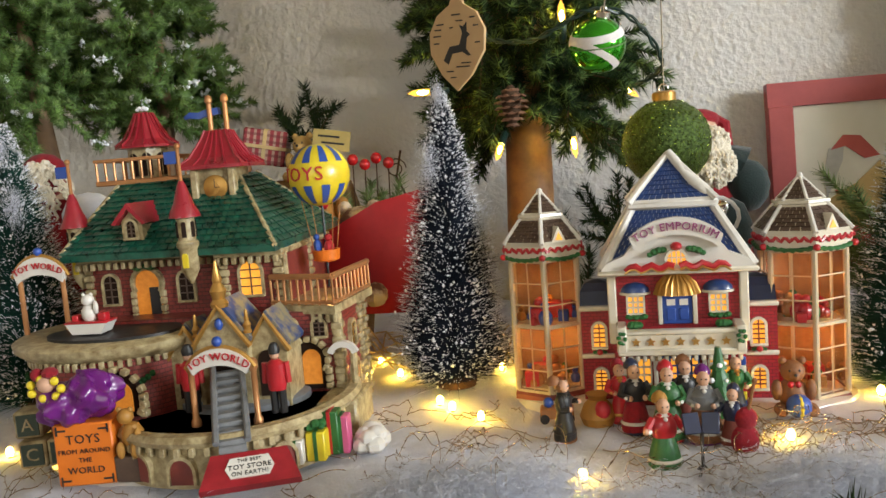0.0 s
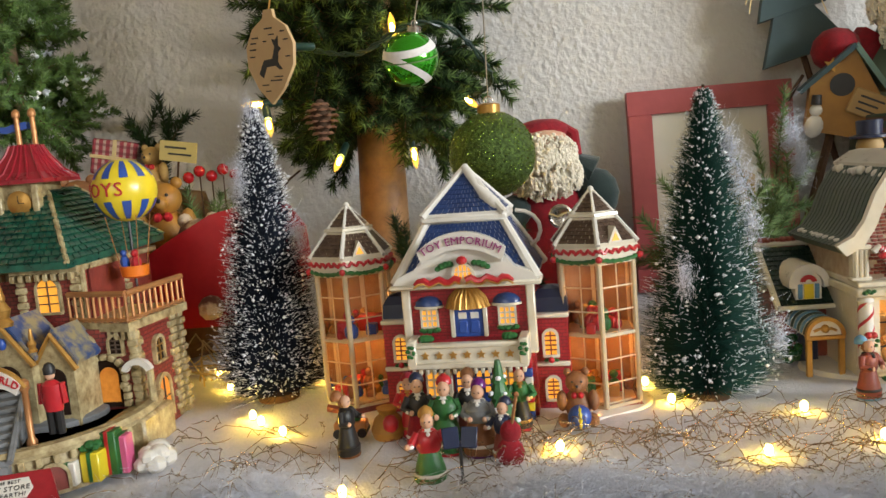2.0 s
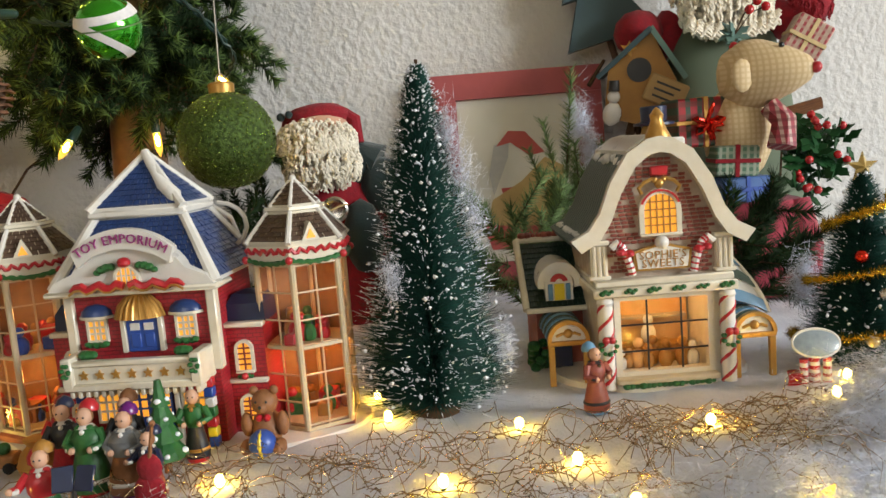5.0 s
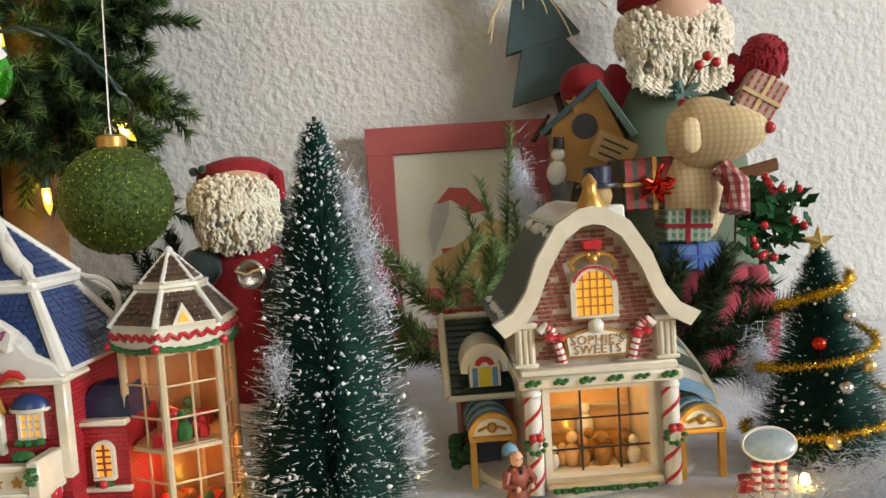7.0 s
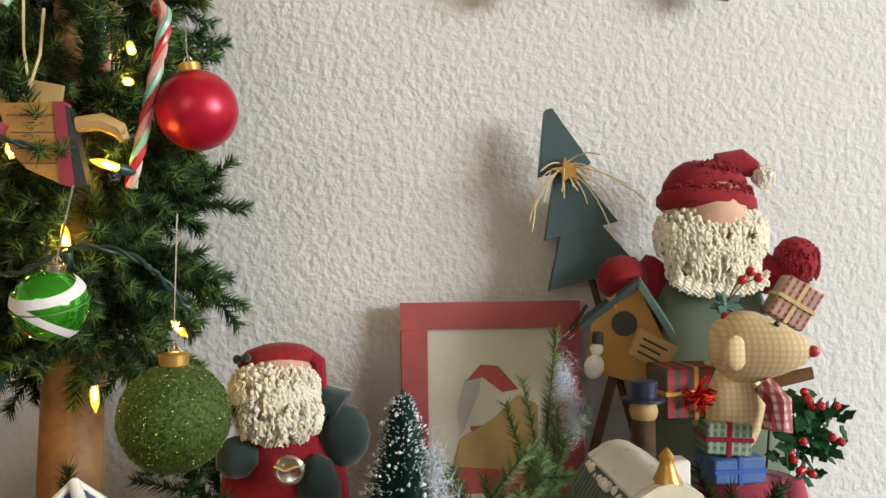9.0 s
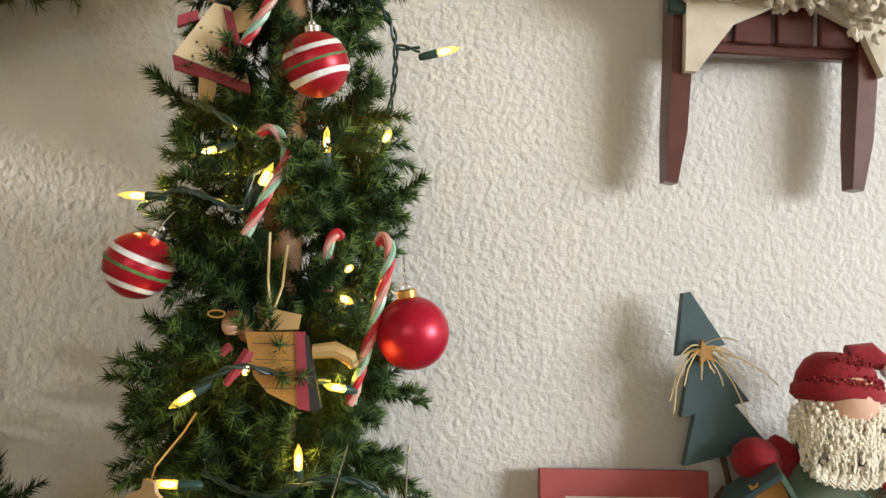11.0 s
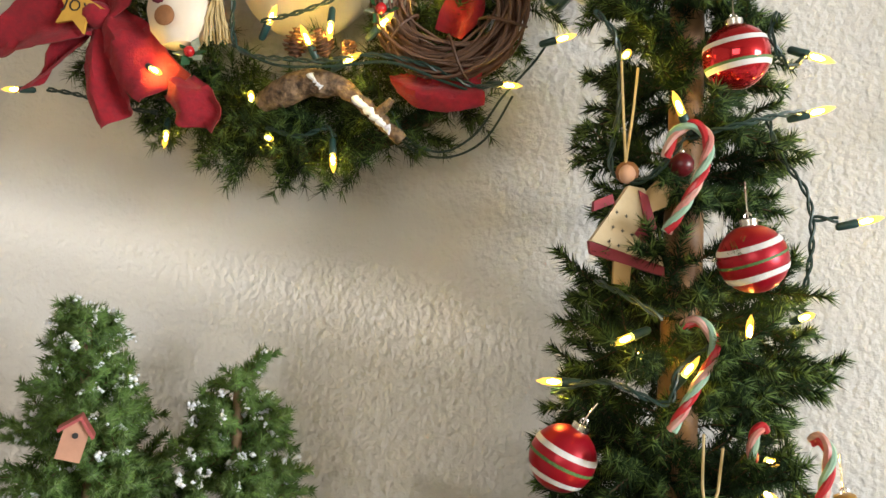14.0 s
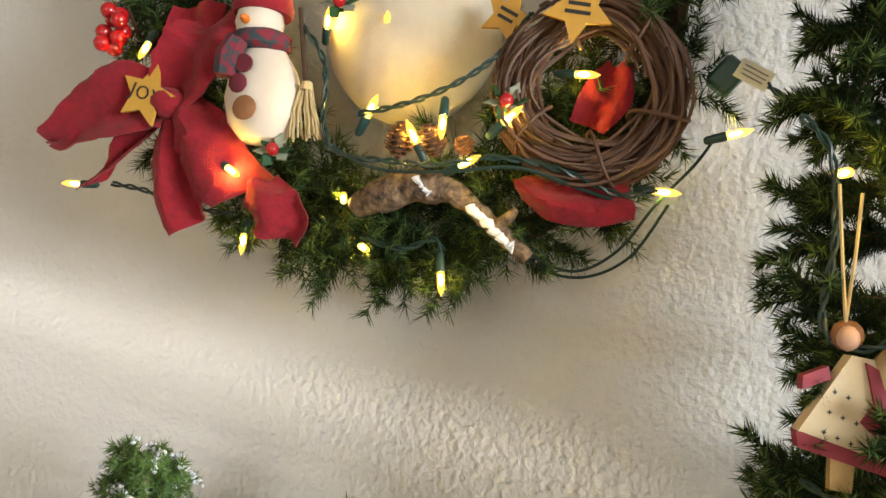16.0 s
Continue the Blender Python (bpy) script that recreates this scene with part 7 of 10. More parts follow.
part("song_book", G().box(-0.0105, 0.0, -0.001, 0.001, 0, 0.013, 0.0005, pose(0, 0, 0.029, -25, 0, 12)).box(0.0, 0.0105, -0.001, 0.001, 0, 0.013, 0.0005, pose(0, 0, 0.029, -25, 0, -12)), BLUE_DARK, stand)
st_tree = thing("toy_fir", (0.194, 0.642, -0.001), "tiny painted green fir tree with snow", "miniature tree")
part("fir_trunk", G().cyl((0, 0, 0), (0, 0, 0.012), 0.0025, 0.002, 8), BEAR_FUR, st_tree)
for k in range(4):
    part("fir_tier", G().lathe([(0.003, 0), (0.0135 - 0.0025 * k, 0.001), (0.011 - 0.0024 * k, 0.005), (0.002, 0.016)], 9, Matrix.Translation((0, 0, 0.009 + 0.0105 * k))), GREEN, st_tree, smooth=False)
    part("fir_snow", lumps([((0.011 - 0.0024 * k) * math.cos(q * 1.7 + k), (0.011 - 0.0024 * k) * math.sin(q * 1.7 + k), 0.013 + 0.0105 * k) for q in range(4)], 0.002, k), FLOCK, st_tree)


def plush_bear(p, h, turn, fur, label, ball=False):
    m = Matrix.Translation(p) @ pose(0, 0, 0, 0, 0, turn) @ Matrix.Scale(h, 4)
    g = G()
    g.ball(m @ Vector((0, 0, 0.32)), 0.25 * h, 14, rz=0.3 * h)
    g.ball(m @ Vector((0, -0.04, 0.74)), 0.21 * h, 14, rz=0.2 * h)
    g.ball(m @ Vector((0, -0.22, 0.7)), 0.09 * h, 9)
    for s in (-1, 1):
        g.ball(m @ Vector((s * 0.16, -0.02, 0.92)), 0.075 * h, 8)
        g.ball(m @ Vector((s * 0.28, -0.12, 0.42)), 0.1 * h, 9, rz=0.2 * h)
        g.ball(m @ Vector((s * 0.25, -0.3, 0.12)), 0.12 * h, 9, ry=0.2 * h)
    g.use(1).ball(m @ Vector((0, -0.3, 0.73)), 0.03 * h, 6)
    for s in (-1, 1):
        g.ball(m @ Vector((s * 0.08, -0.22, 0.79)), 0.022 * h, 6)
    g.use(2).ball(m @ Vector((-0.06, -0.18, 0.53)), 0.06 * h, 7).ball(m @ Vector((0.06, -0.18, 0.53)), 0.06 * h, 7)
    return tagged(part("toy_bear", g, [fur, BLACK, RED]), label, "toy bear")


plush_bear((0.249, 0.668, 0.0), 0.04, -5, BEAR_FUR, "brown ceramic teddy bear sitting in the snow")
bb = thing("toy_ball", (0.2485, 0.652, 0.0085), "blue and yellow striped toy ball", "ball")
part("ball_shell", G().ball((0, 0, 0), 0.0085, 14), BLUE, bb)
part("ball_stripe", G().ball((0, -0.0006, 0), 0.0033, 12, rz=0.0085, ry=0.0085), YELLOW, bb)
cart = thing("toy_cart", (0.083, 0.662, 0.0), "small brown ceramic gift cart with toys", "cart")
part("cart_body", G().box(-0.012, 0.012, -0.006, 0.006, 0.003, 0.011, 0.001), ORANGE_GOLD, cart)
for s in (-1, 1):
    part("cart_wheel", G().cyl((s * 0.009, -0.0075, 0.0035), (s * 0.009, 0.0075, 0.0035), 0.0035, 0.0035, 12), BLACK, cart)
part("cart_toy", G().ball((-0.006, 0, 0.014), 0.004, 9), BLUE, cart)
part("cart_toy", G().ball((0.004, 0, 0.014), 0.004, 9), GREEN, cart)
sackp = thing("gift_sack", (0.112, 0.655, 0.0), "red and gold ceramic sack beside the door", "sack")
part("sack_body", G().lathe([(0.011, 0), (0.013, 0.006), (0.01, 0.014), (0.006, 0.018), (0.008, 0.022)], 14), OCHRE, sackp)
part("sack_patch", G().ball((0.003, -0.008, 0.012), 0.006, 10, rz=0.007), RED, sackp)


# ---- fairy lights, cotton and wire in the snow ----
for x, y in ((0.0, 0.705), (0.097, 0.563), (-0.089, 0.85), (-0.335, 0.632), (-0.012, 0.72), (0.321, 0.702), (0.405, 0.666),
             (0.357, 0.589), (0.45, 0.554), (0.515, 0.638), (0.232, 0.615), (0.628, 0.702), (0.035, 0.8), (-0.06, 0.8), (0.60, 0.66), (0.025, 0.68), (0.43, 0.6), (0.052, 0.775), (0.06, 0.725), (0.31, 0.755), (-0.33, 0.7)):
    z = snow_height(x, y)
    fl = thing("fairy_light", (x, y, z), "tiny warm fairy light in the snow", "light", "fairy lights in the snow")
    part("lit_dome", G().ball((0, 0, 0.0045), 0.0028, 9, rz=0.004), LED, fl)
    part("socket", G().cyl((0, 0, -0.002), (0, 0, 0.0015), 0.0018, 0.0018, 7), WIRE_GREEN, fl)

rng = np.random.default_rng(33)
vs, fs, o, barbs = [], [], 0, []
for k in range(780):
    if k < 560:
        c = np.array([rng.uniform(0.2, 0.68), rng.uniform(0.5, 0.66)])
    elif k < 670:
        c = np.array([rng.uniform(-0.02, 0.24), rng.uniform(0.52, 0.62)])
    else:
        c = np.array([rng.uniform(-0.34, 0.05), rng.uniform(0.47, 0.72)])
    a, L, n = rng.uniform(0, 6.28), rng.uniform(0.02, 0.075), 9
    turn = rng.normal() * 0.35
    x, y = c
    h = rng.uniform(0.003, 0.016) if k < 670 else rng.uniform(0.002, 0.008)
    ring = []
    for i in range(n):
        u = i / (n - 1)
        z = snow_height(x, y) + h * math.sin(math.pi * u) + 0.001 + 0.0015 * rng.normal()
        for j in range(3):
            b = 2 * math.pi * j / 3
            ring.append((x + 0.00028 * math.cos(b), y + 0.00012 * math.sin(b), z + 0.00032 * math.sin(b)))
        a += turn + 0.25 * rng.normal()
        x, y = x + L / n * math.cos(a), y + L / n * math.sin(a)
        y = max(y, 0.45)
    vs += ring
    for i in range(0, 3 * n, 3):
        if rng.random() < 0.75:
            barbs.append((ring[i], rng.normal(size=3) * np.array([1, 1, 0.55]), rng.uniform(0.002, 0.0048)))
    for i in range(n - 1):
        for j in range(3):
            p, q = o + i * 3 + j, o + i * 3 + (j + 1) % 3
            fs += [(p, q, q + 3), (p, q + 3, p + 3)]
    o += len(ring)
bv, bf = blades(np.array([p - unit(w[None])[0] * L * 0.5 for p, w, L in barbs]), unit(np.array([w for p, w, L in barbs])), np.array([L for p, w, L in barbs]), 0.0007, rng)
vs, fs, _ = joined((np.array(vs), np.array(fs)), (bv, bf))
tagged(mesh_np("tinsel_wire", vs, fs, GOLD_WIRE), "tangle of fine gold tinsel wire on the snow", "tinsel", kind="stuff")

# loose cotton fluff along the front
vs, fs, o = [], [], 0
parts = []
for k in range(40 + len(PUFFS)):
    if k >= 40:
        c = np.array(PUFFS[k - 40][:2])
    elif k < 22:
        c = np.array([rng.uniform(-0.35, 0.75), rng.uniform(0.455, 0.5)])
    elif k < 34:
        c = np.array([rng.uniform(0.15, 0.7), rng.uniform(0.5, 0.545)])
    else:
        c = np.array([rng.uniform(-0.05, 0.3), rng.uniform(0.455, 0.5)])
    r = rng.uniform(0.014, 0.03)
    m = 3000
    if k >= 40:
        r, m = 0.8 * PUFFS[k - 40][2], 9000
    p = np.column_stack([c[0] + rng.normal(size=m) * r, c[1] + rng.normal(size=m) * r * 0.6, snow_height(*c) + np.abs(rng.normal(size=m)) * r * 0.34])
    p[:, 1] = np.maximum(p[:, 1], 0.44)
    w = unit(rng.normal(size=(m, 3)) * np.array([1, 1, 0.5]))
    parts.append(blades(p, w, r * (0.2 + 0.35 * rng.random(m)), 0.00022, rng))
v, f, _ = joined(*parts)
tagged(mesh_np("cotton_fluff", v, f, FLUFF), "loose fluffy white cotton fibres over the snow", "cotton", kind="stuff")


# ---- back row ----
def wool(g, c, rx, ry, rz, n, rng, size=0.006, hang=0.0):
    """Clumps of wool yarn over the front of an ellipsoid."""
    for k in range(n):
        a, b = rng.uniform(-1.75, 1.75) - math.pi / 2, rng.uniform(-1.35, 1.35)
        p = Vector((c[0] + rx * math.cos(b) * math.cos(a), c[1] + ry * math.cos(b) * math.sin(a), c[2] + rz * math.sin(b)))
        if k % 5 == 0:
            g.ball(p, size * rng.uniform(0.7, 1.25), 6)
        else:
            L = size * rng.uniform(3.0, 6.0)
            pts = [p + Vector((0.5 * size * math.sin(i * 1.9 + k), -0.35 * size * math.cos(i * 2.3 + k), -L * i / 5 + hang)) for i in range(6)]
            g.tube(pts, [size * q for q in (0.5, 0.62, 0.55, 0.62, 0.55, 0.35)], 5)
    return g


fr = thing("picture_frame", Matrix.Translation((0.4655, 1.132, 0.002)) @ pose(0, 0, 0, -5.4, 0, 0), "rose-painted wooden picture frame leaning on the wall", "picture frame")
W, H2, B = 0.1015, 0.256, 0.03
part("frame_rail", G().prism([(-W, H2 - B), (W, H2 - B), (W, H2), (-W, H2)], -0.008, 0.008), ROSE_WOOD, fr)
part("frame_rail", G().prism([(-W, 0), (W, 0), (W, B), (-W, B)], -0.008, 0.008), ROSE_WOOD, fr)
part("frame_stile", G().box(-W, -W + B, -0.0095, 0.008, B, H2 - B, 0.0012), ROSE_WOOD, fr)
part("frame_stile", G().box(W - B, W, -0.0095, 0.008, B, H2 - B, 0.0012), ROSE_WOOD, fr)
pic = part("picture", G().box(-W + B - 0.002, W - B + 0.002, 0.0, 0.003, B - 0.002, H2 - B + 0.002), PAPER, fr, smooth=False)
for poly, mt in (([(-0.028, 0.168), (-0.012, 0.186), (0.008, 0.184), (0.03, 0.158), (0.012, 0.155), (-0.01, 0.172)], RED_WASH),
                 ([(-0.03, 0.17), (-0.012, 0.174), (-0.014, 0.155), (-0.034, 0.11), (-0.038, 0.135)], GREY_WASH),
                 ([(-0.036, 0.105), (0.0, 0.125), (0.03, 0.152), (0.052, 0.14), (0.05, 0.09), (0.02, 0.07), (-0.045, 0.075)], TAN_WASH),
                 ([(-0.025, 0.118), (0.012, 0.12), (0.034, 0.1), (0.028, 0.085), (-0.015, 0.085)], RED_WASH),
                 ([(-0.05, 0.075), (0.04, 0.075), (0.045, 0.045), (-0.04, 0.045)], RED_WASH)):
    part("painted_shape", G().prism(poly, -0.0012 - 0.0003 * len(poly) / 3, 0.0005), mt, pic, smooth=False)

RNG = random.Random(12)


def santa(p, label, parts_fn):
    g = G()
    parts_fn(g)
    return tagged(part("santa_doll", g, [FELT_RED, WOOL, SKIN, HOLLY_CLOTH, STRIPED_CLOTH, FLUFF]), label, "doll")


def santa_small(g):
    g.use(0).lathe([(0.062, 0), (0.066, 0.05), (0.058, 0.11), (0.04, 0.145), (0.03, 0.17)], 22, Matrix.Translation((0.25, 1.035, 0.0)), sy=0.75)
    g.use(2).ball((0.248, 1.02, 0.19), 0.035, 14)
    g.use(1).ball((0.245, 1.012, 0.184), 0.039, 16, ry=0.028, rz=0.03).ball((0.25, 1.004, 0.166), 0.036, 14, ry=0.02, rz=0.024)
    wool(g.use(1), (0.245, 1.008, 0.192), 0.041, 0.032, 0.022, 620, RNG, 0.0024)
    wool(g, (0.25, 0.998, 0.17), 0.04, 0.026, 0.02, 420, RNG, 0.0024)
    g.use(0).lathe([(0.033, 0), (0.0365, 0.005), (0.035, 0.012), (0.027, 0.018), (0.012, 0.022)], 20, Matrix.Translation((0.245, 1.025, 0.206)) @ pose(0, 0, 0, -12, -6, 0), sy=0.8)
    g.tube([(0.272, 1.028, 0.218), (0.284, 1.024, 0.21), (0.287, 1.02, 0.186)], [0.007, 0.0075, 0.006], 8)
    g.use(3).ball((0.213, 1.0, 0.217), 0.0045, 8).ball((0.222, 0.996, 0.219), 0.004, 8)
    g.tube([(0.27, 1.03, 0.15), (0.292, 1.03, 0.172), (0.305, 1.028, 0.165)], [0.018, 0.019, 0.02], 10)
    g.use(3).ball((0.308, 1.025, 0.14), 0.025, 12, rz=0.03, ry=0.02)
    g.ball((0.212, 1.0, 0.128), 0.02, 10).ball((0.285, 1.0, 0.09), 0.022, 10, rz=0.04)


HOLLY_CLOTH = mat("dark_green_felt", (0.012, 0.03, 0.03), (0.008, 0.02, 0.02), 120, 0.95, sheen=0.3, bump=0.5, bscale=500)
STRIPED_CLOTH = bricked("ticking_cloth", (0.42, 0.36, 0.24), (0.4, 0.33, 0.22), (0.12, 0.15, 0.1), 0.012, 0.5, 0.9, 0)
santa((0, 0, 0), "red felt santa doll with curly wool beard", santa_small)
bt = thing("pewter_button", (0.262, 0.975, 0.122), "pewter button tied with string on felt coat", "button")
part("button_disc", G().lathe([(0.013, 0), (0.0135, 0.002), (0.011, 0.0035), (0.009, 0.0025)], 18, pose(0, 0, 0, 90, 0, 0)), SILVER, bt)
part("button_tie", G().tube([(-0.013, -0.004, 0.004), (-0.003, -0.005, 0.0), (0.004, -0.005, 0.003), (0.014, -0.004, 0.005)], 0.001, 5), RAFFIA, bt)


def santa_big(g):
    T = Matrix.Translation((0.7, 1.11, 0))
    g.use(4).lathe([(0.085, 0.0), (0.088, 0.1), (0.075, 0.2), (0.058, 0.27), (0.04, 0.32)], 24, T, sy=0.6)
    g.use(2).ball((0.693, 1.085, 0.352), 0.042, 14)
    g.use(1).ball((0.692, 1.084, 0.321), 0.055, 20, ry=0.03, rz=0.036)
    wool(g.use(1), (0.692, 1.08, 0.333), 0.06, 0.034, 0.034, 900, RNG, 0.003)
    wool(g, (0.69, 1.072, 0.303), 0.05, 0.028, 0.024, 420, RNG, 0.003)
    for k in range(60):
        b = g.use(1)
        a = 2.1 * (k / 59 - 0.5)
        x, z = 0.69 + 0.054 * math.sin(a), 0.303 - 0.024 * math.cos(a)
        pts = [(x + 0.004 * math.sin(i * 1.4 + k), 1.05 + 0.002 * math.cos(i * 1.7 + k * 2), z - 0.004 * i) for i in range(5)]
        b.tube(pts, [0.0018, 0.0022, 0.0018, 0.002, 0.0008], 5)
    g.use(0).lathe([(0.042, 0), (0.048, 0.008), (0.047, 0.022), (0.04, 0.038), (0.028, 0.048), (0.008, 0.052)], 22, Matrix.Translation((0.69, 1.092, 0.356)) @ pose(0, 0, 0, 0, 8, 0), sy=0.75)
    g.lathe([(0.046, 0), (0.0535, 0.006), (0.053, 0.015), (0.0475, 0.021)], 22, Matrix.Translation((0.689, 1.084, 0.352)) @ pose(0, 0, 0, -6, 4, 0), sy=0.75)
    g.tube([(0.705, 1.09, 0.401), (0.728, 1.085, 0.406), (0.742, 1.08, 0.397)], [0.016, 0.015, 0.009], 10)
    wool(g.use(0), (0.69, 1.088, 0.372), 0.05, 0.04, 0.02, 420, RNG, 0.0021)
    wool(g, (0.694, 1.09, 0.395), 0.034, 0.028, 0.014, 160, RNG, 0.0021)
    g.use(5).ball((0.748, 1.078, 0.392), 0.0125, 12)
    wool(g.use(1), (0.748, 1.076, 0.394), 0.0115, 0.011, 0.01, 60, RNG, 0.0018)
    wool(g.use(0), (0.787, 1.083, 0.303), 0.023, 0.022, 0.022, 150, RNG, 0.002)
    g.use(0).ball((0.787, 1.085, 0.3), 0.024, 12, rz=0.027).ball((0.602, 1.1, 0.283), 0.028, 12, rz=0.026)
    g.tube([(0.74, 1.11, 0.3), (0.765, 1.1, 0.285), (0.785, 1.09, 0.29)], [0.024, 0.022, 0.02], 10)
    g.tube([(0.65, 1.12, 0.29), (0.625, 1.115, 0.27), (0.605, 1.105, 0.278)], [0.024, 0.022, 0.02], 10)


santa((0, 0, 0), "large cloth santa doll with wool beard, red hat", santa_big)


def santa_left(g):
    T = Matrix.Translation((-0.43, 0.885, 0))
    g.use(0).lathe([(0.055, 0.0), (0.055, 0.1), (0.045, 0.15), (0.03, 0.185)], 20, T, sy=0.7)
    wool(g.use(1), (-0.44, 0.87, 0.2), 0.03, 0.028, 0.026, 240, RNG, 0.003)
    g.use(0).ball((-0.45, 0.89, 0.212), 0.024, 14)
    g.use(5).ball((-0.385, 0.86, 0.165), 0.028, 14, rz=0.026)


santa((0, 0, 0), "red felt santa doll behind the house, fluffy trim", santa_left)

# wooden pine plaque with raffia bow
pp = thing("wooden_pine_plaque", Matrix.Translation((0.578, 1.128, 0.282)) @ pose(0, 0, 0, -4, -14, 0), "slate-green wooden pine cut-out tied with raffia", "wooden tree")
for z0, z1, hw in ((0.0, 0.095, 0.052), (0.055, 0.14, 0.042), (0.125, 0.195, 0.03)):
    part("pine_tier", G().prism([(-hw, z0), (hw, z0), (0.004, z1), (-0.004, z1)], -0.006 - z0 * 0.03, 0.006 - z0 * 0.02), TEAL, pp)
star = [((0.016 if q % 2 == 0 else 0.007) * math.sin(q * math.pi / 5), 0.122 + (0.016 if q % 2 == 0 else 0.007) * math.cos(q * math.pi / 5)) for q in range(10)][::-1]
part("wooden_star", G().prism(star, -0.02, -0.0135), OCHRE, pp, "ochre wooden star")
for k in range(26):
    a = RNG.uniform(0, 6.28)
    pts = [Vector((0, -0.014, 0.128))]
    d = Vector((math.cos(a), -0.15, math.sin(a) * 0.55 - (0.55 if k % 2 else 0.0)))
    L = RNG.uniform(0.025, 0.05) * (2.0 if k % 4 == 1 else 1)
    for i in range(6):
        pts.append(pts[-1] + d * L / 6)
        d = d + Vector((RNG.uniform(-0.25, 0.25), RNG.uniform(-0.12, 0.05), -0.22 + RNG.uniform(-0.1, 0.1)))
        d.normalize()
    part("raffia_strand", G().tube(pts, 0.00085, 4), RAFFIA, pp)
part("support_stick", G().cyl((0.0, 0.008, -0.28), (0.0, 0.008, 0.02), 0.004, 0.004, 8), TWIG, pp)

# birdhouse
bh = thing("birdhouse", Matrix.Translation((0.585, 1.075, 0.186)) @ pose(0, 0, 0, 4, 15, -16), "ochre wooden birdhouse with slate-green roof", "birdhouse")
part("house_body", G().prism([(-0.03, 0), (0.03, 0), (0.036, 0.052), (0.0, 0.096), (-0.036, 0.052)], -0.022, 0.03), OCHRE, bh)
# no real hole: a black disc painted as the shade inside it
part("entry_hole", G().lathe([(0.0128, 0), (0.0128, 0.002)], 22, Matrix.Translation((-0.004, -0.0212, 0.056)) @ pose(0, 0, 0, 90, 0, 0)), BLACK, bh)
part("roof_slope", G().prism([(-0.047, 0.042), (-0.043, 0.039), (0.001, 0.098), (-0.003, 0.102)], -0.03, 0.036), TEAL, bh)
part("roof_slope", G().prism([(0.047, 0.058), (0.043, 0.054), (-0.003, 0.098), (0.0, 0.103)], -0.03, 0.036), TEAL_LIGHT, bh)
star = [(-0.02 + (0.009 if q % 2 == 0 else 0.004) * math.sin(q * math.pi / 5), 0.075 + (0.009 if q % 2 == 0 else 0.004) * math.cos(q * math.pi / 5)) for q in range(10)][::-1]
part("house_star", G().prism(star, -0.025, -0.0215), OCHRE_LIGHT, bh)
tg = part("wooden_tag", G().box(-0.021, 0.021, -0.002, 0.002, -0.0145, 0.0145, 0.004, Matrix.Translation((0.028, -0.027, 0.038)) @ pose(0, 0, 0, 0, 12, 0)), TAG_WOOD, bh, "tan tag with dark writing")
bars([(0.0, 0.007, 0.026, 0.0022), (-0.002, 0.0, 0.022, 0.0022), (0.0, -0.007, 0.024, 0.0022)], Matrix.Translation((0.028, -0.0294, 0.038)) @ pose(0, 0, 0, 0, 12, 0), BLACK, tg)
g = G().use(0).ball((-0.022, -0.026, 0.006), 0.010, 12, rz=0.013, ry=0.005).ball((-0.024, -0.026, 0.024), 0.007, 12, ry=0.004)
g.use(1).cyl((-0.025, -0.026, 0.03), (-0.027, -0.026, 0.041), 0.006, 0.005, 10)
part("snowman_charm", g, [WHITE_CERAMIC, BLACK], bh)
part("perch_stick", G().cyl((-0.055, 0.0, 0.03), (-0.045, 0.01, 0.06), 0.003, 0.002, 6), TWIG, bh)
part("house_post", G().cyl((0.0, 0.005, -0.19), (0.0, 0.005, 0.002), 0.005, 0.005, 8), TWIG, bh)

# cloth mouse, parcels and holly on a sack
sk = thing("pink_cloth_sack", (0.69, 1.0, 0.0), "rose-red cloth sack full of parcels", "sack")
part("sack_cloth", G().lathe([(0.05, 0), (0.054, 0.03), (0.05, 0.075), (0.045, 0.096), (0.03, 0.1)], 22, sx=1.0, sy=0.6), ROSE_CLOTH, sk)
part("sack_flap", G().tube([(0.034, -0.016, 0.0), (0.04, -0.018, 0.05), (0.036, -0.012, 0.096)], [0.02, 0.018, 0.012], 10), ROSE_CLOTH, sk)


def parcel(m, w, d, h, paper, ribbon, label, bow=0):
    t = thing("gift_parcel", m, label, "gift", "wrapped parcels")
    part("wrapped_box", G().box(-w / 2, w / 2, -d / 2, d / 2, 0, h, 0.002), paper, t)
    e = 0.0008
    part("ribbon_band", G().box(-0.0022, 0.0022, -d / 2 - e, d / 2 + e, -e, h + e, 0.0003), ribbon, t)
    part("ribbon_band", G().box(-w / 2 - e, w / 2 + e, -d / 2 - e * 2, d / 2 + e * 2, h / 2 - 0.002, h / 2 + 0.002, 0.0003), ribbon, t)
    if bow:
        rg = random.Random(bow)
        for k in range(18):
            a, b = rg.uniform(0, 6.28), rg.uniform(0.2, 1.2)
            c = Vector((0, -d / 2 - 0.002, h / 2))
            v = Vector((math.cos(a) * math.cos(b), -0.7 * math.sin(b), math.sin(a) * math.cos(b)))
            s = v.orthogonal().normalized()
            part("bow_loop", G().tube([c, c + v * 0.012 + s * 0.004, c + v * 0.019, c + v * 0.012 - s * 0.004, c], 0.0014, 5), FOIL_RED, t)
    return t


FOIL_RED = mat("red_foil", (0.6, 0.03, 0.01), (0.5, 0.02, 0.01), 40, 0.2, metal=0.8)


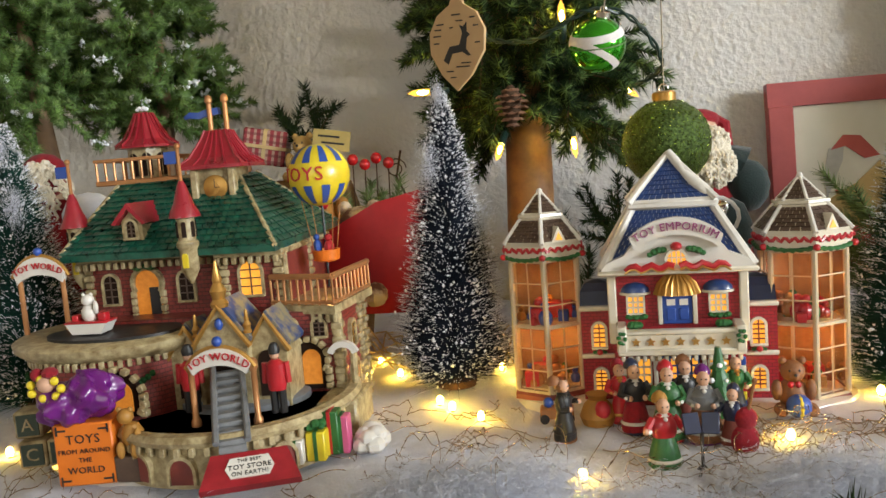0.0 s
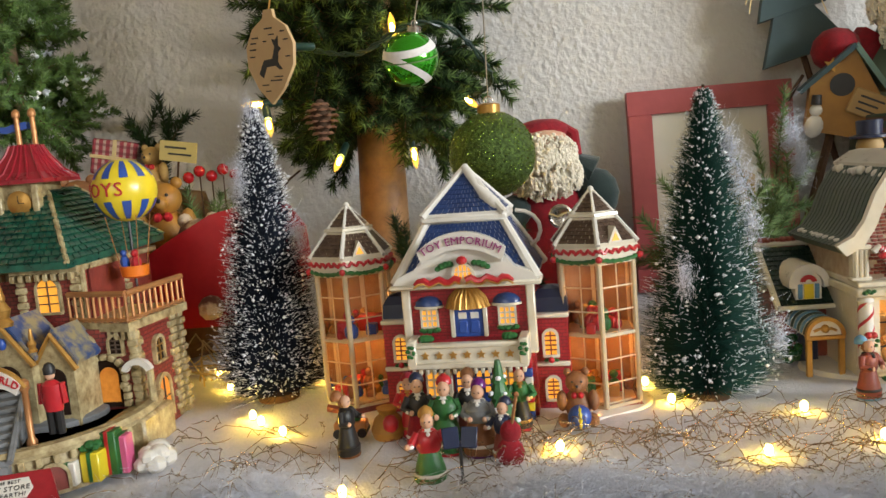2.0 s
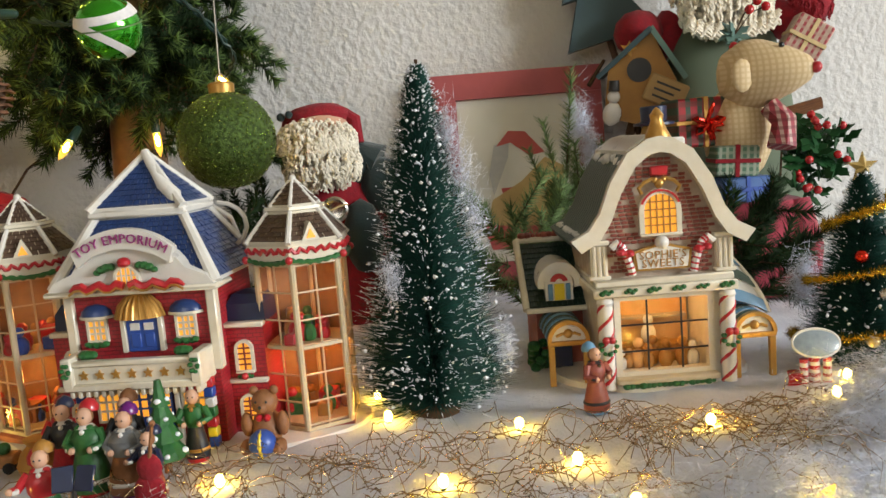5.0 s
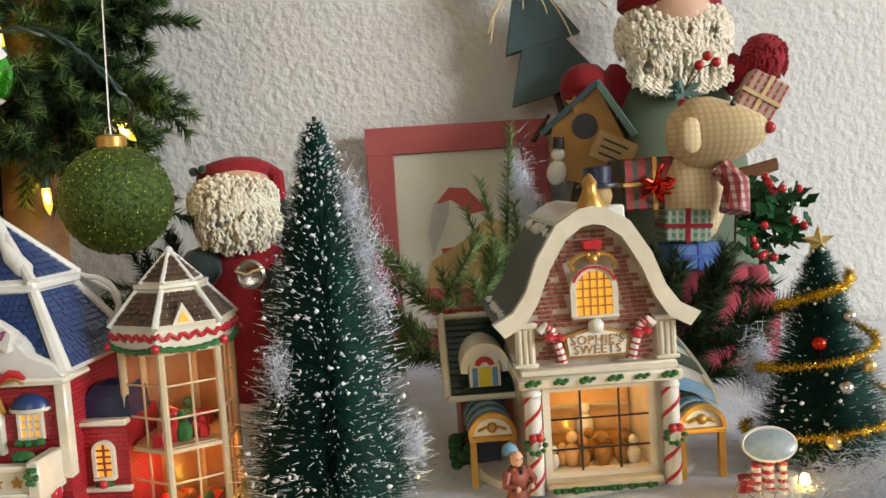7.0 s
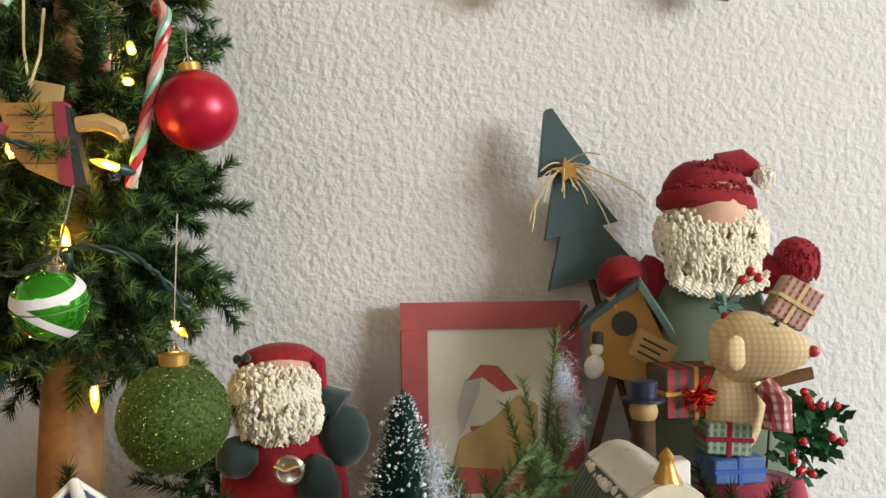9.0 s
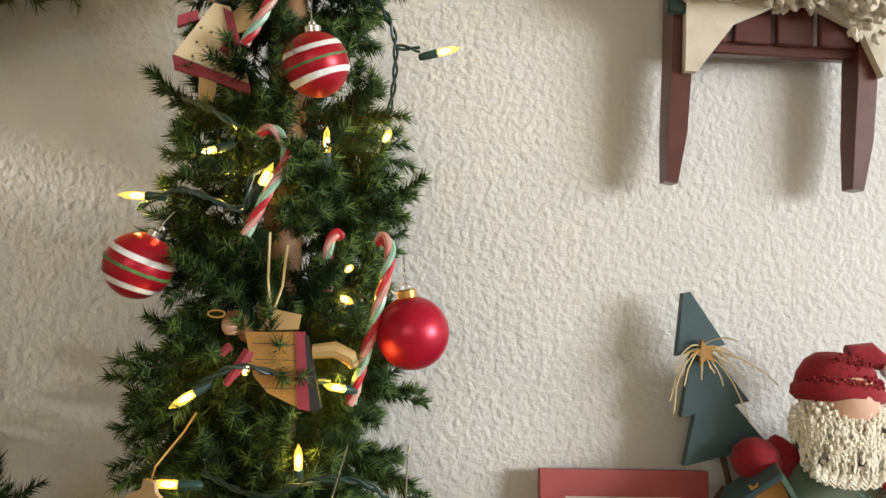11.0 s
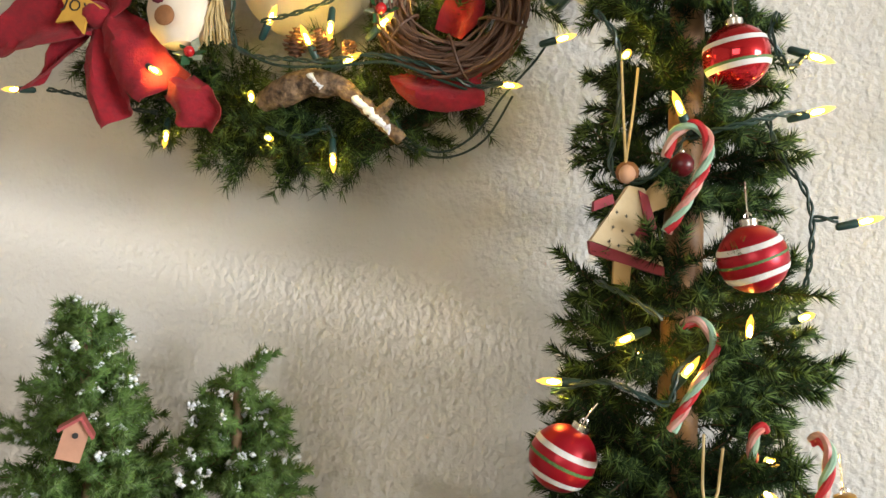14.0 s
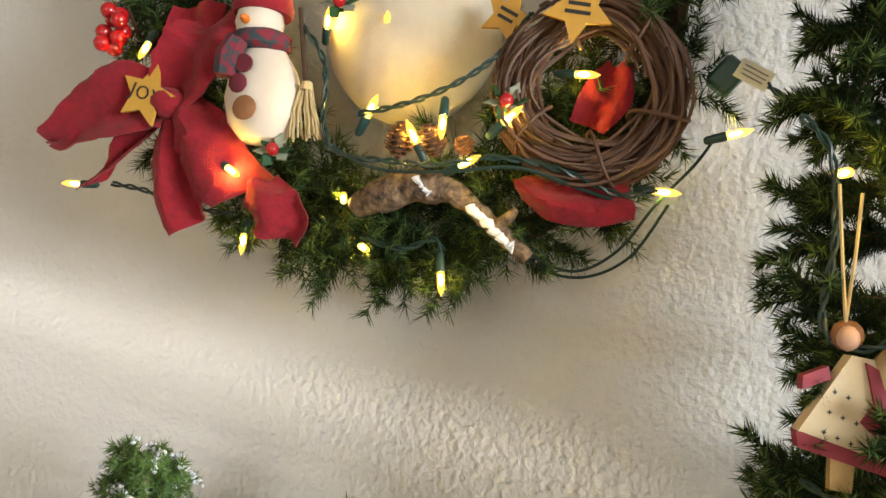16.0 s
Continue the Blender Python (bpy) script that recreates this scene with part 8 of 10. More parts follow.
def checked(name, c1, c2, c3, n):
    m = mat(name, c1, c2, 60, 0.6)
    nt = m.node_tree
    L = nt.links.new
    co = nt.nodes.new("ShaderNodeTexCoord")
    w1, w2 = nt.nodes.new("ShaderNodeTexWave"), nt.nodes.new("ShaderNodeTexWave")
    w1.bands_direction, w2.bands_direction = "X", "Z"
    for w in (w1, w2):
        w.inputs["Scale"].default_value = n
        L(co.outputs["Object"], w.inputs[0])
    mx, my = nt.nodes.new("ShaderNodeMix"), nt.nodes.new("ShaderNodeMix")
    for q, a in ((mx, c1), (my, c1)):
        q.data_type = "RGBA"
    mx.inputs["A"].default_value, mx.inputs["B"].default_value = (*c1, 1), (*c2, 1)
    my.inputs["B"].default_value = (*c3, 1)
    r1, r2 = nt.nodes.new("ShaderNodeMath"), nt.nodes.new("ShaderNodeMath")
    for r, w in ((r1, w1), (r2, w2)):
        r.operation, r.inputs[1].default_value = "GREATER_THAN", 0.62
        L(w.outputs["Fac"], r.inputs[0])
    half = nt.nodes.new("ShaderNodeMath")
    half.operation, half.inputs[1].default_value = "MULTIPLY", 0.6
    L(r2.outputs[0], half.inputs[0])
    L(r1.outputs[0], mx.inputs["Factor"])
    L(mx.outputs["Result"], my.inputs["A"])
    L(half.outputs[0], my.inputs["Factor"])
    L(my.outputs["Result"], nt.nodes["Principled BSDF"].inputs["Base Color"])
    return m


TARTAN = checked("tartan_wrap", (0.34, 0.015, 0.02), (0.03, 0.06, 0.035), (0.12, 0.03, 0.02), 26)
GREEN_CHECK = checked("green_check_wrap", (0.07, 0.15, 0.09), (0.3, 0.34, 0.26), (0.3, 0.34, 0.26), 48)
RED_STRIPE = checked("red_stripe_wrap", (0.42, 0.32, 0.24), (0.3, 0.04, 0.05), (0.4, 0.25, 0.2), 45)
CREAM_PLAID = checked("cream_plaid_cloth", (0.66, 0.52, 0.31), (0.56, 0.41, 0.22), (0.54, 0.39, 0.2), 60)
RED_CHECK = checked("red_check_cloth", (0.3, 0.035, 0.05), (0.45, 0.3, 0.25), (0.14, 0.015, 0.025), 42)
parcel(Matrix.Translation((0.667, 0.985, 0.099)) @ pose(0, 0, 0, 0, 0, 4), 0.05, 0.04, 0.024, BLUE_WASH, BLUE, "blue wrapped parcel on a sack")
parcel(Matrix.Translation((0.66, 0.985, 0.1245)) @ pose(0, 0, 0, 0, 3, -5), 0.042, 0.036, 0.03, GREEN_CHECK, FELT_RED, "green checked parcel with red string")
parcel(Matrix.Translation((0.633, 1.005, 0.1555)) @ pose(0, 0, 0, 0, 0, 5), 0.06, 0.045, 0.048, TARTAN, GOLD, "red tartan parcel with foil bow", 5)
parcel(Matrix.Translation((0.756, 1.06, 0.238)) @ pose(0, 0, 0, 0, 32, -10), 0.04, 0.03, 0.045, RED_STRIPE, RAFFIA, "red striped parcel tied with raffia")
g = G()
m = Matrix.Translation((0.687, 0.975, 0.222)) @ pose(0, 0, 0, 0, 8, 45)
g.use(0).lathe([(0.002, -0.052), (0.012, -0.045), (0.022, -0.028), (0.033, 0.0), (0.034, 0.016), (0.024, 0.034), (0.004, 0.042)][::1], 20, m @ pose(0, 0, 0, 90, 0, 0) @ pose(0, 0, 0, 0, 180, 0))
g.ball((0.672, 1.0, 0.165), 0.034, 16, rz=0.05)
g.ball((0.66, 0.953, 0.22), 0.011, 12, rz=0.016, ry=0.004)
g.use(1).ball(m @ Vector((0, -0.052, 0)), 0.0055, 8)
g.use(2).ball(m @ Vector((-0.012, -0.024, 0.022)), 0.0028, 7)
g.use(3).tube([(0.69, 0.965, 0.19), (0.7, 0.955, 0.175), (0.695, 0.95, 0.15)], [0.01, 0.012, 0.014], 8)
tagged(part("cloth_mouse", g, [CREAM_PLAID, RED, BLACK, RED_CHECK]), "stuffed muslin mouse with red nose and scarf", "toy mouse")


def leaf(g, p, d, L, w):
    d = Vector(d).normalized()
    s = d.orthogonal().normalized()
    n = d.cross(s) * 0.0006
    pts = [p, p + d * L * 0.25 + s * w, p + d * L * 0.4 + s * w * 0.55, p + d * L * 0.62 + s * w * 0.95, p + d * L * 0.8 + s * w * 0.4, p + d * L,
           p + d * L * 0.8 - s * w * 0.4, p + d * L * 0.62 - s * w * 0.95, p + d * L * 0.4 - s * w * 0.55, p + d * L * 0.25 - s * w]
    k = len(pts)
    g.add([q + n for q in pts] + [q - n for q in pts], [tuple(range(k)), tuple(range(k, 2 * k))[::-1]] + [(i, i + k, (i + 1) % k + k, (i + 1) % k) for i in range(k)])


CINNAMON = mat("cinnamon_bark", (0.22, 0.095, 0.035), (0.13, 0.05, 0.02), 90, 0.75, bump=0.4)
hs = thing("holly_sprig", (0.748, 1.0, 0.1), "dark green holly sprig with red berries", "holly")
for k in range(120):
    a, q = RNG.uniform(0, 6.28), RNG.random() ** 0.7
    p = Vector((-0.004 + 0.036 * q * math.cos(a), RNG.uniform(-0.02, 0.012), 0.04 + 0.042 * q * math.sin(a)))
    g = G()
    leaf(g, p, (RNG.uniform(-1, 1), RNG.uniform(-0.8, 0.2), RNG.uniform(-0.8, 0.6)), RNG.uniform(0.013, 0.022), 0.0055)
    part("holly_leaf", g, HOLLY, hs, smooth=False)
for k in range(14):
    part("berry", G().ball((RNG.uniform(-0.03, 0.03), RNG.uniform(-0.03, -0.015), RNG.uniform(0.0, 0.08)), 0.0042, 9), BERRY, hs)
part("holly_stem", G().tube([(-0.01, 0.01, -0.1), (0.0, 0.0, 0.0), (-0.01, -0.005, 0.07)], 0.0011, 6), HOLLY, hs)
for k in range(3):
    cs = thing("cinnamon_stick", (0.748, 1.03, 0.178 + 0.008 * k), "brown cinnamon stick by the parcels", "stick", "cinnamon sticks")
    part("rolled_bark", G().cyl((-0.014, 0.0, -0.005 * k), (0.02, -0.01, 0.01 - 0.006 * k), 0.0042, 0.0042, 9), CINNAMON, cs)
    if k == 0:
        part("prop_twig", G().cyl((-0.016, 0.03, -0.178), (-0.014, 0.004, 0.0), 0.0012, 0.0012, 6), TWIG, cs)
bsp = thing("berry_pick", (0.668, 0.99, 0.262), "teal leaf pick with red berries", "berry pick")
for k in range(12):
    g = G()
    leaf(g, Vector((0, 0, 0)), (RNG.uniform(-1, 1), RNG.uniform(-0.8, 0.2), RNG.uniform(-0.8, 0.8)), 0.017, 0.005)
    part("pick_leaf", g, TEAL_LIGHT, bsp, smooth=False)
for x, z in ((0.012, 0.022), (0.02, 0.03), (0.028, 0.024), (-0.004, -0.012)):
    part("berry", G().ball((x, -0.008, z), 0.0048, 9), BERRY, bsp)
    part("berry_wire", G().tube([(0, 0, 0), (x * 0.5, -0.008, z * 0.8), (x, -0.008, z)], 0.0007, 4), TWIG, bsp)


def pine_spray(p, twigs, label, seed, frosted=False, nlen=0.02, per=2000):
    rng = np.random.default_rng(seed)
    t = thing("pine_spray", p, label, "pine sprig")
    tw = []
    for b, d, L in twigs:
        tw += twigs_on(np.array(b, float), np.array(d, float) / np.linalg.norm(d), L, rng, 4)
    part("stalk", stems(tw), TWIG, t, fix=False)
    v, f = needle_arrays(tw, rng, nlen * 0.75, per * 1.5, 0.0013)
    mesh_np("needle_spray", v, f, PINE_GREY if frosted else PINE, t)
    return t


pine_spray((0.44, 0.965, 0.005), [((0.0, 0, 0.01), (-0.6, -0.2, 0.75), 0.09), ((0.01, 0, 0.01), (-0.15, -0.1, 0.9), 0.1), ((0.0, 0, 0.02), (0.5, 0, 0.7), 0.09), ((-0.02, 0, 0.03), (-0.9, 0, 0.5), 0.07), ((0.03, 0.01, 0.02), (0.1, 0, 1), 0.09), ((-0.01, -0.01, 0.05), (-0.8, -0.1, 0.35), 0.08), ((0.0, -0.01, 0.06), (-0.5, 0, 0.6), 0.08), ((0.01, 0, 0.03), (-1, 0, 0.15), 0.07), ((0.02, -0.01, 0.07), (0.3, -0.2, 0.7), 0.06)],
           "frosted pine sprigs in front of the frame", 41, True)
pine_spray((0.49, 1.0, 0.0), [((0, 0, 0.02), (0.06, 0, 1), 0.15), ((0.005, 0, 0.07), (0.3, 0, 1), 0.085)], "upright frosted pine sprig", 42, True, 0.017, 1500)
pine_spray((0.595, 0.87, 0.0), [((0, 0, 0.02), (0.2, 0, 1), 0.09), ((0.0, 0, 0.02), (0.6, 0, 0.8), 0.09), ((0.0, 0.0, 0.03), (0.9, 0, 0.4), 0.08), ((0.03, 0, 0.04), (0.3, -0.2, 0.9), 0.08), ((0.02, -0.01, 0.05), (0.8, -0.1, 0.3), 0.07), ((0.0, -0.01, 0.06), (0.7, 0, 0.7), 0.07), ((0.01, -0.02, 0.03), (0.9, -0.1, 0.1), 0.07)], "green pine sprigs behind the sweet shop", 43)
pine_spray((0.125, 0.9, 0.0), [((0, 0, 0.02), (0.5, -0.1, 0.9), 0.11), ((0.0, 0, 0.02), (-0.3, 0, 0.9), 0.1), ((0.02, 0.0, 0.03), (0.9, 0, 0.6), 0.09)], "green pine sprigs behind the toy emporium", 44)
pine_spray((0.2, 1.06, 0.0), [((0, 0, 0.04), (-0.4, 0, 1), 0.11), ((0.0, 0, 0.04), (-0.7, 0, 0.9), 0.1)], "pine sprig against the wall", 45)
for x, y, z, r, s in ((0.51, 0.995, 0.19, 0.014, 51), (0.645, 0.8, 0.05, 0.012, 52), (0.52, 0.99, 0.16, 0.012, 53)):
    rg = np.random.default_rng(s)
    q = rg.normal(size=(900, 3)) * np.array([0.4, 0.4, 0.9]) * r + np.array([x, y, z])
    v, f = blades(q, unit(rg.normal(size=(900, 3))), r * (0.4 + 0.8 * rg.random(900)), 0.0004, rg)
    tagged(mesh_np("cotton_wisp", v, f, FLUFF), "wisp of white cotton caught on a sprig", "cotton")

# small tree with gold garland and star
gt = bottle_brush((0.662, 0.745, -0.004), 0.142, 0.046, BRUSH_GREEN, 0.03, 6, "small dark tree with gold tinsel garland, star", bushy=0.7)
rg = np.random.default_rng(61)
n = 5200
u = rg.random(n)
zz = 0.02 + 0.105 * u
ang = 2 * np.pi * 2.6 * u + 2.2
rr = 0.046 * (1 - zz / 0.142) ** 0.8 + 0.008
c = np.stack([rr * np.cos(ang), rr * np.sin(ang), zz], 1)
v, f = blades(c, unit(rg.normal(size=(n, 3))), 0.0045 + 0.0025 * rg.random(n), 0.0006, rg)
mesh_np("tinsel_garland", v, f, TINSEL, gt, "glossy gold tinsel garland")
star = [((0.0115 if q % 2 == 0 else 0.0048) * math.sin(q * math.pi / 5), 0.144 + (0.0115 if q % 2 == 0 else 0.0048) * math.cos(q * math.pi / 5)) for q in range(10)]
g = G().add([(x, 0, z) for x, z in star] + [(0, -0.004, 0.144), (0, 0.004, 0.144)], [(i, (i + 1) % 10, 10) for i in range(10)] + [((i + 1) % 10, i, 11) for i in range(10)])
part("tree_star", g, PALE_GOLD, gt, "pale gold star", smooth=False)
for k, (a, z) in enumerate(((-70, 0.1), (-120, 0.085), (-60, 0.07), (-95, 0.06), (-40, 0.03), (-110, 0.03), (-75, 0.015))):
    r = 0.046 * (1 - z / 0.142) ** 0.8 + 0.004
    part("tiny_ball", G().ball((r * math.cos(radians(a)), r * math.sin(radians(a)), z), 0.0045, 10), (SILVER, FOIL_RED, PALE_GOLD)[k % 3], gt)
BLUE_GREY = mat("blue_grey_glaze", (0.3, 0.36, 0.4), (0.18, 0.23, 0.27), 160, 0.35, coat=0.3)
tb2 = thing("tiny_table_sign", Matrix.Translation((0.606, 0.7, 0.0)) @ Matrix.Scale(0.86, 4), "tiny oval-topped candy stand before the tree", "toy table")
part("oval_top", G().lathe([(0.0175, 0), (0.018, 0.002), (0.016, 0.003)], 22, Matrix.Translation((0, 0, 0.034)) @ pose(0, 0, 0, 55, 0, 0), sy=0.6), BLUE_GREY, tb2)
part("oval_rim", G().tube([(0.018 * math.cos(a), 0.006 * math.sin(a) - 0.001, 0.035 + 0.0095 * math.sin(a)) for a in [2 * math.pi * k / 24 for k in range(25)]], 0.0012, 5), WHITE_CERAMIC, tb2)
post = part("candy_post", G().cyl((0, 0.002, 0), (0, 0.002, 0.033), 0.004, 0.004, 10), WHITE_CERAMIC, tb2)
for k in range(5):
    part("post_stripe", G().cyl((0, 0.002, 0.002 + 0.006 * k), (0, 0.002, 0.005 + 0.006 * k), 0.0042, 0.0042, 10), RED, post)
for s in (-1, 1):
    cn = part("side_cane", G().cyl((s * 0.009, 0.0, 0.0), (s * 0.009, 0.0, 0.022), 0.0032, 0.0032, 8), WHITE_CERAMIC, tb2)
    for k in range(4):
        part("cane_stripe", G().cyl((s * 0.009, 0.0, 0.002 + 0.006 * k), (s * 0.009, 0.0, 0.0045 + 0.006 * k), 0.0034, 0.0034, 8), RED, cn)
for s in (-1, 1):
    part("stool", G().lathe([(0.0065, 0), (0.005, 0.006), (0.0065, 0.012)], 12, Matrix.Translation((s * 0.014, 0.003, 0))), WHITE_CERAMIC if s > 0 else RED, tb2)

g = G()
g.use(0).cyl((0.574, 0.95, 0.0), (0.574, 0.95, 0.165), 0.012, 0.01, 10)
g.use(1).ball((0.574, 0.95, 0.172), 0.013, 12)
g.use(2).lathe([(0.019, 0.18), (0.019, 0.1825), (0.012, 0.184), (0.0125, 0.197), (0.0115, 0.198)], 18, Matrix.Translation((0.574, 0.95, 0)))
tagged(part("top_hat_doll", g, [TWIG, TAG_WOOD, BLUE_DARK]), "small wooden doll in a dark top hat", "doll")

wc = thing("white_cord", (0, 0, 0), "loop of white electric cord behind the house", "cord")
part("cord", G().tube([(0.165, 0.775, 0.15), (0.182, 0.775, 0.154), (0.197, 0.78, 0.147), (0.208, 0.79, 0.136), (0.21, 0.8, 0.12), (0.2, 0.81, 0.08), (0.19, 0.82, 0.0)], 0.0018, 8), WHITE_CERAMIC, wc)

# ---- sleigh and toys behind the toy store ----
sl = thing("toy_sleigh", (-0.1, 0.9, 0.0), "red painted wooden sleigh loaded with soft toys", "sleigh")
side = [(-0.085, 0.05), (0.075, 0.05), (0.088, 0.09), (0.085, 0.135), (0.07, 0.158), (0.05, 0.166), (0.02, 0.16), (-0.02, 0.14), (-0.06, 0.118), (-0.095, 0.11), (-0.1, 0.08)]
part("side_panel", G().prism(side, -0.052, -0.044), RED, sl)
part("side_panel", G().prism(side, 0.046, 0.054), RED, sl)
part("seat_board", G().box(-0.09, 0.078, -0.044, 0.046, 0.05, 0.056), RED, sl)
part("back_panel", G().box(0.066, 0.074, -0.044, 0.046, 0.056, 0.155, 0.002), RED, sl)
for y in (-0.048, 0.05):
    part("runner", G().tube([(-0.12, y, 0.05), (-0.115, y, 0.02), (-0.09, y, 0.006), (0.0, y, 0.005), (0.08, y, 0.006)], 0.0035, 8), WHITE_CERAMIC, sl)
    for x in (-0.06, 0.05):
        part("runner_strut", G().cyl((x, y, 0.006), (x, y, 0.052), 0.003, 0.003, 7), WHITE_CERAMIC, sl)
bk = thing("burlap_sack", (-0.195, 0.975, 0.0), "brown burlap sack of toys against the wall", "sack")
part("sack_body", G().lathe([(0.07, 0), (0.078, 0.06), (0.07, 0.14), (0.06, 0.18), (0.03, 0.186)], 22, sy=0.8), BURLAP, bk)
plush_bear((-0.16, 0.93, 0.11), 0.09, 10, OCHRE, "tan knitted teddy bear in the sleigh")
plush_bear((-0.183, 0.965, 0.183), 0.055, -10, STRAW, "golden knitted bear on a sack")
plush_bear((-0.255, 0.93, 0.12), 0.09, 25, BEAR_FUR, "brown felt bear beside the sack")
plush_bear((-0.105, 0.885, 0.057), 0.105, -15, PATCH_CLOTH, "cream patched cloth cow toy in sleigh")
parcel(Matrix.Translation((-0.238, 0.985, 0.206)) @ pose(0, 0, 0, 0, 12, 10), 0.05, 0.036, 0.04, RED_CHECK, RAFFIA, "red checked cloth parcel tied with raffia")
part_ob = thing("gift_tag_card", Matrix.Translation((-0.145, 0.945, 0.226)) @ pose(0, 0, 0, 0, 10, 0), "cream card tag with dark writing", "tag")
part("tag_card", G().box(-0.021, 0.021, -0.0008, 0.0008, -0.011, 0.011, 0.0005), PAPER_YELLOW, part_ob)
bars([(-0.003, 0.004, 0.024, 0.0022), (0.002, -0.003, 0.026, 0.002)], Matrix.Translation((0, -0.001, 0)), BLACK, part_ob)
part("tag_stick", G().cyl((0, 0.002, -0.06), (0, 0.002, 0.0), 0.0012, 0.0012, 5), TWIG, part_ob)
pine_spray((-0.183, 0.985, 0.19), [((0, 0, 0), (-0.35, 0, 1), 0.07), ((0, 0, 0), (0.2, 0, 1), 0.085)], "pine sprigs standing in the sack", 46)
pine_spray((-0.09, 0.945, 0.1), [((0, 0, 0), (-0.35, 0, 1), 0.07), ((0, 0, 0), (0.2, 0, 1), 0.06), ((0.0, 0, 0), (-0.8, 0, 0.9), 0.08)], "frosted pine sprigs among the toys", 47, True)
for k in range(5):
    by = thing("red_berry", (-0.135 + 0.013 * k, 0.94, 0.197 + 0.006 * (k % 2)), "glossy red berry on a wire", "berry", "berries on wires")
    part("fruit", G().ball((0, 0, 0), 0.0065, 10), BERRY, by)
    part("berry_wire", G().cyl((0, 0, 0), (-0.005, 0.01, -0.08), 0.0008, 0.0008, 5), TWIG, by)
tw = thing("curly_twig", (-0.08, 0.98, 0.1), "dark curly dried twig", "twig")
part("twig_branch", G().tube([(0, 0, -0.1), (0, 0, 0.0), (0.01, 0, 0.05), (-0.003, 0, 0.08), (0.004, 0, 0.11)], 0.0014, 6), TWIG, tw)
part("twig_branch", G().tube([(0.006, 0, 0.04), (0.025, -0.005, 0.06), (0.045, -0.005, 0.085), (0.058, 0, 0.095)], 0.0013, 6), TWIG, tw)
part("twig_curl", G().tube([(-0.003 + 0.012 * math.cos(a) * (1 - a / 14), 0, 0.09 + 0.012 * math.sin(a) * (1 - a / 14)) for a in [0.5 * k for k in range(18)]], 0.0008, 5), TWIG, tw)
ws = thing("straw_nest", (-0.015, 0.87, 0.0), "tangle of pale straw strands on the snow", "straw")
for k in range(40):
    x, y = RNG.uniform(-0.09, 0.06), RNG.uniform(-0.07, 0.04)
    a = RNG.uniform(0, 6.28)
    L = RNG.uniform(0.03, 0.07)
    part("straw_strand", G().tube([(x, y, 0.002), (x + L * 0.5 * math.cos(a), y + L * 0.4 * math.sin(a), 0.01 + RNG.uniform(0, 0.03)), (x + L * math.cos(a), y + L * math.sin(a), 0.004 + RNG.uniform(0, 0.02))], 0.0009, 4), RAFFIA, ws)


# ---- ornaments and lights on the tree ----
def mini_bulb(p, way, label="warm mini light bulb in a green socket"):
    """p: the middle of the glass; way: from the socket to the tip."""
    w = Vector(way).normalized()
    t = thing("mini_light", Matrix.Translation(p) @ w.to_track_quat("Z", "Y").to_matrix().to_4x4(), label, "light", "string of mini lights")
    part("socket", G().lathe([(0.0022, -0.027), (0.0036, -0.025), (0.0042, -0.0105), (0.0036, -0.0085)], 10), SOCKET, t)
    glass = part("glass", G().lathe([(0.0031, -0.009), (0.0036, -0.004), (0.0035, 0.004), (0.0026, 0.0085), (0.0012, 0.0115), (0.0004, 0.0135)], 10), BULB_CAP, t)
    part("filament", G().ball((0, 0, -0.0015), 0.0021, 8, rz=0.0058), BULB, glass)
    return t


def wire(points, r=0.0014, twist=True, label="twisted green cord of the light string"):
    """A twisted pair of cords through the points."""
    pts = [Vector(p) for p in points]
    fine = []
    for i in range(len(pts) - 1):
        a, b, c, d = pts[max(i - 1, 0)], pts[i], pts[i + 1], pts[min(i + 2, len(pts) - 1)]
        for k in range(10):
            u = k / 10
            fine.append(0.5 * ((2 * b) + (c - a) * u + (2 * a - 5 * b + 4 * c - d) * u * u + (3 * b - a - 3 * c + d) * u ** 3))
    fine.append(pts[-1])
    t = thing("light_cord", (0, 0, 0), label, "cord", "cords of the light string")
    for s in ((0, math.pi) if twist else (0,)):
        q, L = [], 0.0
        for i, p in enumerate(fine):
            if i:
                L += (p - fine[i - 1]).length
            d = (fine[min(i + 1, len(fine) - 1)] - fine[max(i - 1, 0)]).normalized()
            e = d.orthogonal().normalized()
            f = d.cross(e)
            a = L / 0.0055 + s
            q.append(p + (e * math.cos(a) + f * math.sin(a)) * (r * 1.25 if twist else 0))
        part("cord", G().tube(q, r, 5), WIRE_GREEN, t)
    return t


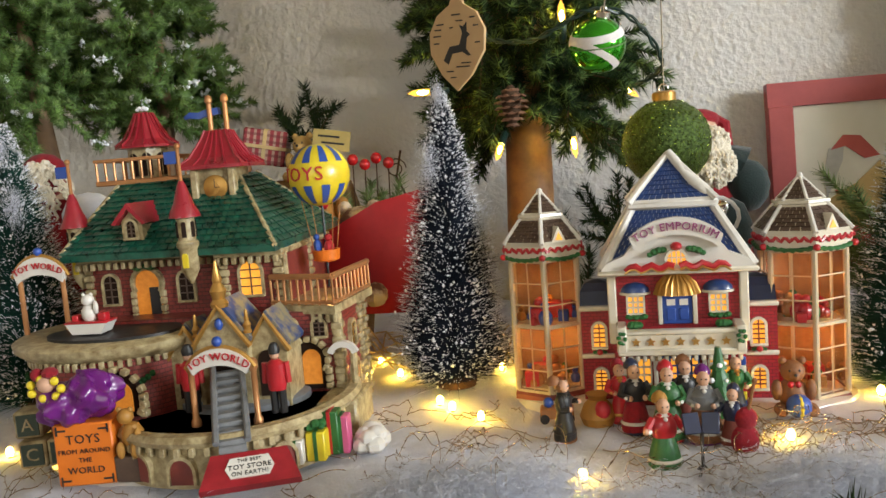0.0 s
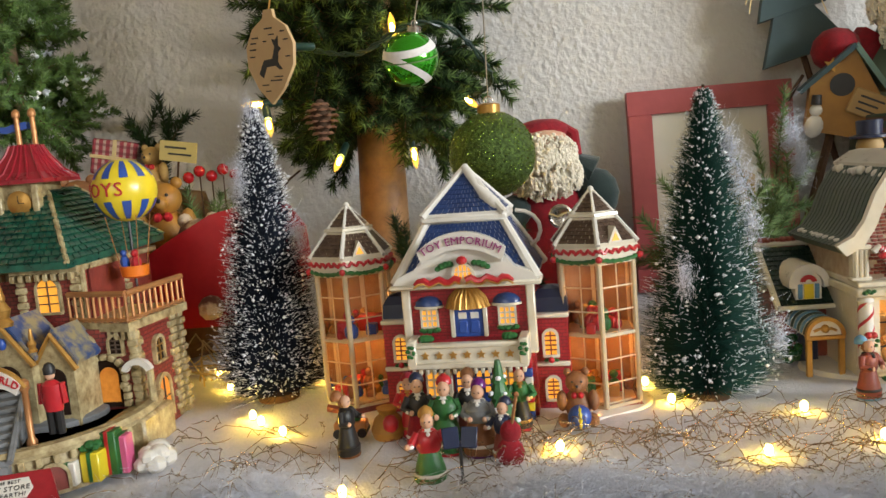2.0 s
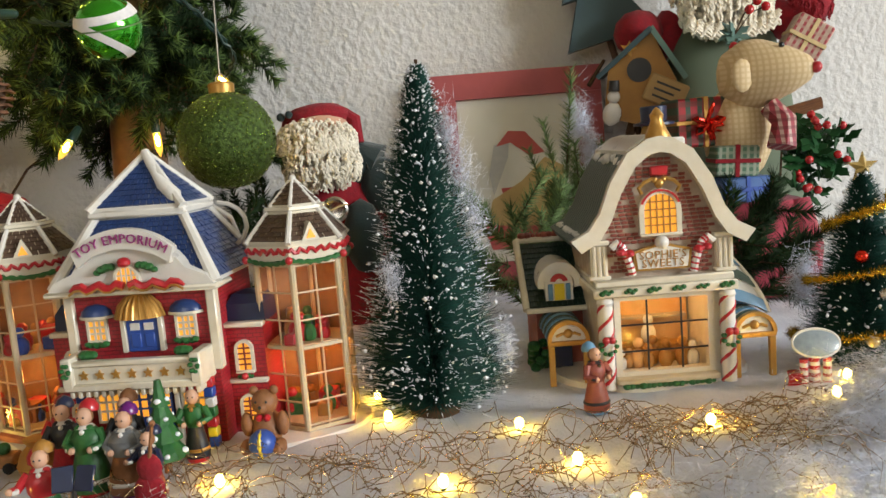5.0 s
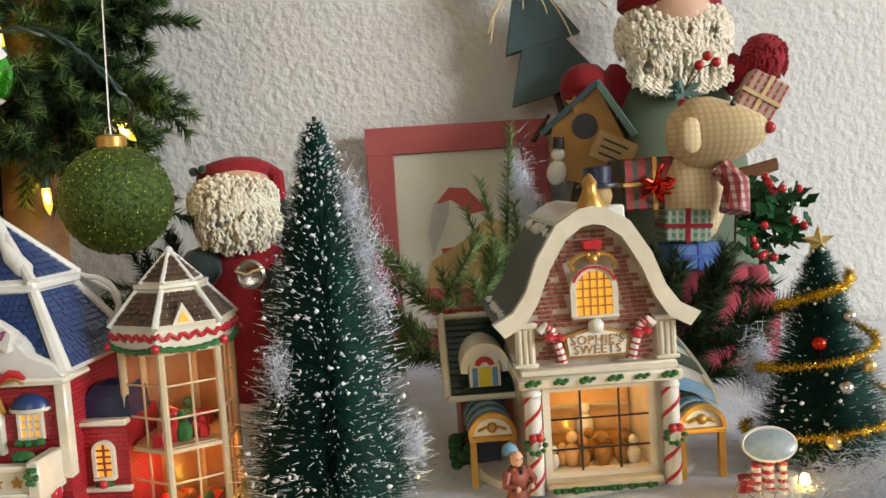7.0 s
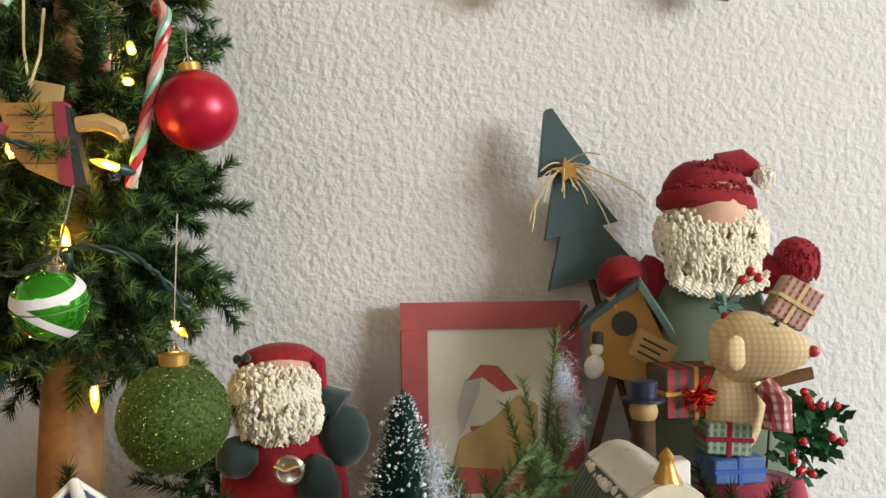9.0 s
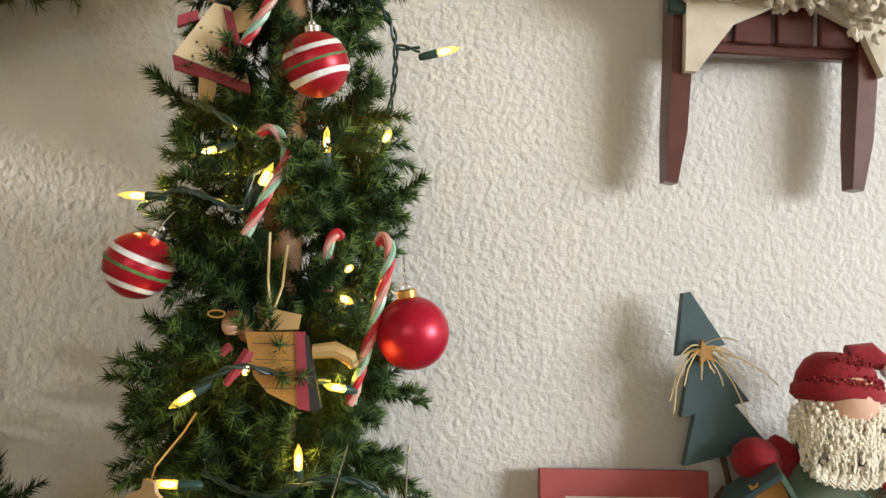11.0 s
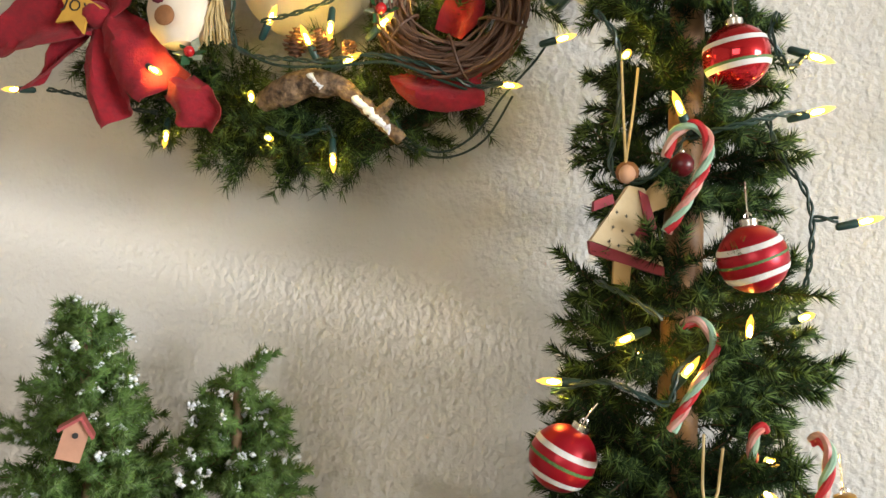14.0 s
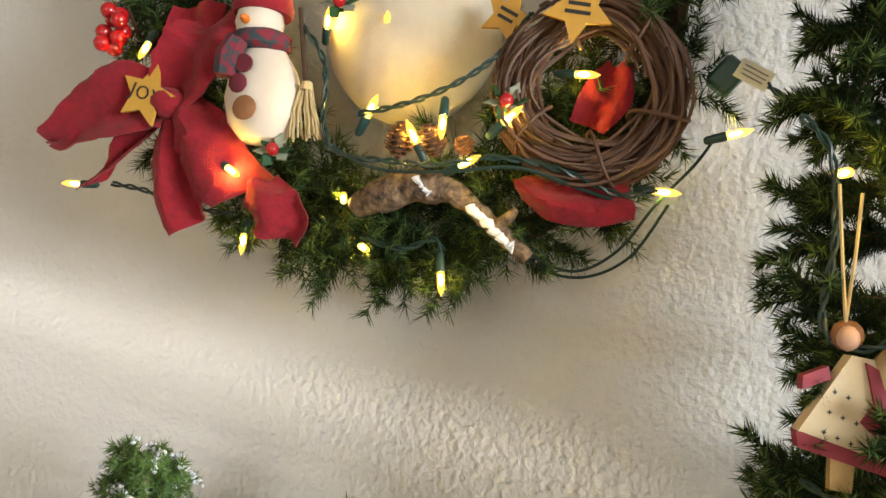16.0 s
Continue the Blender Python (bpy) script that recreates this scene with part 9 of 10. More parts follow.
def ball_ornament(p, r, shell, label, stripes=(), tilt=(0, 0), hang=0.04, cap=SILVER):
    t = thing("ball_ornament", Matrix.Translation(p) @ pose(0, 0, 0, tilt[0], tilt[1], 0), label, "ornament", "balls on the tree")
    part("shell", G().ball((0, 0, 0), r, 36), shell, t)
    part("cap", G().lathe([(r * 0.26, 0), (r * 0.27, r * 0.22), (r * 0.2, r * 0.26)], 16, Matrix.Translation((0, 0, r * 0.93))), cap, t)
    part("hook", G().tube([(r * 0.1 * math.cos(a), 0, r * 1.24 + r * 0.12 * math.sin(a)) for a in [0.6 * k for k in range(9)]] + [(0, 0, r * 1.5), (0.002, 0.004, r * 1.2 + hang)], 0.0007, 5), SILVER, t)
    for z0, z1, m, slope in stripes:
        n, g = 40, G()
        for i in range(n + 1):
            a = 2 * math.pi * i / n
            for k in range(4):
                z = r * (z0 + (z1 - z0) * k / 3 + slope * math.sin(a + 1.0))
                z = max(min(z, r * 0.99), -r * 0.99)
                q = math.sqrt(r * r - z * z) + 0.0006
                g.v.append((q * math.cos(a), q * math.sin(a), z * 1.004))
        for i in range(n):
            for k in range(3):
                o = i * 4 + k
                g.f.append((o, o + 4, o + 5, o + 1))
                g.s.append(0)
        part("painted_band", g, m, t, fix=False)
    return t


GLITTER_GRAIN = mat("green_glitter_grain", (0.42, 0.55, 0.16), (0.2, 0.3, 0.06), 60, 0.16, metal=0.95, spread=0.8)
BAND_WHITE = mat("frosted_white_band", (0.75, 0.73, 0.72), (0.6, 0.58, 0.58), 200, 0.8, bump=0.4, bscale=900)
BAND_GREEN = mat("green_glitter_band", (0.1, 0.2, 0.06), (0.06, 0.12, 0.03), 300, 0.5, bump=0.6, bscale=900)
gb_ = ball_ornament((0.196, 0.85, 0.195), 0.0395, GLITTER, "large green glitter ball hanging from a branch", hang=0.1, cap=GOLD)
rg = np.random.default_rng(90)
q = unit(rg.normal(size=(5200, 3))) * 0.0396
v, f = flecks(q, 0.00025 + 0.0008 * rg.random(5200) ** 3, rg)
mesh_np("glitter_grain", v, f, GLITTER_GRAIN, gb_, "sparkling green glitter")
ball_ornament((0.135, 0.79, 0.281), 0.0235, BALL_GREEN, "shiny green glass ball with white swirl", ((0.28, 0.55, BAND_WHITE, 0.35), (-0.5, -0.25, BAND_WHITE, -0.4), (0.05, 0.1, BAND_GREEN, 0.3)), (10, 12), 0.05)
ball_ornament((0.2, 0.91, 0.428), 0.0322, BALL_RED, "satin red thread-wound ball", tilt=(0, -10), hang=0.03, cap=GOLD)
ball_ornament((-0.033, 0.9, 0.479), 0.0285, BALL_SATIN, "matt red ball with white and green bands", ((0.25, 0.42, BAND_WHITE, 0.1), (-0.1, 0.0, BAND_GREEN, 0.1), (-0.62, -0.45, BAND_WHITE, 0.12)), (0, 28), 0.02)
ball_ornament((0.111, 0.88, 0.652), 0.0275, BALL_SATIN, "matt red ball with white swirling bands", ((0.35, 0.52, BAND_WHITE, 0.25), (0.0, 0.08, BAND_GREEN, 0.3), (-0.5, -0.32, BAND_WHITE, 0.25)), (0, -8), 0.03)
ball_ornament((0.098, 0.9, 0.822), 0.0275, BALL_GLASS_RED, "shiny red glass ball with white bands", ((0.3, 0.46, BAND_WHITE, 0.1), (-0.3, -0.22, BAND_GREEN, 0.1), (-0.45, -0.3, BAND_WHITE, 0.1)), (0, -6), 0.03)
ball_ornament((0.06, 0.93, 0.735), 0.011, BALL_DARK, "small dark red ball among the needles", hang=0.02)


def cane(points, r, label):
    pts = [Vector(p) for p in points]
    fine = []
    for i in range(len(pts) - 1):
        a, b, c, d = pts[max(i - 1, 0)], pts[i], pts[i + 1], pts[min(i + 2, len(pts) - 1)]
        for k in range(8):
            u = k / 8
            fine.append(0.5 * ((2 * b) + (c - a) * u + (2 * a - 5 * b + 4 * c - d) * u * u + (3 * b - a - 3 * c + d) * u ** 3))
    fine.append(pts[-1])
    t = thing("candy_cane", (0, 0, 0), label, "candy cane", "candy canes on the tree")
    for s, m in ((0, RED), (math.pi * 2 / 3, CANE_MINT), (math.pi * 4 / 3, CANE_WHITE)):
        q, L = [], 0.0
        for i, p in enumerate(fine):
            if i:
                L += (p - fine[i - 1]).length
            d = (fine[min(i + 1, len(fine) - 1)] - fine[max(i - 1, 0)]).normalized()
            e = (Vector((0, -1, 0)) - d * d.y * -1).normalized()
            f = d.cross(e)
            a = L / 0.0075 + s
            q.append(p + (e * math.cos(a) + f * math.sin(a)) * r * 0.5)
        part("twisted_strand", G().tube(q, r * 0.72, 7), m, t)
    return t


CANE_MINT = mat("mint_stripe", (0.3, 0.48, 0.36), (0.24, 0.4, 0.3), 60, 0.4, coat=0.2)
CANE_WHITE = mat("cream_stripe", (0.6, 0.5, 0.42), (0.5, 0.06, 0.07), 30, 0.4, coat=0.2)
cane([(0.062, 0.905, 0.594), (0.072, 0.9, 0.6), (0.084, 0.898, 0.59), (0.086, 0.897, 0.572), (0.072, 0.897, 0.543), (0.055, 0.9, 0.508)], 0.0042, "red and green twisted candy cane")
cane([(0.168, 0.91, 0.506), (0.172, 0.905, 0.51), (0.178, 0.9, 0.5), (0.176, 0.898, 0.48), (0.165, 0.9, 0.43), (0.149, 0.905, 0.366)], 0.0045, "long red and green twisted candy cane")
cane([(0.135, 0.925, 0.51), (0.13, 0.922, 0.513), (0.124, 0.92, 0.5), (0.125, 0.92, 0.462)], 0.0042, "short twisted candy cane between branches")
cane([(0.045, 0.91, 0.738), (0.05, 0.905, 0.757), (0.065, 0.9, 0.764), (0.077, 0.9, 0.752), (0.075, 0.9, 0.73), (0.062, 0.9, 0.7), (0.046, 0.903, 0.673)], 0.0043, "hooked red and green candy cane")

# flat wooden angels, each one plain shape
g = G()
M = Matrix.Translation((0.012, 0.925, 0.0)) @ pose(0, 0, 0, 0, 0, 12)
g.use(0).prism([(-0.03, 0.664), (0.035, 0.645), (0.016, 0.712), (0.002, 0.714)], -0.006, 0.006, M)
g.use(1).prism([(-0.031, 0.664), (0.036, 0.645), (0.0365, 0.636), (-0.029, 0.653)], -0.0045, 0.0045, M)
g.prism([(-0.028, 0.699), (-0.012, 0.706), (-0.01, 0.698), (-0.028, 0.69)], -0.005, 0.004, M)
g.prism([(0.01, 0.71), (0.018, 0.706), (0.027, 0.678), (0.017, 0.664), (0.008, 0.672), (0.016, 0.684)], -0.0085, -0.005, M)
g.use(2).prism([(-0.008, 0.656), (0.008, 0.653), (0.006, 0.626), (-0.008, 0.628)], -0.003, 0.003, M)
g.prism([(0.014, 0.705), (0.03, 0.722), (0.044, 0.718), (0.038, 0.698), (0.02, 0.69)], 0.0005, 0.005, M)
g.use(3).ball(M @ Vector((0.002, 0.0015, 0.7265)), 0.0105, 12, ry=0.005)
g.use(4).ball(M @ Vector((0.001, -0.002, 0.7245)), 0.0075, 12, rz=0.0085, ry=0.0045)
g.use(5).tube([M @ Vector(p) for p in ((0.0, 0, 0.735), (-0.003, 0, 0.77), (-0.007, 0, 0.825))], 0.0012, 5).tube([M @ Vector(p) for p in ((0.0, 0, 0.735), (0.005, 0, 0.78), (0.008, 0, 0.82))], 0.0012, 5)
for k in range(10):
    x, z = -0.014 + 0.0085 * (k % 4) + 0.003 * (k // 4), 0.664 + 0.013 * (k // 4) - 0.003 * (k % 4)
    g.use(6).box(x - 0.0015, x + 0.0015, -0.0064, -0.0058, z - 0.0004, z + 0.0004, 0, M).box(x - 0.0004, x + 0.0004, -0.0064, -0.0058, z - 0.0015, z + 0.0015, 0, M)
tagged(part("wooden_angel", g, [ANGEL_CREAM, ANGEL_RED, TAG_WOOD, BEAR_FUR, SKIN, RAFFIA, BLACK]), "cream wooden angel hanging on a jute string", "ornament")
g = G()
M = Matrix.Translation((0.0, 0.883, 0.0)) @ pose(0, 0, 0, 0, 0, 0)
g.use(0).prism([(0.062, 0.427), (0.106, 0.428), (0.108, 0.366), (0.082, 0.378), (0.07, 0.392)], -0.006, 0.006, M)
g.use(1).prism([(0.103, 0.428), (0.11, 0.428), (0.117, 0.364), (0.107, 0.366)], -0.0075, 0.0065, M)
g.use(6).prism([(0.110, 0.426), (0.113, 0.424), (0.126, 0.366), (0.117, 0.364)], -0.006, 0.006, M)
g.use(2).tube([M @ Vector(p) for p in ((0.117, 0, 0.412), (0.135, 0, 0.414), (0.148, 0, 0.408), (0.152, 0, 0.4))], [0.006, 0.007, 0.0065, 0.004], 8)
g.prism([(0.072, 0.428), (0.084, 0.446), (0.106, 0.442), (0.104, 0.43)], 0.001, 0.006, M)
g.use(3).ball(M @ Vector((0.052, 0.001, 0.434)), 0.0105, 12, ry=0.006).ball(M @ Vector((0.062, 0.001, 0.425)), 0.007, 10, ry=0.005)
g.use(4).ball(M @ Vector((0.049, -0.002, 0.431)), 0.0072, 12, ry=0.005)
g.use(7).tube([M @ Vector((0.037 + 0.007 * math.cos(a), 0, 0.441 + 0.003 * math.sin(a))) for a in [0.55 * k for k in range(13)]], 0.0009, 5)
g.use(1).tube([M @ Vector(p) for p in ((0.066, -0.006, 0.412), (0.058, -0.007, 0.398), (0.048, -0.007, 0.384))], [0.005, 0.005, 0.003], 7)
g.tube([M @ Vector(p) for p in ((0.05, -0.002, 0.415), (0.042, -0.002, 0.408))], 0.004, 7)
for z in (0.418, 0.405, 0.393, 0.382):
    g.use(6).box(0.068 + (0.418 - z) * 0.25, 0.104, -0.0064, -0.0059, z - 0.0003, z + 0.0003, 0, M)
g.use(5).tube([M @ Vector(p) for p in ((0.082, 0, 0.44), (0.078, 0, 0.47), (0.078, 0, 0.51))], 0.0012, 5).tube([M @ Vector(p) for p in ((0.082, 0, 0.44), (0.09, 0, 0.465), (0.093, 0, 0.5))], 0.0012, 5)
tagged(part("wooden_angel", g, [OCHRE, ANGEL_RED, TAG_WOOD, BEAR_FUR, SKIN, RAFFIA, BLACK, GOLD]), "flying ochre wooden angel on a jute string", "ornament")

# pierced wooden slice ornament with a deer
ho = thing("wooden_slice_ornament", Matrix.Translation((0.018, 0.778, 0.29)) @ pose(0, 0, 0, 0, 4, -32) @ Matrix.Scale(0.86, 4), "pale pierced wooden ornament with deer cut-out", "ornament")
out = [(0, -0.043), (0.018, -0.028), (0.033, -0.006), (0.034, 0.014), (0.024, 0.031), (0.008, 0.04), (0.006, 0.048), (-0.006, 0.048), (-0.008, 0.04), (-0.024, 0.031), (-0.034, 0.014), (-0.033, -0.006), (-0.018, -0.028)]
part("wooden_slice", G().prism(out, -0.0018, 0.0018), SLICE_WOOD, ho)
deer = [(-0.016, -0.013), (-0.012, -0.006), (-0.008, 0.0), (0.004, 0.001), (0.008, 0.012), (0.004, 0.02), (0.009, 0.018), (0.013, 0.022), (0.013, 0.013), (0.017, 0.01), (0.013, 0.007), (0.012, -0.003), (0.018, -0.01), (0.014, -0.01), (0.008, -0.006), (-0.005, -0.007), (-0.01, -0.017)]
part("deer_cutout", G().prism(deer, -0.0024, 0.0024), BLACK, ho, "dark deer-shaped opening", smooth=False)
bars([(-0.02, 0.022, 0.009, 0.0013), (-0.023, 0.017, 0.008, 0.0013), (-0.024, 0.011, 0.009, 0.0013), (-0.025, 0.004, 0.007, 0.0013), (0.008, -0.02, 0.016, 0.0013), (0.012, -0.0165, 0.012, 0.0011), (-0.008, -0.024, 0.009, 0.0012), (0.02, 0.026, 0.006, 0.0013), (0.024, 0.018, 0.006, 0.0013), (0.0, 0.03, 0.011, 0.0013), (-0.004, -0.03, 0.007, 0.0011), (0.026, 0.002, 0.006, 0.0012), (-0.006, 0.018, 0.004, 0.0012), (0.004, 0.024, 0.008, 0.001)], Matrix.Translation((0, -0.0021, 0)), BLACK, ho)
part("gold_loop", G().tube([(0, 0, 0.047), (0.004, 0, 0.06), (0.01, 0.02, 0.085), (0.012, 0.03, 0.1)], 0.0009, 5), GOLD, ho)


def pine_cone(p, h, m, label):
    t = thing("pine_cone", Matrix.Translation(p) @ m, label, "pine cone")
    part("cone_core", G().lathe([(0.002, 0), (h * 0.25, h * 0.25), (h * 0.2, h * 0.6), (0.002, h * 0.95)], 12), TWIG, t)
    for r in range(7):
        n = 8
        rad = h * (0.2, 0.34, 0.4, 0.38, 0.32, 0.24, 0.13)[r]
        for k in range(n):
            a = 360 * (k + 0.5 * (r % 2)) / n
            mm = pose(0, 0, h * (0.08 + 0.13 * r), 0, 0, a)
            part("cone_scale", G().add([(0.001, -h * 0.05, 0), (rad, -h * 0.11, h * 0.06), (rad * 1.04, 0, h * 0.075), (rad, h * 0.11, h * 0.06), (0.001, h * 0.05, 0), (rad * 0.9, 0, h * 0.005)],
                                       [(0, 1, 2), (0, 2, 4), (2, 3, 4), (1, 0, 5), (0, 4, 5), (4, 3, 5), (1, 5, 2), (2, 5, 3)], mm), CONE, t, smooth=False)
    return t


pine_cone((0.061, 0.757, 0.252), 0.036, pose(0, 0, 0, 180, 0, 0), "brown pine cone hanging under a branch")

for p, w in (((0.015, 0.915, 0.58), (-0.8, -0.4, -0.35)), ((0.119, 0.92, 0.594), (0, -0.3, 1)), ((0.069, 0.905, 0.56), (0.5, -0.4, 0.8)), ((-0.045, 0.92, 0.54), (-1, -0.1, 0)),
             ((0.142, 0.93, 0.483), (0.2, -0.9, 0.1)), ((0.018, 0.868, 0.373), (-0.75, -0.3, -0.5)), ((0.137, 0.888, 0.382), (-0.7, -0.7, 0.2)), ((0.109, 0.88, 0.324), (0, -0.3, 1)),
             ((0.012, 0.85, 0.31), (-1, -0.1, 0.05)), ((0.174, 0.945, 0.252), (0.6, -0.3, -0.5)), ((0.172, 0.948, 0.607), (0.2, -0.9, 0.2)), ((0.225, 0.962, 0.694), (0.95, -0.1, 0.25)),
             ((0.01, 0.93, 0.834), (0.1, -0.95, -0.1)), ((0.052, 0.898, 0.78), (-0.45, -0.3, 0.9)), ((0.176, 0.94, 0.786), (0.9, -0.1, 0.25)), ((0.172, 0.93, 0.83), (0.9, -0.2, -0.35)),
             ((-0.03, 0.87, 0.262), (-1, -0.1, 0.0)), ((-0.006, 0.83, 0.238), (0.2, -0.5, -0.6)), ((0.115, 0.92, 0.2), (0.1, -0.1, -1)), ((0.04, 0.9, 0.2), (-0.2, -0.6, -0.6)),
             ((0.06, 0.9, 0.395), (0.3, -0.8, 0.4)), ((0.14, 0.93, 0.455), (0.5, -0.8, -0.2)), ((0.03, 0.93, 0.567), (-0.4, -0.8, 0.3))):
    mini_bulb(p, w)
wire([(0.135, 0.95, 0.785), (0.147, 0.957, 0.753), (0.168, 0.955, 0.722), (0.176, 0.957, 0.7), (0.177, 0.957, 0.665), (0.172, 0.958, 0.625)])
wire([(0.177, 0.957, 0.694), (0.192, 0.96, 0.694), (0.2, 0.962, 0.694)], 0.0015)
wire([(0.06, 0.91, 0.755), (0.1, 0.905, 0.765), (0.14, 0.92, 0.778), (0.165, 0.94, 0.785)])
wire([(-0.02, 0.92, 0.87), (0.0, 0.925, 0.845), (0.005, 0.93, 0.79), (0.0, 0.93, 0.73), (0.03, 0.92, 0.72), (0.06, 0.91, 0.755)])
wire([(0.045, 0.9, 0.6), (0.02, 0.9, 0.615), (-0.01, 0.93, 0.63)])
wire([(0.03, 0.89, 0.31), (0.08, 0.86, 0.3), (0.13, 0.84, 0.318), (0.17, 0.85, 0.31), (0.2, 0.88, 0.27), (0.18, 0.93, 0.255)])
wire([(0.13, 0.9, 0.86), (0.125, 0.9, 0.84), (0.145, 0.92, 0.82), (0.16, 0.93, 0.832)])
wire([(-0.045, 0.93, 0.53), (0.0, 0.9, 0.545), (0.05, 0.9, 0.53), (0.06, 0.9, 0.56), (0.1, 0.91, 0.585), (0.12, 0.92, 0.57)])
wire([(0.03, 0.87, 0.385), (0.06, 0.87, 0.4), (0.1, 0.88, 0.39), (0.13, 0.9, 0.385)])

# small birdhouse in the snowy pine
sb = thing("tiny_birdhouse", Matrix.Translation((-0.492, 0.905, 0.44)) @ pose(0, 0, 0, 0, 14, 30) @ Matrix.Scale(0.8, 4), "tiny pink wooden birdhouse in a pine", "birdhouse")
part("tiny_body", G().prism([(-0.014, 0), (0.014, 0), (0.014, 0.034), (0.0, 0.048), (-0.014, 0.034)], -0.01, 0.012), TAG_PINK, sb)
part("tiny_roof", G().strip([(-0.019, 0.03), (0, 0.049), (0.019, 0.03)], [(-0.021, 0.033), (0, 0.054), (0.021, 0.033)], -0.016, 0.016), ROSE_WOOD, sb, smooth=False)
# black disc in place of a shaded hole
part("tiny_hole", G().lathe([(0.0035, 0), (0.0035, 0.002)], 12, Matrix.Translation((0, -0.0095, 0.03)) @ pose(0, 0, 0, 90, 0, 0)), BLACK, sb)


# ---- wreath on the wall ----
wr = thing("wall_wreath", (-0.36, 1.12, 1.034), "large pine wreath hung on the wall with lights", "wreath")
rng = np.random.default_rng(71)
tw = []
R = 0.26
for k in range(900):
    a = rng.random() * 2 * np.pi
    rad = R - 0.02 + min(max(rng.normal() * 0.032, -0.06), 0.04)
    p = np.array([rad * math.cos(a), rng.normal() * 0.02 - 0.03, rad * math.sin(a)])
    tang = np.array([-math.sin(a), 0, math.cos(a)]) * (1 if rng.random() < 0.6 else -1)
    outw = np.array([math.cos(a), 0, math.sin(a)])
    d = tang * 0.5 + outw * rng.normal() * 0.75 + np.array([0, -1, 0]) * rng.uniform(0.0, 0.7)
    d[1] = min(d[1], 0.1)
    tw += twigs_on(p, d / np.linalg.norm(d), rng.uniform(0.03, 0.058), rng, 3)
part("wire_ring", G().tube([(R * math.cos(a), 0.02, R * math.sin(a)) for a in [2 * math.pi * k / 40 for k in range(41)]], 0.012, 8), TWIG, wr)
# wreath depth shaded by colour: dark inner needles, lighter tips
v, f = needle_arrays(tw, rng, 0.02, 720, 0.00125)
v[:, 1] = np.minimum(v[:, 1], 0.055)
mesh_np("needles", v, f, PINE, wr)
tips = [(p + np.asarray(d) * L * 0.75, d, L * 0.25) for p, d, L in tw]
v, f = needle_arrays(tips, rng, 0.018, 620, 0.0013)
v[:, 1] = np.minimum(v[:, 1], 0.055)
mesh_np("lighter_tips", v, f, PINE_TIP, wr)

wb = thing("snowball_plush", (-0.35, 1.09, 1.0), "round cream felt snowman body inside the wreath", "soft toy")
part("felt_ball", G().ball((0, 0, 0), 0.09, 30, rz=0.1, ry=0.055), CREAM_FELT, wb)
part("felt_head", G().ball((0, 0.005, 0.135), 0.055, 24, ry=0.045), CREAM_FELT, wb)

# grapevine ring
gv = thing("grapevine_wreath", Matrix.Translation((-0.167, 1.015, 0.915)) @ pose(0, 0, 0, 0, 0, 8), "small brown grapevine wreath tied to the large wreath", "wreath")
for k in range(60):
    a0, n = RNG.uniform(0, 6.28), 26
    sp = RNG.uniform(2.5, 6.0)
    off, yo, ph = RNG.uniform(-0.016, 0.018), RNG.uniform(-0.016, 0.016), RNG.uniform(0, 6.28)
    pts = []
    for i in range(n):
        a = a0 + sp * i / n
        r = 0.06 + off + 0.005 * math.sin(3 * a + ph)
        pts.append((r * math.cos(a), yo + 0.006 * math.sin(2 * a + ph), r * 1.02 * math.sin(a)))
    part("vine", G().tube(pts, RNG.uniform(0.0012, 0.0024), 5), VINE, gv)
for k in range(5):
    a = RNG.uniform(0, 6.28)
    pts = []
    for i in range(12):
        b = i / 11 * 2 * math.pi
        r = 0.06 + 0.024 * math.cos(b)
        pts.append((r * math.cos(a + 0.05 * i), 0.022 * math.sin(b), r * math.sin(a + 0.05 * i)))
    part("binding_vine", G().tube(pts, 0.0017, 5), VINE, gv)

# driftwood
lg = thing("driftwood_stick", (0, 0, 0), "weathered bark stick with patches of snow", "driftwood")
P = [(-0.375, 1.04, 0.812), (-0.35, 1.03, 0.822), (-0.315, 1.022, 0.832), (-0.285, 1.02, 0.828), (-0.255, 1.024, 0.808), (-0.235, 1.028, 0.79), (-0.215, 1.034, 0.772)]
fine = []
for i in range(len(P) - 1):
    for k in range(5):
        fine.append(Vector(P[i]).lerp(Vector(P[i + 1]), k / 5) + Vector((RNG.uniform(-1, 1), RNG.uniform(-1, 1), RNG.uniform(-1, 1))) * 0.0012)
fine.append(Vector(P[-1]))
part("bark_stick", G().tube(fine, [0.011 + 0.006 * math.sin(math.pi * min(i / 18, 1)) * 1 - 0.004 * i / 30 + RNG.uniform(-0.0012, 0.0012) for i in range(len(fine))], 12), BARK, lg)
part("side_knot", G().tube([(-0.238, 1.024, 0.8), (-0.229, 1.018, 0.806), (-0.224, 1.016, 0.812)], [0.006, 0.005, 0.003], 8), BARK, lg)
part("snow_patch", G().tube([(-0.264 + 0.0019 * k + RNG.uniform(-0.0014, 0.0014), 1.015, 0.813 - 0.0017 * k + RNG.uniform(-0.0014, 0.0014)) for k in range(22)], [0.0026 + RNG.uniform(0, 0.0026) for k in range(22)], 8), FLOCK, lg)
part("snow_patch", G().tube([(-0.312 + 0.0016 * k + RNG.uniform(-0.001, 0.001), 1.008, 0.836 - 0.0018 * k) for k in range(9)], [0.002 + RNG.uniform(0, 0.003) for k in range(9)], 8), FLOCK, lg)


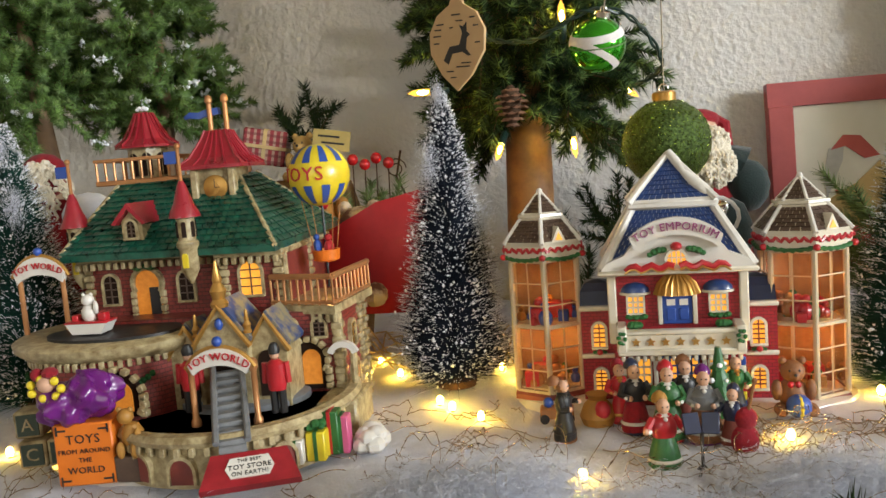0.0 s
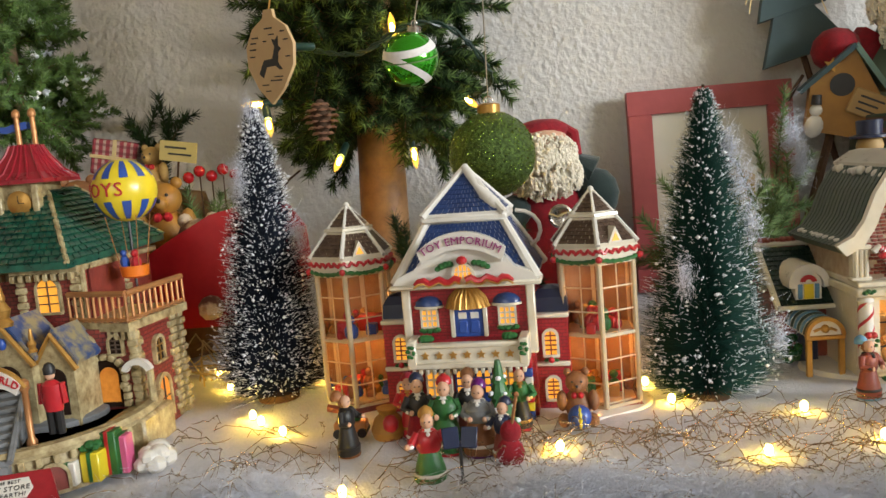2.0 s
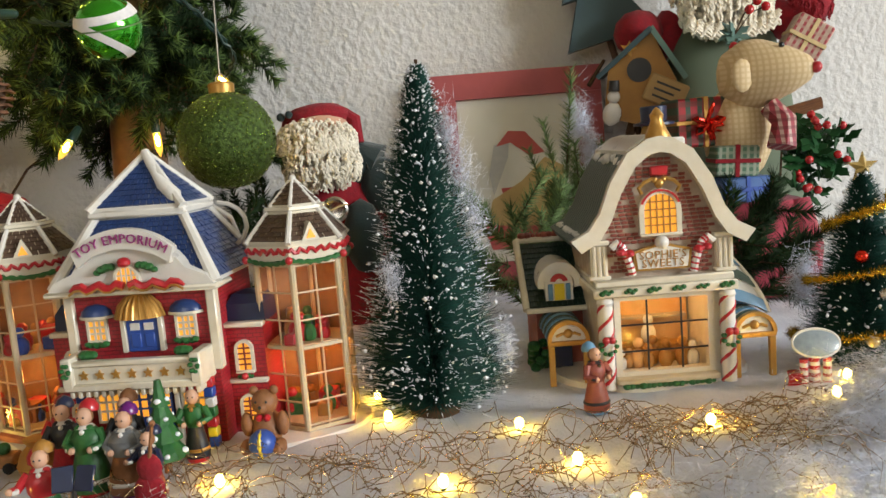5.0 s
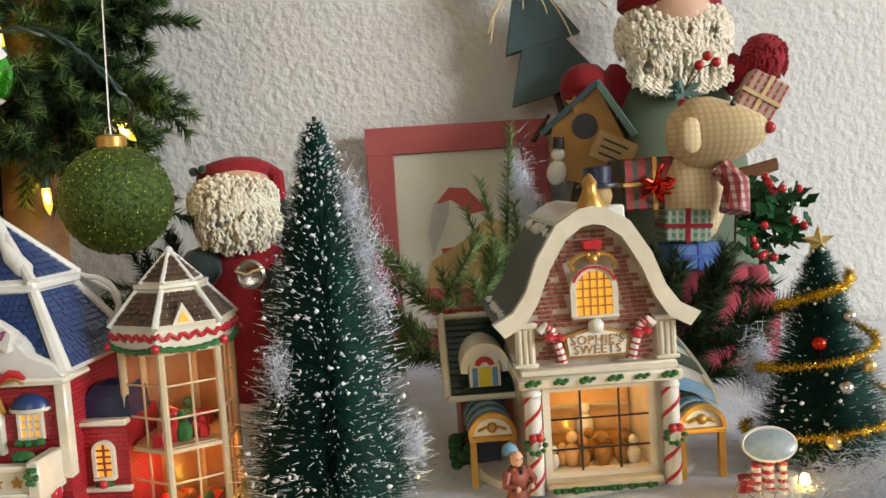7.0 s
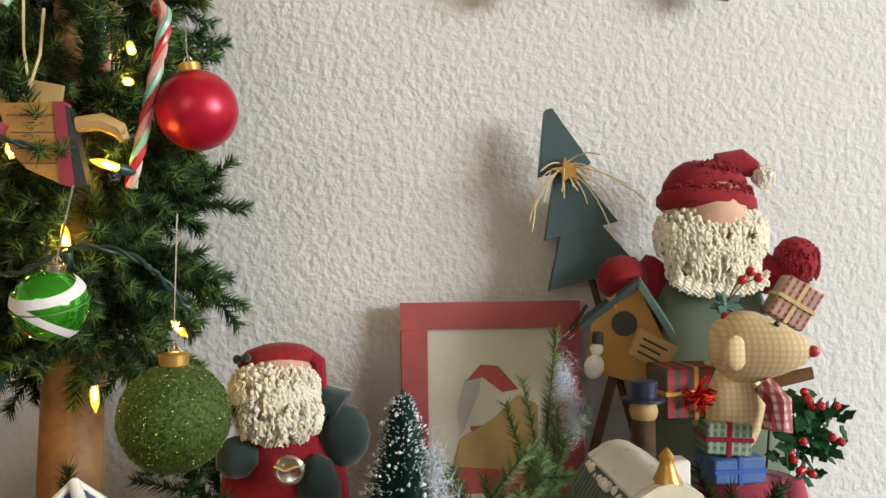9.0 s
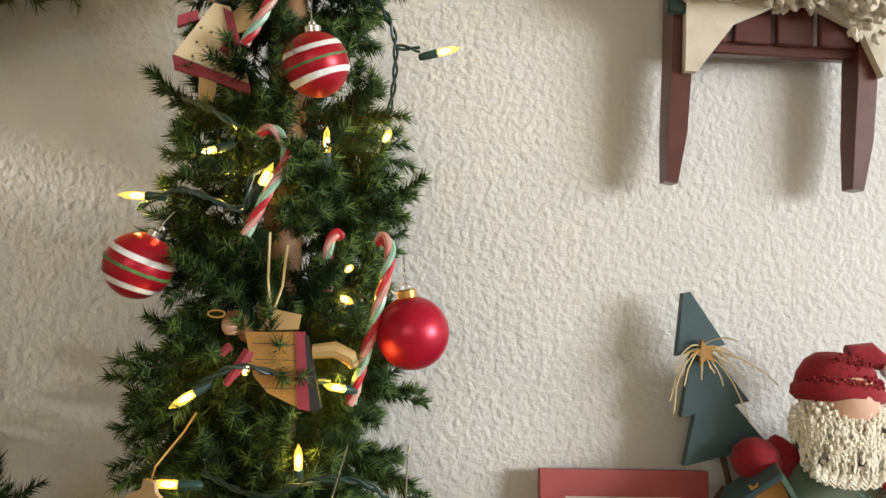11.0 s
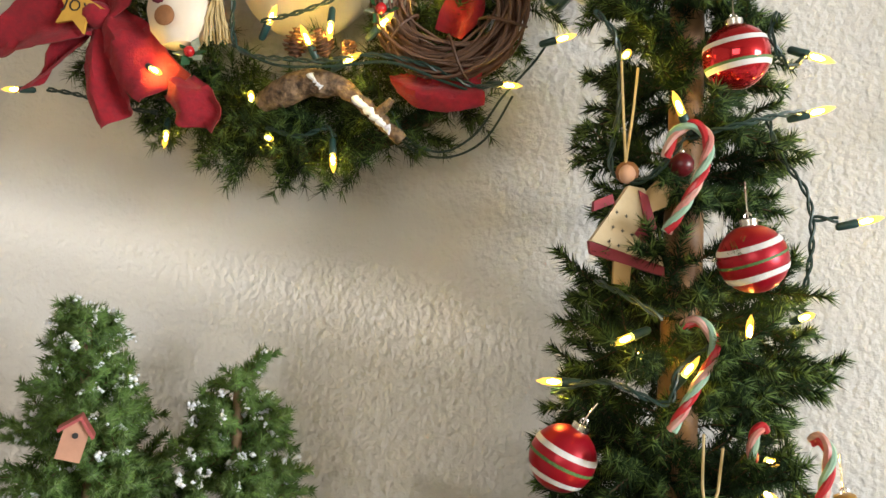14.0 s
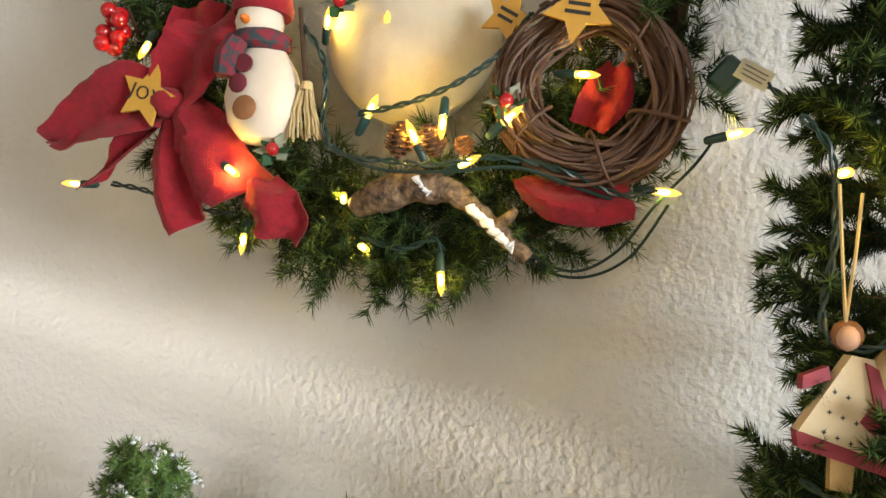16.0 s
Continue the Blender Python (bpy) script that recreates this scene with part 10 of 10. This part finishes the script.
# red felt bow
def ribbon(pts, ups, widths, thick=0.0022):
    """A bent band of cloth: centre line, sideways vectors and half widths."""
    P0, U0, W0 = [Vector(p) for p in pts], [Vector(u) for u in ups], list(widths)
    pts, ups, widths = [], [], []
    for i in range(len(P0) - 1):
        a, b, c, d = P0[max(i - 1, 0)], P0[i], P0[i + 1], P0[min(i + 2, len(P0) - 1)]
        for k in range(6):
            u = k / 6
            pts.append(0.5 * ((2 * b) + (c - a) * u + (2 * a - 5 * b + 4 * c - d) * u * u + (3 * b - a - 3 * c + d) * u ** 3))
            ups.append(U0[i].lerp(U0[i + 1], u))
            widths.append(W0[i] + (W0[i + 1] - W0[i]) * (u * u * (3 - 2 * u)))
    pts.append(P0[-1]), ups.append(U0[-1]), widths.append(W0[-1])
    g, n = G(), len(pts)
    m = 13
    for side in (1, -1):
        for i in range(n):
            p, u = Vector(pts[i]), Vector(ups[i]).normalized()
            d = (Vector(pts[min(i + 1, n - 1)]) - Vector(pts[max(i - 1, 0)])).normalized()
            nn = d.cross(u).normalized()
            for j in range(m):
                s = 2 * j / (m - 1) - 1
                fold = 0.008 * math.cos(s * 3.2 + i * 0.12) + 0.005 * noise.noise((s * 1.6 + 9 * p.x * 20, i * 0.22, widths[0] * 90)) + 0.003 * noise.noise((s * 3.5, i * 0.5, p.z * 60))
                q = p + u * s * widths[i] + nn * (fold + side * thick * 0.5)
                g.v.append(tuple(q))
    def ix(sd, i, j):
        return sd * n * m + i * m + j
    for i in range(n - 1):
        for j in range(m - 1):
            g.f.append((ix(0, i, j), ix(0, i, j + 1), ix(0, i + 1, j + 1), ix(0, i + 1, j)))
            g.f.append((ix(1, i, j), ix(1, i + 1, j), ix(1, i + 1, j + 1), ix(1, i, j + 1)))
        g.f.append((ix(0, i, 0), ix(0, i + 1, 0), ix(1, i + 1, 0), ix(1, i, 0)))
        g.f.append((ix(0, i, m - 1), ix(1, i, m - 1), ix(1, i + 1, m - 1), ix(0, i + 1, m - 1)))
    for i in (0, n - 1):
        for j in range(m - 1):
            g.f.append((ix(0, i, j), ix(1, i, j), ix(1, i, j + 1), ix(0, i, j + 1)))
    g.s = [0] * len(g.f)
    return g


bow = thing("felt_bow", (-0.55, 1.0, 0.895), "big red felt bow with hanging tails", "bow")
part("bow_loop", ribbon([(-0.005, -0.005, 0.0), (-0.05, -0.015, 0.002), (-0.1, -0.008, -0.01), (-0.143, 0.0, -0.03)], [(0, 0.1, 1), (0.1, 0, 1), (0.25, 0, 1), (0.3, 0, 1)], [0.024, 0.037, 0.036, 0.006]), FELT_RED, bow)
part("bow_loop", ribbon([(-0.02, 0.004, -0.01), (-0.06, 0.006, -0.04), (-0.085, 0.01, -0.065)], [(0.3, 0, 1), (0.5, 0, 1), (0.9, 0, 0.6)], [0.026, 0.034, 0.03]), FELT_RED, bow)
part("bow_loop", ribbon([(0.0, -0.005, 0.0), (0.025, -0.02, 0.035), (0.045, -0.018, 0.065), (0.05, 0.0, 0.085)], [(1, 0, -0.6), (1, 0, -0.5), (1, 0, -0.2), (1, 0, 0)], [0.018, 0.034, 0.038, 0.03]), FELT_RED, bow)
part("bow_loop", ribbon([(0.0, 0.004, 0.01), (0.01, 0.004, 0.05), (0.012, 0.008, 0.1)], [(1, 0, 0), (1, 0, 0), (1, 0, 0)], [0.02, 0.03, 0.028]), FELT_RED, bow)
part("bow_tail", ribbon([(0.0, 0, -0.005), (0.003, -0.006, -0.045), (0.012, -0.002, -0.085), (0.025, 0.004, -0.112)], [(1, 0, 0), (1, 0, 0.1), (1, 0, 0.3), (1, 0, 0.5)], [0.016, 0.02, 0.022, 0.021]), FELT_RED, bow)
part("bow_tail", ribbon([(0.012, -0.006, -0.002), (0.04, -0.016, -0.03), (0.062, -0.014, -0.06), (0.085, -0.008, -0.08)], [(0.8, 0, 0.6), (0.8, 0, 0.6), (0.85, 0, 0.5), (0.9, 0, 0.45)], [0.02, 0.03, 0.032, 0.033]), FELT_RED, bow)
part("bow_tail", ribbon([(0.09, 0.0, -0.07), (0.11, -0.01, -0.085), (0.122, -0.006, -0.105), (0.118, 0.0, -0.12)], [(0.8, 0, 0.6), (0.9, 0, 0.3), (1, 0, 0), (1, 0, -0.2)], [0.02, 0.025, 0.025, 0.021]), FELT_RED, bow)
part("bow_knot", G().ball((0, -0.008, 0), 0.018, 14, rz=0.015), FELT_RED, bow)


def star_tag(p, r, turn, label, word=None, mt=None):
    t = thing("wooden_star", Matrix.Translation(p) @ pose(0, 0, 0, 0, turn, 0), label, "star")
    pts = [((r if q % 2 == 0 else r * 0.5) * math.sin(q * math.pi / 5), (r if q % 2 == 0 else r * 0.5) * math.cos(q * math.pi / 5)) for q in range(10)][::-1]
    part("star_plate", G().prism(pts, -0.002, 0.002), mt or OCHRE_LIGHT, t)
    if word:
        text(word, r * 0.62, Matrix.Translation((0, -0.0024, 0)), BLACK, t, extrude=0.0002)
    else:
        bars([(0, 0.004, r * 0.7, 0.003), (0, -0.003, r * 0.6, 0.003)], Matrix.Translation((0, -0.0022, 0)), BLACK, t)
    return t


star_tag((-0.566, 0.98, 0.9), 0.03, 20, "ochre wooden star with painted word joy", "JOY")
star_tag((-0.178, 0.985, 0.973), 0.03, 190, "ochre wooden star with dark speckles")
star_tag((-0.245, 1.03, 0.985), 0.025, 30, "plain yellow wooden star behind the vines")

# gourd snowman: one plain mesh
g = G()
g.use(0).lathe([(0.004, -0.05), (0.02, -0.046), (0.033, -0.028), (0.036, -0.006), (0.031, 0.016), (0.022, 0.034), (0.018, 0.042)], 22, Matrix.Translation((-0.455, 0.992, 0.907)) @ pose(0, 0, 0, 0, -6, 0), sy=0.8)
g.ball((-0.462, 0.988, 0.967), 0.022, 16)
g.use(1).lathe([(0.026, 0), (0.028, 0.006), (0.025, 0.018), (0.02, 0.035), (0.01, 0.045)], 18, Matrix.Translation((-0.462, 0.992, 0.976)))
g.use(2).lathe([(0.022, -0.008), (0.028, -0.004), (0.028, 0.006), (0.022, 0.01)], 18, Matrix.Translation((-0.46, 0.99, 0.949)), sy=0.9)
g.tube([(-0.47, 0.966, 0.945), (-0.475, 0.962, 0.93), (-0.477, 0.962, 0.912)], [0.01, 0.012, 0.01], 8)
g.use(3).lathe([(0.0105, 0), (0.011, 0.002), (0.008, 0.004)], 16, Matrix.Translation((-0.455, 0.962, 0.884)) @ pose(0, 0, 0, 90, 0, 0))
g.use(4).lathe([(0.008, 0), (0.008, 0.003)], 16, Matrix.Translation((-0.459, 0.962, 0.923)) @ pose(0, 0, 0, 90, 0, 0))
g.ball((-0.464, 0.962, 0.906), 0.009, 10, ry=0.003)
g.use(5).ball((-0.464, 0.966, 0.964), 0.004, 8, ry=0.008)
tagged(part("gourd_snowman", g, [GOURD, FELT_RED, RED_CHECK_DARK, BEAR_FUR, DARK_RED, ORANGE]), "cream gourd snowman with plaid scarf, red hat", "soft toy")
br = thing("straw_broom", (-0.41, 0.985, 0.9), "little straw broom beside the snowman", "broom")
for k in range(30):
    a = RNG.uniform(-0.016, 0.016)
    part("broom_straw", G().tube([(a * 0.25, RNG.uniform(-0.003, 0.003), 0.012), (a * 0.7, RNG.uniform(-0.004, 0.004), -0.012), (a + 0.004, RNG.uniform(-0.005, 0.005), -0.036 + RNG.uniform(-0.004, 0.004))], 0.001, 4), RAFFIA, br)
part("broom_handle", G().cyl((0, 0, 0.005), (-0.012, 0.0, 0.08), 0.0025, 0.0022, 7), TWIG, br)
part("broom_binding", G().cyl((0, 0, 0.006), (0, 0, 0.013), 0.0055, 0.005, 8), RAFFIA, br)
pine_cone((-0.327, 1.0, 0.85), 0.034, pose(0, 0, 0, 20, 10, 0), "brown pine cone tucked into the wreath")
pine_cone((-0.292, 1.0, 0.852), 0.032, pose(0, 0, 0, 35, -15, 0), "pine cone beside its pair in the wreath")
pine_cone((-0.27, 1.02, 0.862), 0.022, pose(0, 0, 0, 70, -25, 0), "small dark pine cone in the wreath")
rb = thing("red_felt_ribbon", (-0.17, 1.035, 0.83), "length of red felt ribbon below the vine ring", "ribbon")
part("ribbon_band", ribbon([(-0.055, -0.005, 0.006), (-0.025, -0.018, -0.008), (0.01, -0.016, -0.008), (0.04, -0.008, -0.002)], [(0.3, 0, 1), (0.1, 0, 1), (-0.1, 0, 1), (-0.1, 0, 1)], [0.01, 0.018, 0.022, 0.02]), FELT_RED, rb)
part("ribbon_band", ribbon([(0.0, 0.012, 0.06), (0.015, 0.006, 0.085), (0.025, 0.01, 0.115)], [(1, 0, -0.4), (1, 0, -0.4), (1, 0, -0.3)], [0.016, 0.022, 0.012]), FELT_RED, rb)
bc = thing("berry_cluster", (-0.635, 1.03, 0.985), "cluster of glossy red berries in the wreath", "berries")
for k in range(9):
    part("berry", G().ball((0.012 * math.cos(k * 2.4) * (0.5 + 0.08 * k), -0.01 - 0.002 * k, 0.018 * math.sin(k * 2.4) - 0.01), 0.0085, 12), BERRY, bc)
part("berry_stem", G().tube([(0, 0.0, 0.02), (0, 0.02, 0.0), (0.01, 0.05, -0.02)], 0.002, 6), TWIG, bc)
for px, pz in ((-0.437, 0.853), (-0.232, 0.897), (-0.385, 0.985)):
    pk = thing("holly_pick", (px, 0.99, pz), "frosted holly pick with a red berry", "holly")
    for k in range(6):
        g = G()
        leaf(g, Vector((0, 0, 0)), (math.cos(k * 1.1), -0.4, 0.7 * math.sin(k * 1.1)), 0.02, 0.006)
        part("holly_leaf", g, FROST_LEAF if k % 2 else HOLLY, pk, smooth=False)
    part("berry", G().ball((0, -0.007, 0), 0.0062, 10), BERRY, pk)

for p, w in (((-0.349, 0.985, 0.89), (0.5, -0.3, 0.8)), ((-0.31, 0.985, 0.868), (-0.4, -0.3, 0.85)), ((-0.285, 0.985, 0.876), (0.05, -0.3, -1)), ((-0.261, 0.985, 0.846), (0.8, -0.4, 0.3)),
             ((-0.228, 0.985, 0.884), (0.7, -0.3, 0.55)), ((-0.174, 1.03, 0.932), (1, -0.2, -0.1)), ((-0.048, 1.045, 0.886), (1, -0.1, 0.25)), ((-0.103, 1.045, 0.835), (1, -0.2, -0.1)),
             ((-0.473, 0.982, 0.832), (0.7, -0.4, -0.35)), ((-0.584, 0.995, 0.948), (0, -0.5, -0.8)), ((-0.677, 1.03, 0.823), (-1, -0.1, 0.0)), ((-0.29, 1.035, 0.748), (0.15, -0.2, -1)),
             ((-0.39, 1.04, 0.82), (0.3, -0.8, 0.2)), ((-0.37, 1.05, 0.775), (0.5, -0.6, -0.2)), ((-0.245, 1.03, 0.8), (0.6, -0.4, -0.5)), ((-0.36, 1.04, 0.985), (0.2, -0.7, 0.5)),
             ((-0.5, 1.06, 0.775), (0.1, -0.3, -0.9)), ((-0.2, 1.03, 0.848), (-0.2, -0.8, 0.2)), ((-0.42, 1.04, 0.99), (0.3, -0.6, 0.6))):
    mini_bulb(p, w)
wire([(-0.42, 0.985, 0.965), (-0.395, 0.985, 0.93), (-0.39, 0.985, 0.87), (-0.37, 0.985, 0.85), (-0.33, 0.982, 0.845), (-0.29, 0.98, 0.842), (-0.24, 0.985, 0.85), (-0.19, 1.0, 0.845), (-0.14, 1.02, 0.828), (-0.11, 1.04, 0.835)])
wire([(-0.39, 0.985, 0.86), (-0.34, 0.98, 0.838), (-0.28, 0.978, 0.836), (-0.22, 0.985, 0.842), (-0.17, 1.01, 0.83), (-0.13, 1.03, 0.82)], twist=False, r=0.0015)
wire([(-0.36, 0.985, 0.885), (-0.31, 0.98, 0.895), (-0.27, 0.985, 0.915), (-0.24, 1.0, 0.945), (-0.22, 1.01, 0.98)])
wire([(-0.23, 1.04, 0.805), (-0.21, 1.05, 0.775), (-0.175, 1.06, 0.765), (-0.14, 1.06, 0.785), (-0.11, 1.05, 0.825), (-0.08, 1.05, 0.86), (-0.065, 1.05, 0.883)], twist=False, r=0.0014)
wire([(-0.235, 1.04, 0.8), (-0.21, 1.06, 0.768), (-0.17, 1.065, 0.76), (-0.13, 1.065, 0.78), (-0.1, 1.05, 0.825)], twist=False, r=0.0014)
wire([(-0.37, 1.04, 0.785), (-0.33, 1.035, 0.775), (-0.3, 1.035, 0.785), (-0.29, 1.035, 0.775)])
wire([(-0.04, 1.08, 0.955), (-0.01, 1.06, 0.92), (0.0, 1.0, 0.9), (0.015, 0.96, 0.88), (0.03, 0.94, 0.87)], r=0.0016)
wire([(-0.64, 1.04, 0.826), (-0.6, 1.04, 0.82), (-0.55, 1.03, 0.805), (-0.5, 1.04, 0.8)])
pg = thing("cord_plug", Matrix.Translation((-0.055, 1.08, 0.945)) @ pose(0, 0, 0, 0, 40, 0), "green plug with white paper safety tag", "plug")
part("plug_body", G().box(-0.012, 0.012, -0.008, 0.008, -0.016, 0.016, 0.003), SOCKET, pg)
part("paper_tag", G().box(0.004, 0.034, -0.0105, -0.0095, 0.0, 0.018, 0, pose(0, 0, 0, 0, -10, 0)), PAPER, pg, smooth=False)
bars([(0.019, 0.013, 0.022, 0.0012), (0.019, 0.009, 0.022, 0.0012), (0.019, 0.005, 0.02, 0.0012)], Matrix.Translation((0, -0.0112, 0)) @ pose(0, 0, 0, 0, -10, 0), GREY, pg)

# ---- little sled on the wall ----
sd = thing("wall_sled", (0.62, 1.14, 0.6), "small dark red wooden sled hung on the wall", "sled")
for x in (-0.112, 0.118):
    g = G().add([(x - 0.006, -0.012, 0.002), (x + 0.008, -0.012, 0.0), (x + 0.008, 0.012, 0.0), (x - 0.006, 0.012, 0.002),
                 (x - 0.006, -0.016, 0.06), (x + 0.017, -0.016, 0.06), (x + 0.017, 0.016, 0.06), (x - 0.006, 0.016, 0.06),
                 (x - 0.004, -0.018, 0.13), (x + 0.02, -0.018, 0.13), (x + 0.02, 0.018, 0.13), (x - 0.004, 0.018, 0.13),
                 (x - 0.002, -0.018, 0.36), (x + 0.02, -0.018, 0.36), (x + 0.02, 0.018, 0.36), (x - 0.002, 0.018, 0.36)],
                [(3, 2, 1, 0), (12, 13, 14, 15)] + [(4 * q + i, 4 * q + (i + 1) % 4, 4 * q + 4 + (i + 1) % 4, 4 * q + 4 + i) for q in range(3) for i in range(4)])
    part("runner", g, MAHOGANY, sd, smooth=False)
part("cross_bar", G().box(-0.1, 0.12, -0.008, 0.008, 0.16, 0.176, 0.002), MAHOGANY, sd)
part("cross_bar", G().box(-0.1, 0.12, -0.006, 0.01, 0.31, 0.33, 0.002), MAHOGANY, sd)
for k in range(4):
    part("deck_slat", G().box(-0.092 + 0.053 * k, -0.046 + 0.053 * k, -0.016, -0.007, 0.172, 0.38, 0.002), MAHOGANY, sd)
part("white_cutout", G().prism([(-0.104, 0.13), (-0.09, 0.13), (-0.045, 0.19), (0.03, 0.225), (0.11, 0.19), (0.138, 0.135), (0.142, 0.2), (0.1, 0.3), (-0.104, 0.3)], -0.03, -0.019), CREAM_FELT, sd)
g = G()
# lower tufts trim the sled; bulging, unseen upper ones added to widen its shadow
for k in range(260):
    p = Vector((RNG.uniform(-0.115, 0.15), -0.03 + RNG.uniform(-0.05, 0.01), 0.0))
    p.z = 0.215 + (0.05 if k < 130 else 0.2) * RNG.random() - (0.06 * RNG.random() if p.x > 0.085 else 0.0)
    curl = [p + Vector((0.006 * math.sin(1.3 * i + k), -0.004 * math.cos(1.7 * i + k), 0.006 - 0.004 * i)) for i in range(5)]
    g.tube(curl, [RNG.uniform(0.003, 0.0065) for i in range(4)] + [0.002], 6)
part("wool_trim", g, CREAM_FELT, sd, "tufts of white wool")
part("felt_square", G().box(-0.125, -0.098, -0.028, -0.012, 0.2, 0.225, 0.002), HOLLY_CLOTH, sd)
part("hanger_nail", G().cyl((0.0, 0.0, 0.322), (0.0, 0.045, 0.322), 0.002, 0.002, 6), SILVER, sd)

# ---- front edge garland ----
for x0, s in ((0.26, 81), (0.53, 82), (0.6, 83)):
    pine_spray((x0, 0.475, -0.012), [((0, 0, 0), (0.8, -0.3, 0.2), 0.05), ((0, 0, 0), (-0.7, -0.3, 0.3), 0.05), ((0, 0, 0), (0.2, -0.6, 0.3), 0.04)], "green pine garland along the table edge", s)
mini_bulb((0.522, 0.52, 0.01), (0.3, -0.4, 0.9))
